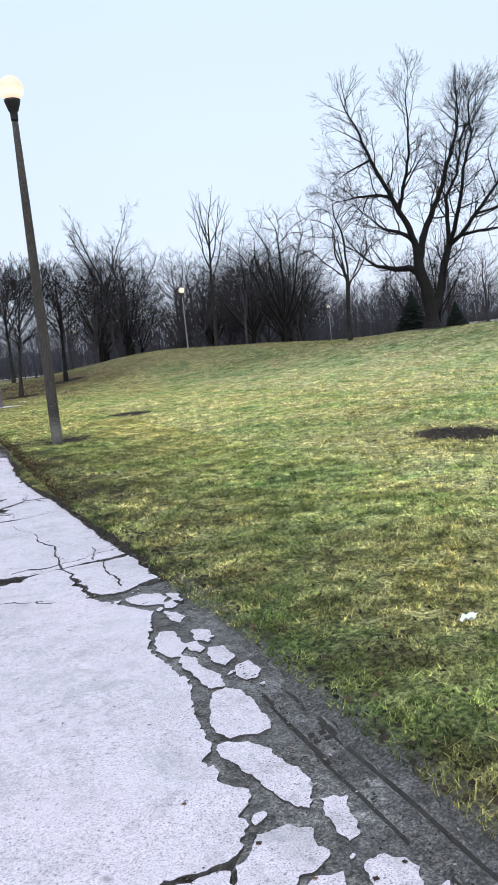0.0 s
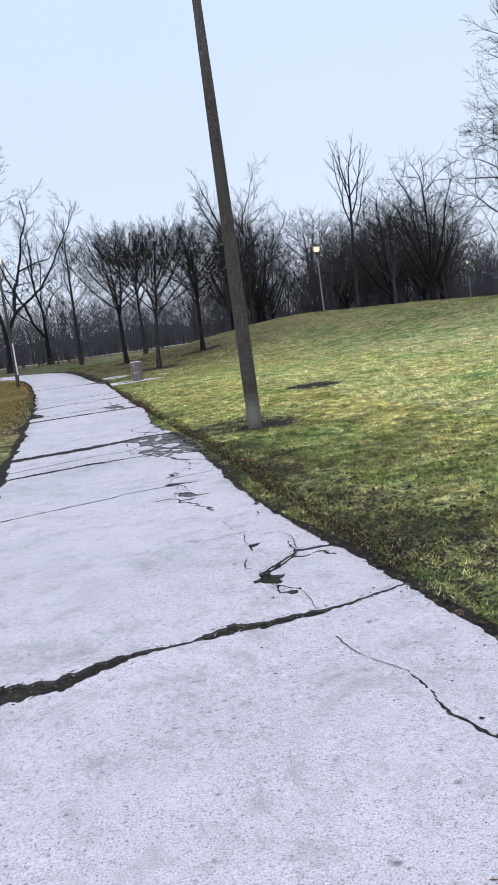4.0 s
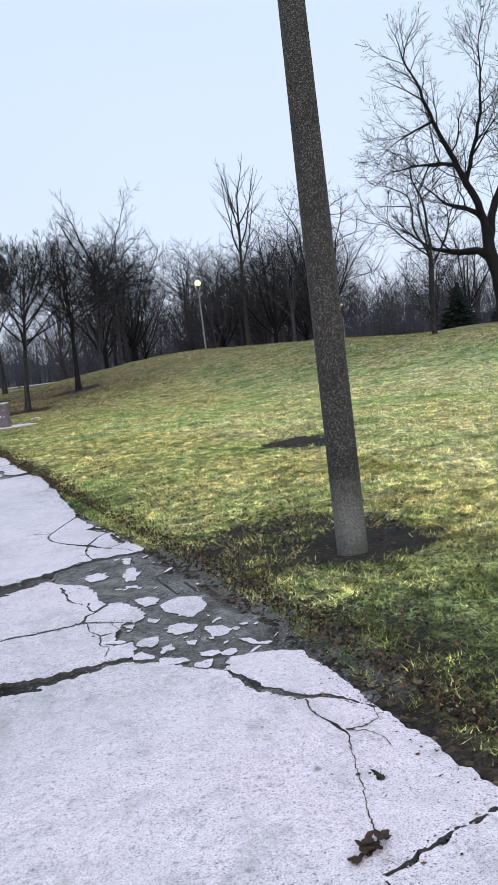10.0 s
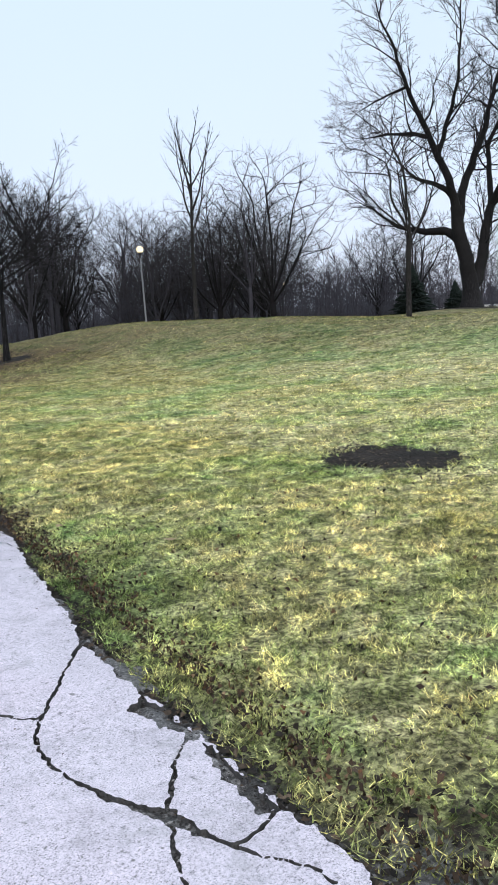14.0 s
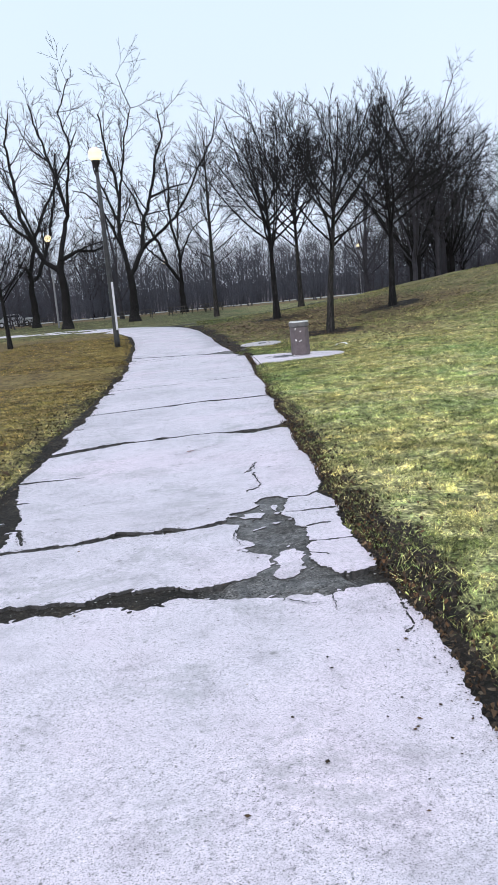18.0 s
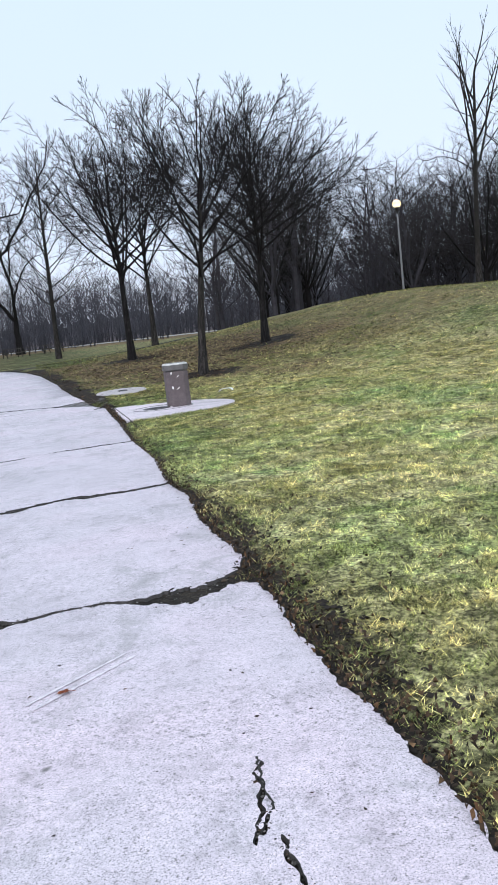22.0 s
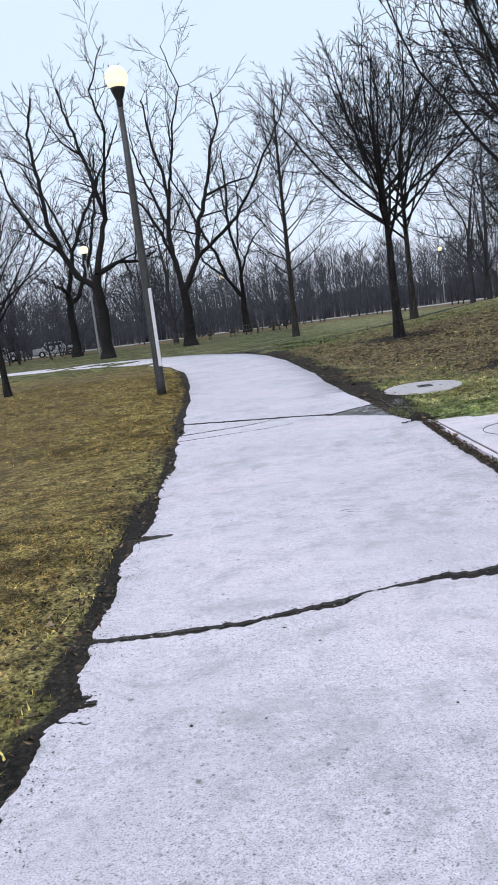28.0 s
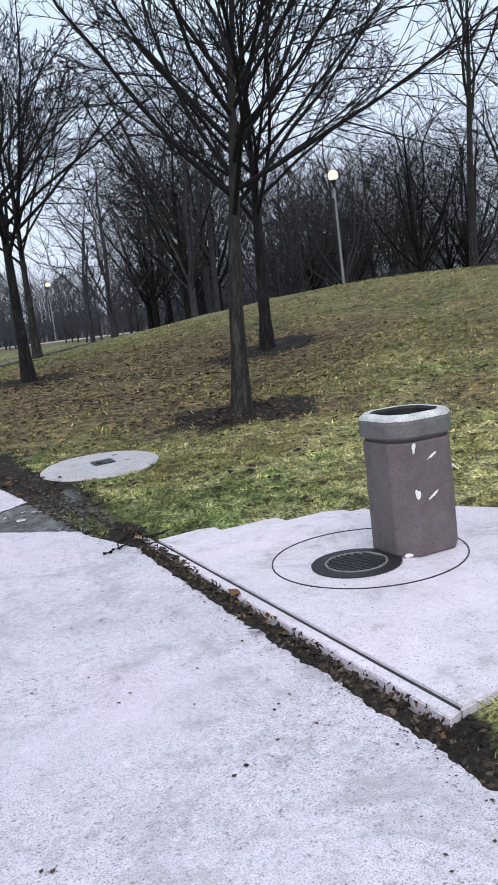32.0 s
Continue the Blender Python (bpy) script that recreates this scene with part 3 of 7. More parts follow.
def mesh_of(name, verts, faces_flat, loop_starts, loop_totals=None, smooth=False):
    me = bpy.data.meshes.new(name)
    verts = np.asarray(verts, np.float32)
    me.vertices.add(len(verts))
    me.vertices.foreach_set("co", verts.ravel())
    me.loops.add(len(faces_flat))
    me.loops.foreach_set("vertex_index", np.asarray(faces_flat, np.int32))
    me.polygons.add(len(loop_starts))
    me.polygons.foreach_set("loop_start", np.asarray(loop_starts, np.int32))
    me.update(calc_edges=True)
    if smooth:
        me.polygons.foreach_set("use_smooth", np.ones(len(me.polygons), bool))
    me.validate()
    return me


def grid_mesh(name, X, Y, Z, smooth=True):
    ny, nx = X.shape
    v = np.stack([X.ravel(), Y.ravel(), Z.ravel()], 1)
    i = np.arange((ny - 1) * (nx - 1))
    a = (i // (nx - 1)) * nx + i % (nx - 1)
    f = np.stack([a, a + 1, a + nx + 1, a + nx], 1)
    return mesh_of(name, v, f.ravel(), np.arange(len(f)) * 4, smooth=smooth)


def put_attribute(me, name, values):
    at = me.attributes.new(name, "FLOAT", "POINT")
    at.data.foreach_set("value", np.asarray(values, np.float32))


gx = spread(-3.4, 7.0, 0.12, -1500, 1500, 1.11)
gy = spread(-1.0, 54.0, 0.18, -600, 2500, 1.09)
GX, GY = np.meshgrid(gx, gy)
GD = out_of_path(GX, GY)
GZ = land(GX, GY) + 0.03 * wobble(GX, GY, 0.8) * np.clip(GD / 2, 0, 1) + 0.012 * wobble(GX, GY, 3.5, 1) * np.clip(GD * 3, 0, 1)
GZ += np.where(GY < 64, np.where(GD < 0, -0.021 + 0.008 * (grit_amount(GX, GY) > 0.5) + 0.004 * wobble(GX, GY, 6, 2), -0.02 + 0.03 * np.clip(GD / 0.35, 0, 1)), 0)
PAD = [(1.64, 44.0), (1.62, 40.43), (2.5, 40.55), (3.38, 40.72), (3.95, 41.45), (4.0, 42.25), (3.68, 42.9), (3.15, 43.45), (2.45, 43.75)]
MUD = [(0.58, 1.42, 0.2, 5.45, 1.23, 0.9, 3.45), (0.26, 1.14, 14.9, 18.0, 0.965, 16.3, 17.85), (0.30, 1.1, 24.65, 26.85, 0.7, 30, 20), (0.45, 1.5, 44.4, 46.0, 1.2, 60, 50), (0.36, 0.74, 12.06, 12.6, 0.5, 30, 20), (0.7, 1.1, 14.4, 15.1, 0.8, 30, 20), (0.86, 1.1, 18.2, 19.3, 0.9, 30, 20), (0.9, 1.13, 19.2, 21.6, 1.0, 30, 20)]  # x and y of the mud flats, then the tyre track in each
for x0, x1, y0, y1, _, _, _ in MUD:
    GZ = np.where((GX > x0 - 0.05) & (GX < x1 - 0.02) & (GY > y0) & (GY < y1), GZ - 0.03, GZ)
pad_in = in_outline(GX, GY, PAD)
GZ = np.where(pad_in, land(GX, GY) - 0.06, GZ)
me = grid_mesh("ground", GX, GY, GZ)
put_attribute(me, "bare", bare_amount(GX, GY).ravel())
put_attribute(me, "litter", litter_amount(GX, GY).ravel())
put_attribute(me, "grit", grit_amount(GX, GY).ravel())
me.materials.append(M_ground)
ground = tagged(new("ground", me), "winter park lawn with bare soil along a concrete path", "lawn", kind="structure")

# ---- the concrete path: slabs parted by open joints, cracks and crumbled spots ----
THIN = 0.013   # narrower cracks hold dirt up to the surface


def soft_line(px, py, pts, seed):
    """How far inside a ragged crack the points lie: positive within it."""
    best = np.full(px.shape, -1e3)
    wob = 1 + 0.22 * wobble(px, py, 4.3, seed) + 0.25 * wobble(px, py, 13, seed) + 0.28 * wobble(px, py, 37, seed)
    off = 0.006 * wobble(px, py, 11, seed + 3) + 0.007 * wobble(px, py, 23, seed) + 0.005 * wobble(px, py, 52, seed)
    offy = 0.006 * wobble(px, py, 12, seed + 9) + 0.007 * wobble(px, py, 25, seed + 5) + 0.005 * wobble(px, py, 55, seed)
    for (ax, ay, aw), (bx, by, bw) in zip(pts, pts[1:]):
        if max(aw, bw) < THIN:
            continue
        dx, dy = bx - ax, by - ay
        t = np.clip(((px + off - ax) * dx + (py + offy - ay) * dy) / (dx * dx + dy * dy), 0, 1)
        d = np.hypot(px + off - ax - t * dx, py + offy - ay - t * dy)
        best = np.maximum(best, np.maximum(0.5 * (aw + (bw - aw) * t) * wob, 0.0058) - d)
    return best


# joints and cracks: (x, y, open width) along each line
LINES = []
LINES += [  # first slabs
    [(-1.6, 5.85, 0.165), (-0.84, 6.14, 0.165), (-0.67, 6.1, 0.11), (-0.56, 6.05, 0.078), (-0.45, 6.05, 0.066), (-0.34, 6.07, 0.141), (-0.24, 6.09, 0.157), (-0.13, 6.12, 0.108), (-0.04, 6.12, 0.084), (0.07, 6.1, 0.062), (0.18, 6.13, 0.102), (0.27, 6.16, 0.205), (0.37, 6.15, 0.202), (0.46, 6.19, 0.089), (0.56, 6.21, 0.034), (0.68, 6.23, 0.033), (0.8, 6.25, 0.062), (0.92, 6.26, 0.09), (1.07, 6.25, 0.093), (1.45, 6.36, 0.093)],
]
LINES += [  # first slabs
    [(-1.6, 8.3, 0.21), (-0.98, 8.51, 0.21), (-0.79, 8.49, 0.15), (-0.61, 8.58, 0.123), (-0.45, 8.64, 0.107), (-0.28, 8.66, 0.048), (-0.09, 8.66, 0.047), (0.13, 8.71, 0.145), (0.28, 8.67, 0.116), (0.38, 8.7, 0.087), (0.56, 8.69, 0.088), (0.76, 8.72, 0.047), (1.16, 8.84, 0.037)],
    [(0.56, 8.33, 0.006), (0.58, 8.08, 0.007), (0.71, 7.79, 0.009)],
    [(0.71, 7.79, 0.009), (0.69, 7.41, 0.017), (0.74, 7.2, 0.016), (0.8, 7.07, 0.016), (0.75, 6.78, 0.017), (0.75, 6.54, 0.013), (0.72, 6.23, 0.018), (0.77, 5.99, 0.022), (0.74, 5.9, 0.022), (0.76, 5.84, 0.046), (0.78, 5.76, 0.054)],
]
LINES += [  # first slabs
    [(0.74, 5.7, 0.057), (0.8, 5.58, 0.039), (0.77, 5.48, 0.033), (0.8, 5.36, 0.05), (0.86, 5.27, 0.07), (0.98, 5.23, 0.088)],
    [(0.37, 6.38, 0.016), (0.51, 6.42, 0.031), (0.56, 6.36, 0.027), (0.65, 6.36, 0.028), (0.69, 6.37, 0.011), (0.77, 6.43, 0.014), (0.86, 6.42, 0.015), (0.96, 6.47, 0.011), (1.02, 6.53, 0.012), (1.24, 6.6, 0.015)],
    [(1.06, 6.79, 0.01), (1.07, 6.64, 0.01), (1.02, 6.5, 0.011), (0.99, 6.35, 0.019)],
    [(0.58, 6.33, 0.009), (0.58, 6.23, 0.009)],
    [(0.04, 5.69, 0.008), (0.09, 5.6, 0.032), (0.16, 5.59, 0.015), (0.3, 5.56, 0.019), (0.35, 5.5, 0.014), (0.5, 5.45, 0.008)],
    [(0.44, 5.46, 0.011), (0.44, 5.42, 0.016), (0.53, 5.36, 0.016)],
]
LINES += [  # first slabs
    [(0.6, 5.35, 0.009), (0.63, 5.18, 0.009)],
    [(1.06, 6.24, 0.01), (1, 5.96, 0.015), (1.04, 5.61, 0.02), (1.01, 5.43, 0.01)],
    [(0.91, 10.3, 0.01), (0.84, 9.9, 0.011), (0.75, 9.78, 0.022), (0.48, 9.52, 0.024)],
    [(0.84, 9.87, 0.044), (1.06, 9.86, 0.045)],
    [(0.53, 9.25, 0.015), (0.62, 9.11, 0.01), (0.61, 8.84, 0.005), (0.59, 8.71, 0.005)],
]
LINES += [  # up to the lamp
    [(0.75, 10.44, 0.008), (0.86, 10.41, 0.008), (0.89, 10.31, 0.005), (0.86, 10.16, 0.004)],
    [(0.85, 10.14, 0.007), (0.83, 10.07, 0.015), (0.83, 9.95, 0.013), (0.79, 9.82, 0.014), (0.78, 9.75, 0.024), (0.85, 9.72, 0.019), (0.94, 9.77, 0.017), (0.99, 9.76, 0.025), (0.98, 9.69, 0.015), (1.03, 9.64, 0.018)],
    [(0.76, 9.74, 0.015), (0.58, 9.56, 0.029), (0.51, 9.52, 0.041)],
    [(0.52, 9.29, 0.011), (0.5, 9.12, 0.02), (0.56, 9.1, 0.058), (0.57, 9.08, 0.054)],
    [(0.64, 10.21, 0.019), (0.57, 10.16, 0.014), (0.57, 10.08, 0.016)],
    [(0.49, 9.9, 0.008), (0.45, 9.82, 0.012), (0.43, 9.7, 0.008), (0.47, 9.62, 0.006)],
    [(0.61, 10.53, 0.006), (0.57, 10.33, 0.005), (0.57, 10.24, 0.006)],
]
LINES += [  # up to the lamp
    [(0.16, 10.64, 0.008), (0.32, 10.55, 0.008), (0.53, 10.57, 0.008), (0.65, 10.6, 0.008)],
    [(0.55, 11.04, 0.006), (0.57, 10.84, 0.005), (0.56, 10.71, 0.004)],
    [(0.88, 11.2, 0.014), (0.88, 11.1, 0.011), (0.84, 11.03, 0.01)],
    [(-1.5, 12.62, 0.033), (-0.21, 12.91, 0.033), (-0.13, 12.97, 0.02), (-0.01, 13, 0.018), (0.25, 13.01, 0.023), (0.33, 13.03, 0.03), (0.48, 12.95, 0.014)],
    [(0.46, 13.41, 0.008), (0.41, 13.14, 0.012), (0.33, 13.03, 0.022)],
    [(0.5, 12.96, 0.013), (0.52, 12.82, 0.012), (0.52, 12.57, 0.01)],
    [(0.46, 12.93, 0.008), (0.43, 12.76, 0.007), (0.36, 12.46, 0.01), (0.35, 12.35, 0.01)],
    [(0.39, 12.56, 0.034), (0.44, 12.55, 0.034)],
    [(0.59, 12.31, 0.026), (0.66, 12.29, 0.025)],
]
LINES += [  # up to the lamp
    [(0.13, 12.33, 0.012), (0.29, 12.35, 0.025), (0.35, 12.3, 0.019), (0.38, 12.2, 0.014), (0.36, 12.1, 0.014)],
    [(0.38, 12.2, 0.027), (0.47, 12.16, 0.032), (0.52, 12.21, 0.017)],
    [(0.36, 12.1, 0.024), (0.43, 12.06, 0.02), (0.44, 11.99, 0.017), (0.49, 11.94, 0.018), (0.49, 11.88, 0.008), (0.5, 11.79, 0.012), (0.55, 11.7, 0.015), (0.55, 11.61, 0.021), (0.57, 11.51, 0.009)],
    [(0.46, 11.85, 0.023), (0.49, 11.82, 0.023)],
    [(0.48, 13.43, 0.02), (0.69, 13.47, 0.02), (0.75, 13.49, 0.012), (0.94, 13.51, 0.015)],
]
LINES += [  # round the lamp
    [(0.67, 15.06, 0.016), (0.69, 14.9, 0.058), (0.71, 14.78, 0.056), (0.82, 14.59, 0.051)],
    [(0.83, 14.58, 0.033), (0.91, 14.54, 0.027), (0.95, 14.48, 0.02), (1.01, 14.32, 0.009), (0.97, 14.23, 0.006), (0.89, 14.21, 0.009), (0.82, 14.22, 0.012)],
    [(0.82, 14.56, 0.008), (0.79, 14.46, 0.009), (0.79, 14.35, 0.011), (0.81, 14.25, 0.018), (0.81, 14.2, 0.007), (0.53, 13.55, 0.006)],
    [(0.82, 14.22, 0.009), (0.88, 14.17, 0.009), (0.9, 14.1, 0.006), (0.89, 14.01, 0.006)],
    [(0.74, 13.96, 0.01), (0.74, 13.86, 0.023)],
    [(-1.6, 15.3, 0.173), (-0.32, 15.55, 0.173), (-0.18, 15.52, 0.154), (0.06, 15.54, 0.101), (0.16, 15.54, 0.104), (0.27, 15.54, 0.079), (0.43, 15.43, 0.031)],
]
LINES += [  # round the lamp
    [(-1.6, 17.35, 0.312), (-0.25, 17.43, 0.312), (-0.08, 17.54, 0.251), (0.06, 17.56, 0.239), (0.2, 17.59, 0.196), (0.33, 17.63, 0.232), (0.6, 17.72, 0.242)],
    [(0.29, 17.24, 0.014), (0.27, 16.88, 0.018), (0.28, 16.8, 0.019), (0.33, 16.7, 0.011)],
    [(0.37, 16.7, 0.01), (0.33, 16.54, 0.015), (0.36, 16.48, 0.013), (0.3, 16.44, 0.016), (0.24, 16.32, 0.013)],
    [(0.36, 16.48, 0.019), (0.45, 16.57, 0.019)],
    [(-1.4, 15.95, 0.033), (-0.39, 16.26, 0.033), (-0.28, 16.33, 0.024), (-0.18, 16.35, 0.026), (-0.07, 16.32, 0.026), (0.26, 16.3, 0.024), (0.48, 16.11, 0.014)],
    [(0.26, 16.26, 0.009), (0.24, 16.13, 0.008), (0.27, 15.99, 0.011), (0.26, 15.9, 0.011), (0.23, 15.84, 0.01), (0.27, 15.78, 0.007), (0.22, 15.65, 0.005)],
]
LINES += [  # round the lamp
    [(0.28, 15.99, 0.013), (0.38, 16, 0.013)],
    [(0.26, 15.84, 0.012), (0.33, 15.77, 0.012), (0.41, 15.78, 0.011)],
    [(0.38, 16.17, 0.006), (0.39, 16.02, 0.007)],
    [(0.57, 19.3, 0.012), (0.51, 19.08, 0.016), (0.53, 18.9, 0.015), (0.61, 18.66, 0.03), (0.67, 18.55, 0.026), (0.74, 18.43, 0.049), (0.84, 18.18, 0.018), (0.96, 18, 0.013), (0.99, 17.9, 0.009)],
    [(1, 18.84, 0.01), (0.89, 18.7, 0.013), (0.75, 18.45, 0.019)],
    [(0.84, 18.18, 0.018), (0.99, 18.23, 0.019), (1.06, 18.28, 0.017)],
    [(0.74, 18.4, 0.018), (0.66, 18.15, 0.013), (0.65, 17.85, 0.011)],
    [(0.96, 18, 0.008), (0.92, 17.97, 0.006), (0.92, 17.91, 0.008)],
    [(0.95, 19.98, 0.016), (0.58, 19.3, 0.015)],
    [(0.44, 19.45, 0.017), (0.57, 19.32, 0.016)],
]
LINES += [  # round the lamp
    [(0.77, 18.8, 0.007), (0.97, 18.83, 0.008)],
    [(0.54, 18.12, 0.005), (0.46, 18.05, 0.004), (0.4, 17.96, 0.004), (0.34, 17.76, 0.003)],
]
LINES += [  # up to the worn joint
    [(1.16, 22.84, 0.016), (1.16, 22.74, 0.015), (1.1, 22.6, 0.007), (1.07, 22.43, 0.006), (1.08, 22.33, 0.01), (1.11, 22.27, 0.011), (1.12, 22.16, 0.009)],
    [(1.15, 22.68, 0.013), (1.19, 22.53, 0.012)],
    [(1.21, 24.65, 0.013), (1.18, 24.18, 0.012), (1.14, 24.14, 0.029)],
    [(0.85, 21.13, 0.003), (0.86, 21.02, 0.004)],
    [(-1.6, 25.95, 0.092), (-0.76, 26.01, 0.092), (-0.63, 26.02, 0.058), (-0.41, 26.1, 0.097), (-0.32, 26.15, 0.13), (-0.1, 26.11, 0.078), (-0, 26.12, 0.147), (0.12, 26.1, 0.037), (0.24, 26.13, 0.036), (0.37, 26.19, 0.075)],
]
LINES += [  # up to the worn joint
    [(-1.6, 24.85, 0.169), (-0.49, 24.87, 0.169), (-0.4, 24.88, 0.111), (-0.32, 24.87, 0.134), (-0.26, 24.92, 0.195), (-0.17, 24.93, 0.209), (-0.07, 24.89, 0.267), (-0.02, 24.93, 0.207), (0.06, 24.93, 0.172), (0.14, 24.91, 0.121), (0.22, 24.87, 0.124), (0.3, 24.87, 0.183), (0.47, 24.89, 0.214), (0.62, 24.84, 0.208), (0.79, 24.84, 0.206), (1.03, 24.84, 0.159), (1.5, 25, 0.159)],
    [(0.73, 28.16, 0.011), (0.7, 27.85, 0.012), (0.64, 27.75, 0.02)],
    [(0.74, 28.12, 0.024), (0.69, 28.07, 0.009), (0.71, 27.99, 0.019), (0.61, 27.7, 0.013)],
    [(0.69, 27.72, 0.013), (0.69, 27.62, 0.028), (0.69, 27.43, 0.012), (0.72, 27.23, 0.014), (0.69, 27.14, 0.017), (0.65, 27.07, 0.027), (0.6, 27.07, 0.014), (0.59, 27.01, 0.015)],
]
LINES += [  # up to the worn joint
    [(0.89, 26.71, 0.039), (1.03, 26.7, 0.032), (1.11, 26.8, 0.021)],
    [(0.82, 26.31, 0.02), (0.93, 26.28, 0.02), (1.16, 26.3, 0.035)],
    [(0.93, 25.9, 0.029), (1.03, 25.94, 0.024), (1.08, 25.94, 0.016)],
    [(0.85, 25.57, 0.028), (1.16, 25.55, 0.02)],
    [(1.05, 25.66, 0.006), (1, 25.42, 0.006)],
    [(0.86, 25.35, 0.014), (0.97, 25.29, 0.009), (1.08, 25.27, 0.008)],
    [(1.06, 25.28, 0.004), (1.04, 25.12, 0.003), (1.04, 25.02, 0.004)],
    [(0.46, 25.97, 0.011), (0.43, 25.79, 0.01), (0.47, 25.7, 0.009), (0.47, 25.63, 0.008)],
    [(0.89, 24.66, 0.009), (0.88, 24.45, 0.005)],
    [(0.66, 24.65, 0.008), (0.79, 24.56, 0.008), (0.84, 24.57, 0.007)],
]
LINES += [  # up to the worn joint
    [(-1.6, 29.5, 0.141), (-0.77, 29.96, 0.141), (-0.65, 30.01, 0.106), (-0.49, 29.99, 0.03), (-0.33, 30, 0.042), (-0.22, 30.05, 0.147), (-0.11, 30.05, 0.042), (0.13, 30.1, 0.034), (0.37, 30.1, 0.034), (0.5, 30.03, 0.051), (0.63, 29.99, 0.156), (0.79, 29.96, 0.254), (0.91, 29.98, 0.169), (1.04, 30.08, 0.168), (1.25, 30.16, 0.282)],
    [(-1.9, 32.95, 0.05), (-0.38, 33.34, 0.072), (-0.28, 33.34, 0.18), (-0.19, 33.36, 0.163), (-0.1, 33.42, 0.069), (-0.01, 33.45, 0.059), (0.05, 33.48, 0.117), (0.15, 33.52, 0.074), (0.28, 33.56, 0.083), (0.38, 33.56, 0.145), (0.47, 33.48, 0.14), (0.69, 33.5, 0.088), (0.81, 33.45, 0.069), (0.93, 33.48, 0.073), (1.6, 33.6, 0.092)],
]
LINES += [  # last slabs
    [(-2, 37.1, 0.091), (-1.64, 37.18, 0.091), (-1.44, 37.16, 0.07), (-1.22, 37.16, 0.071), (-0.82, 37.18, 0.095), (-0.66, 37.23, 0.072), (-0.28, 37.32, 0.109), (-0.11, 37.44, 0.038), (0.04, 37.48, 0.062), (0.19, 37.5, 0.074), (0.33, 37.55, 0.099), (0.43, 37.55, 0.147), (0.52, 37.53, 0.156), (0.7, 37.55, 0.182), (1.7, 37.6, 0.115)],
    [(-1.9, 39.3, 0.154), (-1.69, 39.33, 0.154), (-1.46, 39.34, 0.066)],
    [(-1.9, 36.25, 0.142), (-1.56, 36.43, 0.142), (-1.49, 36.4, 0.064)],
    [(-1.61, 36.27, 0.014), (-1.46, 36.22, 0.014)],
    [(-0.05, 39.45, 0.012), (0.0, 39.49, 0.016), (0.07, 39.46, 0.014), (0.1, 39.4, 0.008)],
    [(-0.02, 39.41, 0.01), (0.05, 39.39, 0.014)],
    [(-2.1, 46.4, 0.12), (-0.34, 45.75, 0.14), (0.4, 45.4, 0.16), (1.6, 45.15, 0.24)],
    [(-2, 45.1, 0.12), (-0.9, 45.35, 0.09), (-0.3, 45.7, 0.05)],
]
LINES += [  # last slabs
    [(-2, 44.55, 0.05), (-0.8, 44.75, 0.03), (-0.2, 44.95, 0.02)],
    [(-1.9, 31.35, 0.1), (-1.35, 31.5, 0.02)],
    [(-1.9, 28.25, 0.14), (-0.87, 28.25, 0.02)],
    [(-1.9, 27.4, 0.22), (-1.2, 27.41, 0.03)],
    [(-1.9, 26.75, 0.3), (-1.1, 26.55, 0.04), (-0.99, 26.14, 0.02)],
    [(-1.6, 2.4, 0.02), (0.2, 2.2, 0.03), (0.62, 2.2, 0.03)],
]
# spots where the surface is gone: the outline, and the plates left standing in it
EDGE_HOLE = [(0.77, 5.39), (0.9, 5.3), (1.01, 5.29), (1.19, 5.42), (1.27, 5.45), (1.45, 5), (1.45, 0.4), (0.62, 0.4), (0.6, 2.11), (0.63, 2.2), (0.69, 2.25), (0.76, 2.36), (0.74, 2.42), (0.83, 2.49), (0.83, 2.57), (0.76, 2.67), (0.78, 2.74), (0.75, 2.83), (0.81, 2.91), (0.84, 3.04), (0.84, 3.18), (0.93, 3.56), (0.9, 3.94), (0.86, 4.08), (1.06, 4.74), (0.75, 5.33)]
EDGE_HOLE_PLATES = [[(0.97, 5.13), (1.09, 5.17), (1.2, 5.11), (1.22, 4.98), (1.15, 4.86), (1.05, 4.91), (0.98, 5.01)],
    [(1.17, 4.88), (1.23, 4.91), (1.23, 4.79), (1.19, 4.75), (1.15, 4.77)],
    [(1.23, 5.09), (1.3, 5), (1.29, 4.84), (1.24, 4.88), (1.23, 5)],
    [(1.13, 4.71), (1.18, 4.65), (1.21, 4.53), (1.15, 4.45), (1.11, 4.53), (1.11, 4.64)],
    [(1, 4.34), (1.07, 4.33), (1.06, 4.03), (1, 3.92), (0.95, 3.93), (0.92, 3.99), (0.9, 4.07), (0.95, 4.27)],
    [(1.16, 4.28), (1.24, 4.22), (1.24, 4.1), (1.18, 4.03), (1.13, 4.11)],
    [(1.07, 4.08), (1.13, 4.08), (1.14, 3.96), (1.1, 3.9), (1.06, 3.97)],
    [(1.16, 3.95), (1.23, 3.89), (1.23, 3.76), (1.15, 3.67), (1.11, 3.75), (1.12, 3.86)]]
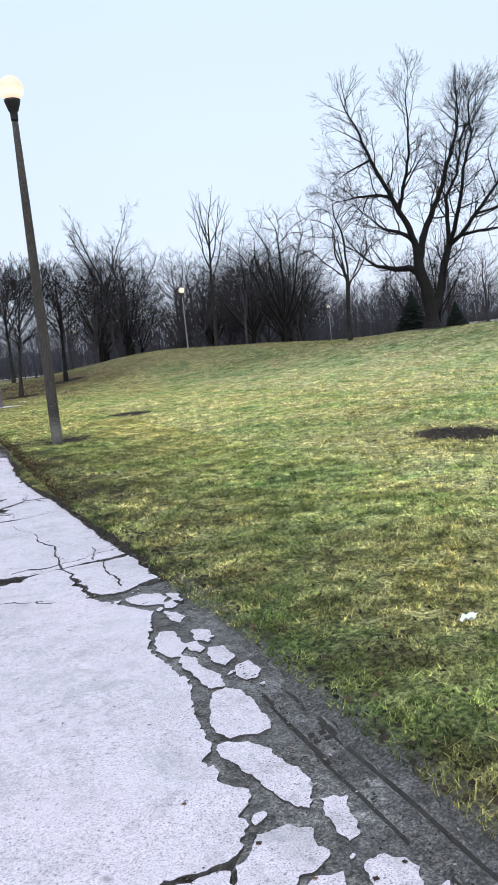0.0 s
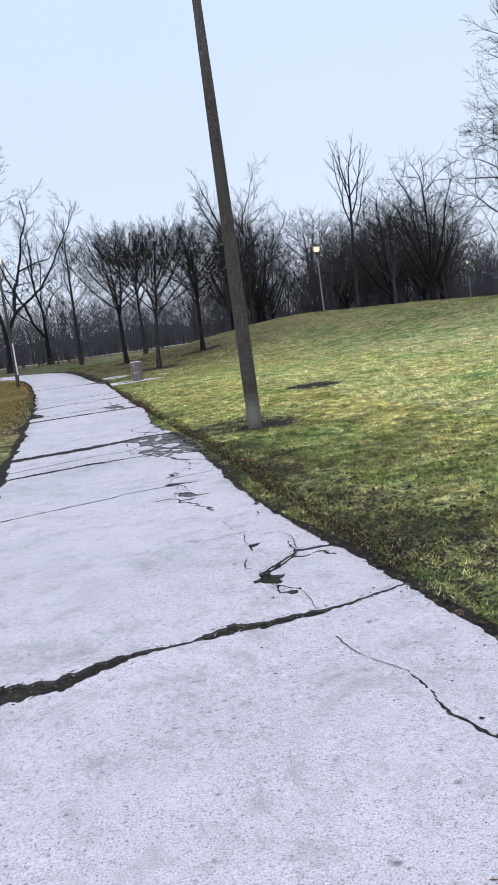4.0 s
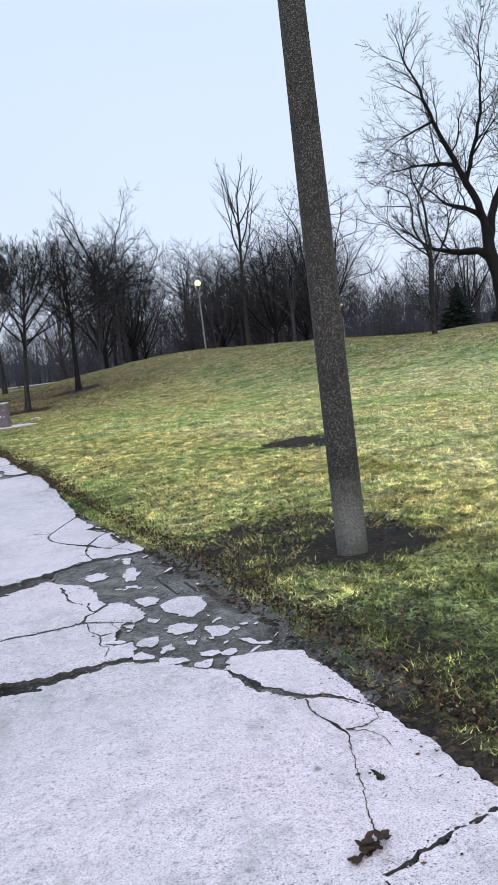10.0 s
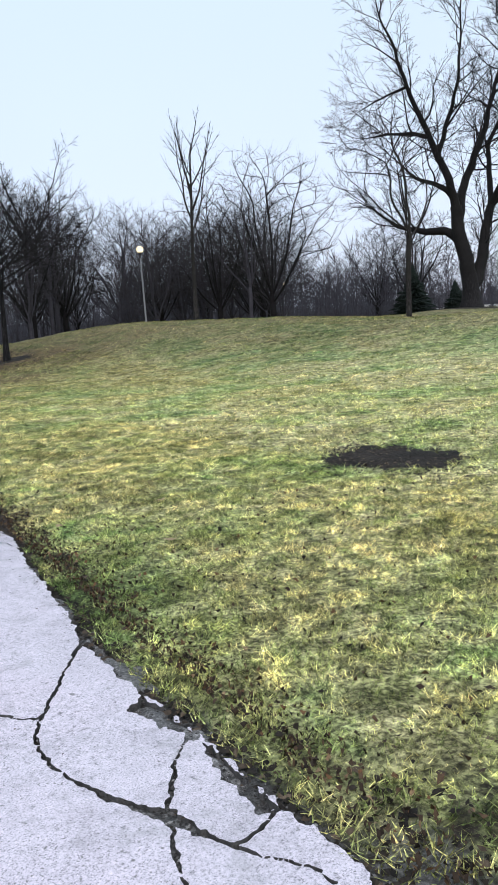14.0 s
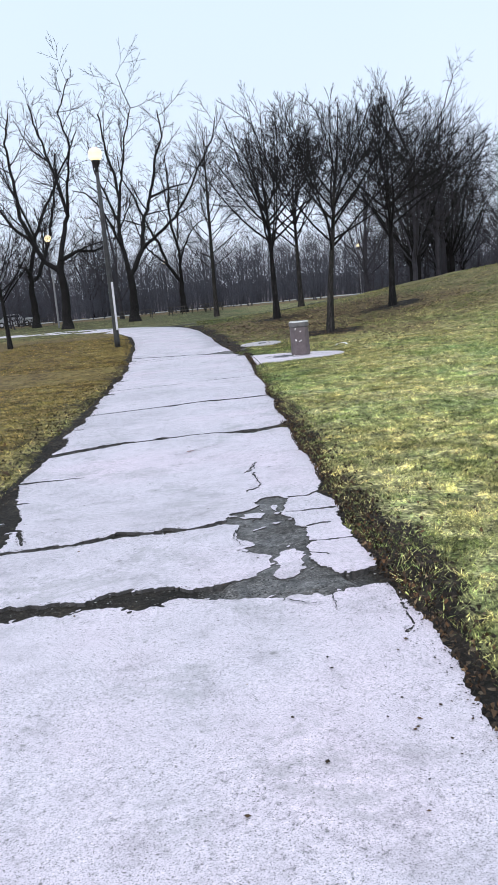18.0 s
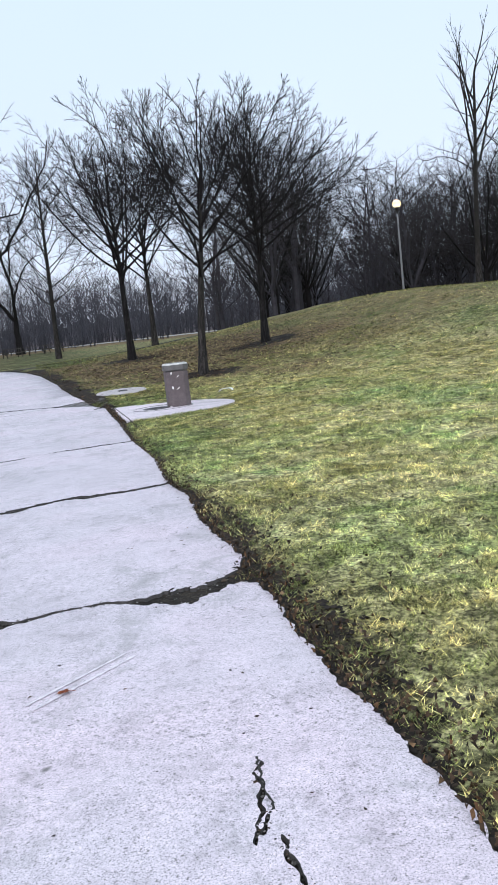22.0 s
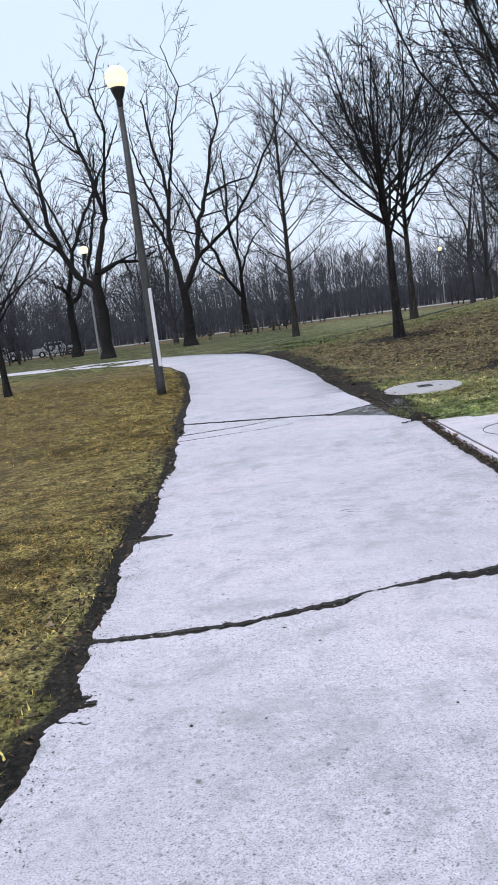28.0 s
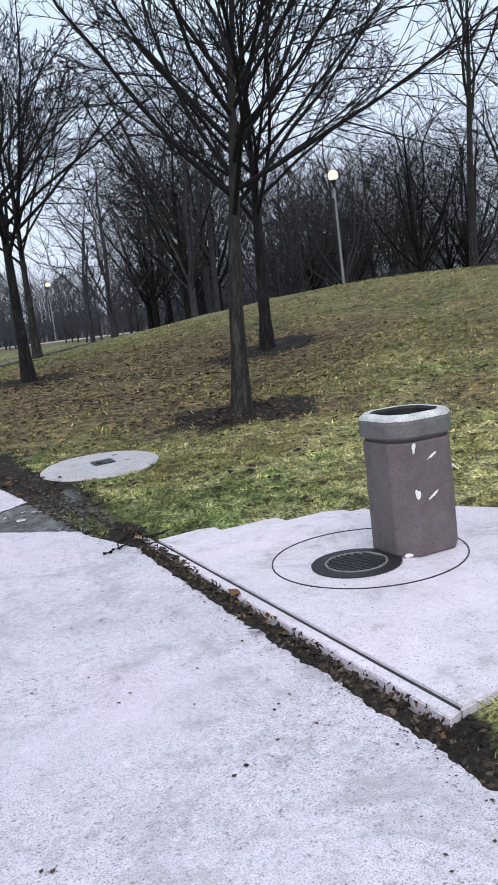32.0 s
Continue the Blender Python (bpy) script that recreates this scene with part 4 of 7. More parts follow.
EDGE_HOLE_PLATES += [[(1, 3.93), (1.05, 3.86), (1.05, 3.67), (1.09, 3.59), (1.06, 3.44), (0.99, 3.44), (0.96, 3.84)],
    [(1.19, 3.65), (1.27, 3.67), (1.28, 3.53), (1.23, 3.44), (1.17, 3.46), (1.15, 3.54)],
    [(0.98, 3.39), (1.06, 3.42), (1.12, 3.35), (1.11, 3.03), (1.08, 2.94), (1.02, 2.92), (0.89, 2.97), (0.87, 3.08)],
    [(0.84, 2.94), (0.96, 2.89), (1.02, 2.77), (1.02, 2.65), (1.05, 2.57), (1.04, 2.46), (0.97, 2.35), (0.94, 2.37), (0.91, 2.48), (0.88, 2.56), (0.88, 2.64), (0.85, 2.79), (0.82, 2.83)],
    [(1.03, 2.37), (1.08, 2.37), (1.09, 2.31), (1.07, 2.2), (1.04, 2.14), (1, 2.12), (0.99, 2.19), (1, 2.29)]]
EDGE_HOLE_PLATES += [[(0.76, 2.3), (0.87, 2.29), (0.92, 2.23), (0.91, 2.14), (0.93, 2.08), (0.86, 2.05), (0.79, 2.04), (0.73, 1.95), (0.57, 2.04), (0.65, 2.17)],
    [(0.98, 2.01), (1.04, 2.02), (1.1, 1.97), (1.11, 1.91), (1.06, 1.78), (0.94, 1.85)],
    [(0.83, 2.02), (0.91, 2), (0.87, 1.89), (0.78, 1.94)]]
LAMP_HOLE = [(0.25, 17.73), (0.39, 17.68), (0.68, 17.89), (0.76, 17.82), (0.86, 17.86), (0.99, 17.8), (1.35, 18), (1.35, 15), (1.07, 15.06), (0.86, 15.2), (0.73, 15.2), (0.66, 15.07), (0.42, 15.38), (0.33, 15.45), (0.31, 15.54), (0.38, 15.65), (0.4, 15.75), (0.34, 15.83), (0.36, 15.98), (0.44, 16.1), (0.56, 16.12), (0.6, 16.2), (0.59, 16.39), (0.53, 16.56), (0.45, 16.59), (0.43, 16.72), (0.46, 16.88), (0.45, 17.14), (0.31, 17.33), (0.21, 17.56)]
LAMP_HOLE_PLATES = [[(0.51, 17.42), (0.6, 17.44), (0.65, 17.27), (0.58, 17.2), (0.49, 17.22), (0.48, 17.32)],
    [(0.79, 17.35), (0.85, 17.37), (0.84, 17.16), (0.76, 17), (0.71, 17.04), (0.71, 17.17)],
    [(0.85, 17.7), (0.92, 17.68), (0.85, 17.45), (0.82, 17.54)],
    [(0.66, 16.91), (0.74, 16.87), (0.72, 16.81), (0.65, 16.86)],
    [(0.63, 16.54), (0.72, 16.53), (0.77, 16.43), (0.7, 16.35), (0.64, 16.34), (0.62, 16.44)],
    [(0.79, 16.35), (0.9, 16.38), (0.98, 16.28), (0.97, 16.15), (0.91, 16.03), (0.81, 15.94), (0.75, 16.04), (0.71, 16.17), (0.71, 16.29)],
    [(0.59, 16.1), (0.64, 16.04), (0.6, 15.99), (0.56, 16.04)],
    [(0.65, 15.89), (0.73, 15.88), (0.78, 15.78), (0.73, 15.71), (0.63, 15.71), (0.6, 15.79)]]
LAMP_HOLE_PLATES += [[(0.81, 15.73), (0.9, 15.69), (0.9, 15.59), (0.84, 15.51), (0.78, 15.55), (0.79, 15.68)],
    [(0.45, 15.79), (0.53, 15.75), (0.53, 15.68), (0.47, 15.63), (0.41, 15.67), (0.41, 15.74)],
    [(0.5, 15.59), (0.56, 15.59), (0.57, 15.52), (0.55, 15.5), (0.51, 15.52)],
    [(0.34, 15.58), (0.39, 15.59), (0.43, 15.51), (0.42, 15.46), (0.33, 15.5)],
    [(0.64, 15.39), (0.72, 15.37), (0.73, 15.31), (0.68, 15.29), (0.63, 15.34)],
    [(0.76, 15.33), (0.82, 15.31), (0.81, 15.26), (0.75, 15.25), (0.73, 15.29)],
    [(0.89, 15.42), (0.93, 15.4), (0.95, 15.32), (1.01, 15.27), (0.97, 15.25), (0.9, 15.31)],
    [(0.44, 15.43), (0.5, 15.4), (0.56, 15.34), (0.57, 15.3), (0.51, 15.3), (0.45, 15.33), (0.43, 15.38)]]
LAMP_HOLE_PLATES += [[(0.57, 15.26), (0.66, 15.25), (0.65, 15.19), (0.61, 15.16), (0.56, 15.21)],
    [(0.43, 16.07), (0.48, 16.05), (0.46, 15.99), (0.43, 16.02)],
    [(0.89, 15.91), (0.91, 15.88), (0.87, 15.87)],
    [(0.93, 15.61), (0.96, 15.57), (0.92, 15.56)],
    [(0.64, 15.59), (0.69, 15.56), (0.66, 15.51), (0.63, 15.54)]]
JOINT_HOLE = [(0.34, 26.18), (0.41, 26.25), (0.43, 26.41), (0.54, 26.41), (0.65, 26.56), (0.62, 26.65), (0.72, 26.77), (0.82, 26.78), (0.88, 26.67), (0.79, 26.26), (0.86, 26.1), (0.86, 25.93), (0.93, 25.88), (0.89, 25.78), (0.91, 25.65), (0.86, 25.35), (0.88, 25.11), (0.95, 25.04), (0.98, 24.94), (1.05, 24.93), (1.5, 25.2), (1.5, 24.8), (0.97, 24.73), (0.87, 24.66), (0.82, 24.71), (0.69, 24.73), (0.64, 24.66), (0.6, 24.72), (0.39, 24.75), (0.19, 24.85), (0.19, 24.95), (0.31, 24.97), (0.53, 25.05), (0.56, 25.11), (0.59, 25.13), (0.63, 25.26), (0.63, 25.39), (0.44, 25.55), (0.56, 25.61), (0.53, 25.71), (0.45, 25.78), (0.48, 26.1)]
JOINT_HOLE_PLATES = [[(0.71, 25.43), (0.78, 25.46), (0.83, 25.38), (0.81, 25.25), (0.82, 25.18), (0.73, 24.97), (0.65, 24.96), (0.63, 25.03), (0.65, 25.12), (0.69, 25.19), (0.66, 25.29)],
    [(0.53, 26.36), (0.67, 26.34), (0.64, 26.21), (0.53, 26.24)],
    [(0.75, 26.56), (0.78, 26.51), (0.76, 26.37), (0.73, 26.42)]]
CRUMBLED = [(EDGE_HOLE, EDGE_HOLE_PLATES), (LAMP_HOLE, LAMP_HOLE_PLATES), (JOINT_HOLE, JOINT_HOLE_PLATES)]
CRUMBLED += [  # small spalls
    ([(0.49, 9.55), (0.55, 9.53), (0.55, 9.48), (0.62, 9.44), (0.58, 9.37), (0.55, 9.29), (0.5, 9.29), (0.45, 9.35), (0.4, 9.38), (0.42, 9.42), (0.47, 9.44), (0.47, 9.49)], []),
    ([(0.58, 10.26), (0.66, 10.24), (0.65, 10.19), (0.58, 10.16), (0.56, 10.2)], []),
    ([(0.41, 13.14), (0.5, 13.11), (0.57, 13.06), (0.68, 13.03), (0.62, 13), (0.54, 13.01), (0.46, 12.99), (0.35, 13.05), (0.36, 13.11)], []),
    ([(0.43, 12.53), (0.5, 12.54), (0.53, 12.5), (0.55, 12.38), (0.58, 12.29), (0.55, 12.26), (0.48, 12.28), (0.42, 12.34), (0.38, 12.39)], []),
    ([(0.54, 11.7), (0.59, 11.66), (0.56, 11.63), (0.52, 11.65)], []),
    ([(0.89, 19.15), (0.99, 19.26), (1.03, 18.91), (1.04, 18.51), (1.05, 18.26), (0.97, 18.27), (0.98, 18.42), (1.01, 18.8)], []),
    ([(-1.95, 28.0), (-1.45, 28.1), (-1.3, 27.4), (-1.15, 26.9), (-1.12, 26.1), (-1.95, 26.0)], []),
    ([(-1.95, 30.9), (-1.42, 30.8), (-1.36, 30.2), (-1.45, 29.7), (-1.95, 29.5)], []),
    ([(0.3, 45.35), (0.75, 45.7), (1.2, 46.0), (1.6, 46.1), (1.6, 44.4), (1.3, 44.45), (1.0, 44.75), (0.6, 45.1)], [[(0.9, 45.27), (0.99, 45.27), (0.99, 45.34), (0.92, 45.35)]]),
]


def inside(px, py, poly):
    """A polygon's signed distance: positive inside."""
    d, s = np.full(px.shape, 1e9), np.ones(px.shape)
    for k in range(len(poly)):
        (ax, ay), (bx, by) = poly[k], poly[k - 1]
        ex, ey, wx, wy = bx - ax, by - ay, px - ax, py - ay
        t = np.clip((wx * ex + wy * ey) / (ex * ex + ey * ey), 0, 1)
        d = np.minimum(d, np.hypot(wx - ex * t, wy - ey * t))
        c1, c2, c3 = py >= ay, py < by, ex * wy > ey * wx
        s = np.where((c1 & c2 & c3) | (~c1 & ~c2 & ~c3), -s, s)
    return -s * d


STEP = 0.01
px = np.arange(-2.3, 1.75, STEP)
py = np.arange(-7.0, 48.0, STEP)


def path_field(y_from, y_to):
    ys = py[(py >= y_from - STEP * 0.5) & (py <= y_to + STEP * 0.5)]
    X, Y = np.meshgrid(px, ys)
    rough = 0.012 * wobble(X, Y, 4.6, 1) + 0.013 * wobble(X, Y, 11, 2) + 0.010 * wobble(X, Y, 29, 4) + 0.006 * wobble(X, Y, 55, 4)
    f = np.minimum(right_edge(Y) - X + rough, X - left_edge(Y) + rough * 0.8 + 0.05 * wobble(X, Y, 1.1, 7) + 0.03 * wobble(X, Y, 3.3, 4))
    for k, pts in enumerate(LINES):
        if max(p[2] for p in pts) < THIN:
            continue
        lo, hi = min(p[1] for p in pts) - 0.3, max(p[1] for p in pts) + 0.3
        rows = (ys > lo) & (ys < hi)
        if rows.any():
            f[rows] = np.minimum(f[rows], -soft_line(X[rows], Y[rows], pts, k * 0.7))
    for k, (poly, islands) in enumerate(CRUMBLED):
        lo, hi = min(p[1] for p in poly) - 0.3, max(p[1] for p in poly) + 0.3
        rows = (ys > lo) & (ys < hi)
        if rows.any():
            xs_, ys_ = X[rows], Y[rows]
            nib = 0.012 * wobble(xs_, ys_, 14, k) + 0.012 * wobble(xs_, ys_, 29, k + 2) + 0.007 * wobble(xs_, ys_, 58, k)
            hole = inside(xs_, ys_, poly) + nib
            g = np.minimum(f[rows], -hole)
            solid = np.minimum(right_edge(ys_) + 0.1 - xs_, xs_ - left_edge(ys_))
            for plate in islands:
                g = np.maximum(g, np.minimum(inside(xs_, ys_, plate) + 0.7 * nib, solid))
            # crumbs of surface left in the silt
            g = np.maximum(g, np.minimum(0.03 * (wobble(xs_, ys_, 12, k + 1) + 0.6 * wobble(xs_, ys_, 27, k) - 0.98), f[rows]))
            f[rows] = g
    return ys, f


def path_level(y):
    return np.interp(y, Y_KNOTS, Z_KNOTS) + land(0 * np.asarray(y), y) - np.interp(y, Y_KNOTS, Z_KNOTS)


def trace_slabs(y_from, y_to):
    """Outlines the solid concrete between two lines by marching squares; returns tops and skirts as loose pieces."""
    ys, f = path_field(y_from, y_to)
    s = f > 0
    ny, nx = f.shape
    code = s[:-1, :-1] * 1 + s[:-1, 1:] * 2 + s[1:, 1:] * 4 + s[1:, :-1] * 8
    # connected regions, by runs of solid cells row by row
    parent = []

    def root(a):
        while parent[a] != a:
            parent[a] = parent[parent[a]]
            a = parent[a]
        return a

    cells, last = [], []
    for j in range(ny - 1):
        row = code[j] > 0
        edges = np.flatnonzero(np.diff(np.concatenate(([0], row.view(np.int8), [0]))))
        runs = []
        for a, b in zip(edges[::2], edges[1::2]):
            k = len(parent)
            parent.append(k)
            for (c, d, q) in last:
                if c < b and d > a and s[j, max(a, c):min(b, d) + 1].any():
                    parent[root(k)] = root(q)
            runs.append((a, b, k))
        cells.append(runs)
        last = runs
    groups = {}
    x0, y0 = px[0], ys[0]

    def cut(j, i, j2, i2):
        a, b = f[j, i], f[j2, i2]
        t = min(max(a / (a - b), 0.02), 0.98)
        return (px[i] + (px[i2] - px[i]) * t, ys[j] + (ys[j2] - ys[j]) * t)

    for j, runs in enumerate(cells):
        for a, b, k in runs:
            tops, skirts = groups.setdefault(root(k), ([], []))
            i = a
            while i < b:
                c = code[j, i]
                if c == 15:
                    e = i
                    while e < b and code[j, e] == 15:
                        e += 1
                    tops.append([(px[i], ys[j]), (px[e], ys[j]), (px[e], ys[j + 1]), (px[i], ys[j + 1])])
                    i = e
                    continue
                corner = [(j, i), (j, i + 1), (j + 1, i + 1), (j + 1, i)]
                poly, flags = [], []
                for q in range(4):
                    p, r = corner[q], corner[(q + 1) % 4]
                    if s[p]:
                        poly.append((px[p[1]], ys[p[0]]))
                        flags.append(0)
                    if s[p] != s[r]:
                        poly.append(cut(*p, *r))
                        flags.append(1)
                if len(poly) > 2:
                    tops.append(poly)
                    for q in range(len(poly)):
                        r = (q + 1) % len(poly)
                        if flags[q] and flags[r]:
                            skirts.append((poly[q], poly[r]))
                i += 1
    return groups.values()


def slab_mesh(name, tops, skirts, tilt, drop):
    v, flat, starts = [], [], []
    cx = sum(p[0][0] for p in tops) / len(tops)
    cy = sum(p[0][1] for p in tops) / len(tops)

    def add(loop):
        starts.append(len(flat))
        flat.extend(range(len(v), len(v) + len(loop)))
        v.extend(loop)

    def up(p):
        return (p[0], p[1], tilt[0] * (p[0] - cx) + tilt[1] * (p[1] - cy) + drop)

    for poly in tops:
        add([up(p) for p in poly])
    for a, b in skirts:
        ta, tb = up(a), up(b)
        add([(*b, tb[2] - 0.06), (*a, ta[2] - 0.06), ta, tb])
    v = np.array(v)
    v[:, 2] += path_level(v[:, 1])
    me = mesh_of(name, v, flat, starts)
    me.materials.append(M_path)
    me.materials.append(M_edge)
    side = np.zeros(len(me.polygons), np.int32)
    side[len(tops):] = 1
    if len(me.polygons) == len(tops) + len(skirts):
        me.polygons.foreach_set("material_index", side)
    return me


def part(name, bm_or_mesh, mat, parent=None, label=""):
    if isinstance(bm_or_mesh, bmesh.types.BMesh):
        me = bpy.data.meshes.new(name)
        bm_or_mesh.to_mesh(me)
        bm_or_mesh.free()
    else:
        me = bm_or_mesh
    if mat and not me.materials:
        me.materials.append(mat)
    ob = new(name, me)
    if parent:
        ob.parent = parent
    if label:
        ob["label"] = label
    return ob


footpath = tagged(new("pavement"), "cracked pale concrete footpath, damp, with dirt-filled joints", "footpath", kind="structure")
rng = random.Random(5)
for tops, skirts in trace_slabs(-7.0, 47.9):
    if len(tops) < 4:
        continue
    small = len(tops) < 260
    tilt = (rng.uniform(-0.004, 0.004), rng.uniform(-0.004, 0.004)) if small else (rng.uniform(-0.004, 0.004), rng.uniform(-0.002, 0.002))
    part("slab", slab_mesh("slab", tops, skirts, tilt, -0.002 * rng.random() if small else 0.0), M_path, footpath)


# ---- wet mud along the broken edge, printed by one narrow tyre ----
for x0, x1, y0, y1, xt, ya, yb in MUD:
    MX, MY = np.meshgrid(np.arange(x0, x1, 0.0125), np.arange(y0, y1, 0.0125))
    u = MX - xt - 0.012 * np.sin(MY * 2.1)
    on = np.clip((MY - ya) / 0.2, 0, 1) * np.clip((yb - MY) / 0.2, 0, 1) * (0.75 + 0.25 * wobble(MX, MY, 2.2, 5))
    print_ = 0.020 * np.exp(-((np.abs(u) - 0.060) / 0.011) ** 2)
    print_ += 0.013 * np.clip(0.7 + 0.6 * wobble(MX, MY, 9, 3), 0, 1) * (np.sin(2 * np.pi * (MY + 0.35 * np.abs(u)) / 0.05) > 0.1) * ((np.abs(u) > 0.012) & (np.abs(u) < 0.042))
    print_ += 0.014 * np.exp(-((u - 0.105) / 0.012) ** 2) * (0.5 + 0.5 * np.sin(MY * 5))
    MZ = path_level(MY) - 0.0085 + 0.0035 * wobble(MX, MY, 4, 2) + 0.0012 * wobble(MX, MY, 27, 1) - on * print_
    rim = np.minimum(np.minimum(MX - x0, x1 - MX), np.minimum(MY - y0, y1 - MY)) - 0.06 + 0.09 * wobble(MX, MY, 3, 8) + 0.04 * wobble(MX, MY, 11, 3)
    MZ -= 0.6 * np.clip(0.04 - rim, 0, 0.1)
    me = grid_mesh("mud", MX, MY, MZ)
    me.materials.append(M_mud)
    me.materials.append(M_damp)
    cut_ = (on * print_)[:-1, :-1].ravel() > 0.0115   # deepest prints are wet and dark; the colour also stands in for shade
    me.polygons.foreach_set("material_index", cut_.astype(np.int32))
    tagged(new("mud", me), "wet grey mud with a tyre print along the broken path edge" if yb > ya else "wet grey mud where the path has crumbled", "mud", kind="structure")

# hairline cracks: thin ragged lines of dirt caught in the surface
for k, pts in enumerate(LINES):
    runs, last = [], None
    for p, q in zip(pts, pts[1:]):
        if max(p[2], q[2]) >= THIN:
            last = None
        elif last is None:
            last = [p, q]
            runs.append(last)
        else:
            last.append(q)
    for run in runs:
        Q = np.random.default_rng(k + 60)
        p_ = np.array(run, float)
        s_ = np.concatenate(([0], np.cumsum(np.hypot(*np.diff(p_[:, :2], axis=0).T))))
        t_ = np.arange(0, s_[-1] + 0.006, 0.012)
        n_ = len(t_)
        if n_ < 3:
            continue
        sx_ = np.interp(t_, s_, p_[:, 0]) + Q.normal(0, 0.0025, n_) + 0.006 * wobble(t_, t_ * 0, 16, k)
        sy_ = np.interp(t_, s_, p_[:, 1]) + Q.normal(0, 0.0025, n_) + 0.006 * wobble(t_, t_ * 0, 17, k + 5)
        dx_, dy_ = np.gradient(sx_), np.gradient(sy_)
        q_ = np.hypot(dx_, dy_) + 1e-9
        w_ = 0.42 * np.interp(t_, s_, p_[:, 2]) * Q.uniform(0.35, 1.2, n_) * np.clip(1.0 + 0.6 * wobble(t_, t_ * 0, 5, k), 0.3, 2)
        V_ = np.concatenate([np.stack([sx_ - dy_ / q_ * w_, sy_ + dx_ / q_ * w_, path_level(sy_) + 0.0030], 1), np.stack([sx_ + dy_ / q_ * w_, sy_ - dx_ / q_ * w_, path_level(sy_) + 0.0030], 1)])
        k_ = np.arange(n_ - 1)
        me = mesh_of("crack", V_, np.stack([k_, k_ + n_, k_ + n_ + 1, k_ + 1], 1).ravel(), np.arange(n_ - 1) * 4)
        part("crack", me, M_damp, footpath, "hairline crack filled with dirt")
# two pale scrapes across a slab
for shift in (0.0, 0.055):
    n_ = 40
    t_ = np.linspace(0, 1, n_)
    sx_, sy_ = -0.05 + 0.46 * t_ + shift * 0.6, 28.96 + 0.35 * t_ - shift
    w_ = 0.007 + 0.005 * wobble(t_ * 9, t_, 3, shift * 40)
    V_ = np.concatenate([np.stack([sx_ - 0.6 * w_, sy_ + 0.8 * w_, path_level(sy_) + 0.0035], 1), np.stack([sx_ + 0.6 * w_, sy_ - 0.8 * w_, path_level(sy_) + 0.0035], 1)])
    k_ = np.arange(n_ - 1)
    me = mesh_of("scrape", V_, np.stack([k_, k_ + n_, k_ + n_ + 1, k_ + 1], 1).ravel(), np.arange(n_ - 1) * 4)
    part("scrape", me, M_scrape, footpath, "pale scrape across the concrete")

# ---- path beyond the lamp: one long bend to the far lawn ----
def ribbon(name, pts, width, lift, mat, thick=0.06, step=0.6):
    """A strip that follows the land along a smooth line through the points."""
    pts = np.array(pts, float)
    t = np.concatenate(([0], np.cumsum(np.hypot(*np.diff(pts, axis=0).T))))
    s = np.arange(0, t[-1], step)
    cx, cy = np.interp(s, t, pts[:, 0]), np.interp(s, t, pts[:, 1])
    for _ in range(6):
        cx[1:-1], cy[1:-1] = (cx[:-2] + 2 * cx[1:-1] + cx[2:]) / 4, (cy[:-2] + 2 * cy[1:-1] + cy[2:]) / 4
    w = np.interp(s, t, width) if isinstance(width, (list, tuple)) else np.full(s.shape, width)
    dx, dy = np.gradient(cx), np.gradient(cy)
    k = np.hypot(dx, dy)
    nx, ny = -dy / k, dx / k
    offs = np.array([-0.5, -0.5, -0.25, 0, 0.25, 0.5, 0.5])
    low = np.array([thick, 0, 0, 0, 0, 0, thick])
    jig = 1 + 0.03 * wobble(s, s * 0, 1.3)[:, None]
    X = cx[:, None] - nx[:, None] * offs * w[:, None] * jig
    Y = cy[:, None] - ny[:, None] * offs * w[:, None] * jig
    Z = land(X, Y) + lift - low
    me = grid_mesh(name, X, Y, Z, False)
    me.materials.append(mat)
    return me


part("slab", ribbon("slab", [(-0.58, 47.75), (-0.82, 51.5), (-1.35, 57), (-2.3, 61.5), (-4.6, 66), (-8, 69.5), (-14, 72.5), (-24, 76), (-42, 79), (-80, 82)],
                    [2.88, 2.85, 2.9, 3.1, 3.1, 2.8, 2.6, 2.6, 2.6, 2.6], 0.005, M_path), M_path, footpath)
tagged(new("far_path", ribbon("far_path", [(-0.9, 63.0), (3.5, 66.0), (8, 70), (14, 76), (24, 84), (40, 92)], 0.7, 0.02, M_asphalt)), "narrow dark worn track behind the trees", "path", kind="structure")
park_road = tagged(new("road", ribbon("road", [(-90, 118), (-40, 121), (0, 124), (40, 122), (90, 108), (150, 96)], 7.0, 0.04, M_wet_road, step=2.0)), "pale wet park road far behind the trees", "road", kind="structure")


# ---- bare trees ----
GOLD = 2.399963


def tube(V, F, pts, radii, sides, point=False):
    """Adds a tapered tube along pts to the flat lists of vertices and faces; point: it ends in a tip."""
    n = len(pts)
    base = len(V)
    d = (pts[1] - pts[0]).normalized()
    ref = Vector((1, 0, 0)) if abs(d.x) < 0.8 else Vector((0, 1, 0))
    rings = n - 1 if point else n
    for i in range(rings):
        if i < n - 1:
            d = (pts[i + 1] - pts[i]).normalized()
        u = d.cross(ref).normalized()
        w = d.cross(u)
        for k in range(sides):
            a = 2 * math.pi * k / sides
            V.append(pts[i] + (u * math.cos(a) + w * math.sin(a)) * radii[i])
    for i in range(rings - 1):
        for k in range(sides):
            a, b = base + i * sides + k, base + i * sides + (k + 1) % sides
            F.append((a, b, b + sides, a + sides))
    if point:
        V.append(pts[-1].copy())
        tip = len(V) - 1
        for k in range(sides):
            F.append((base + (rings - 1) * sides + k, base + (rings - 1) * sides + (k + 1) % sides, tip))


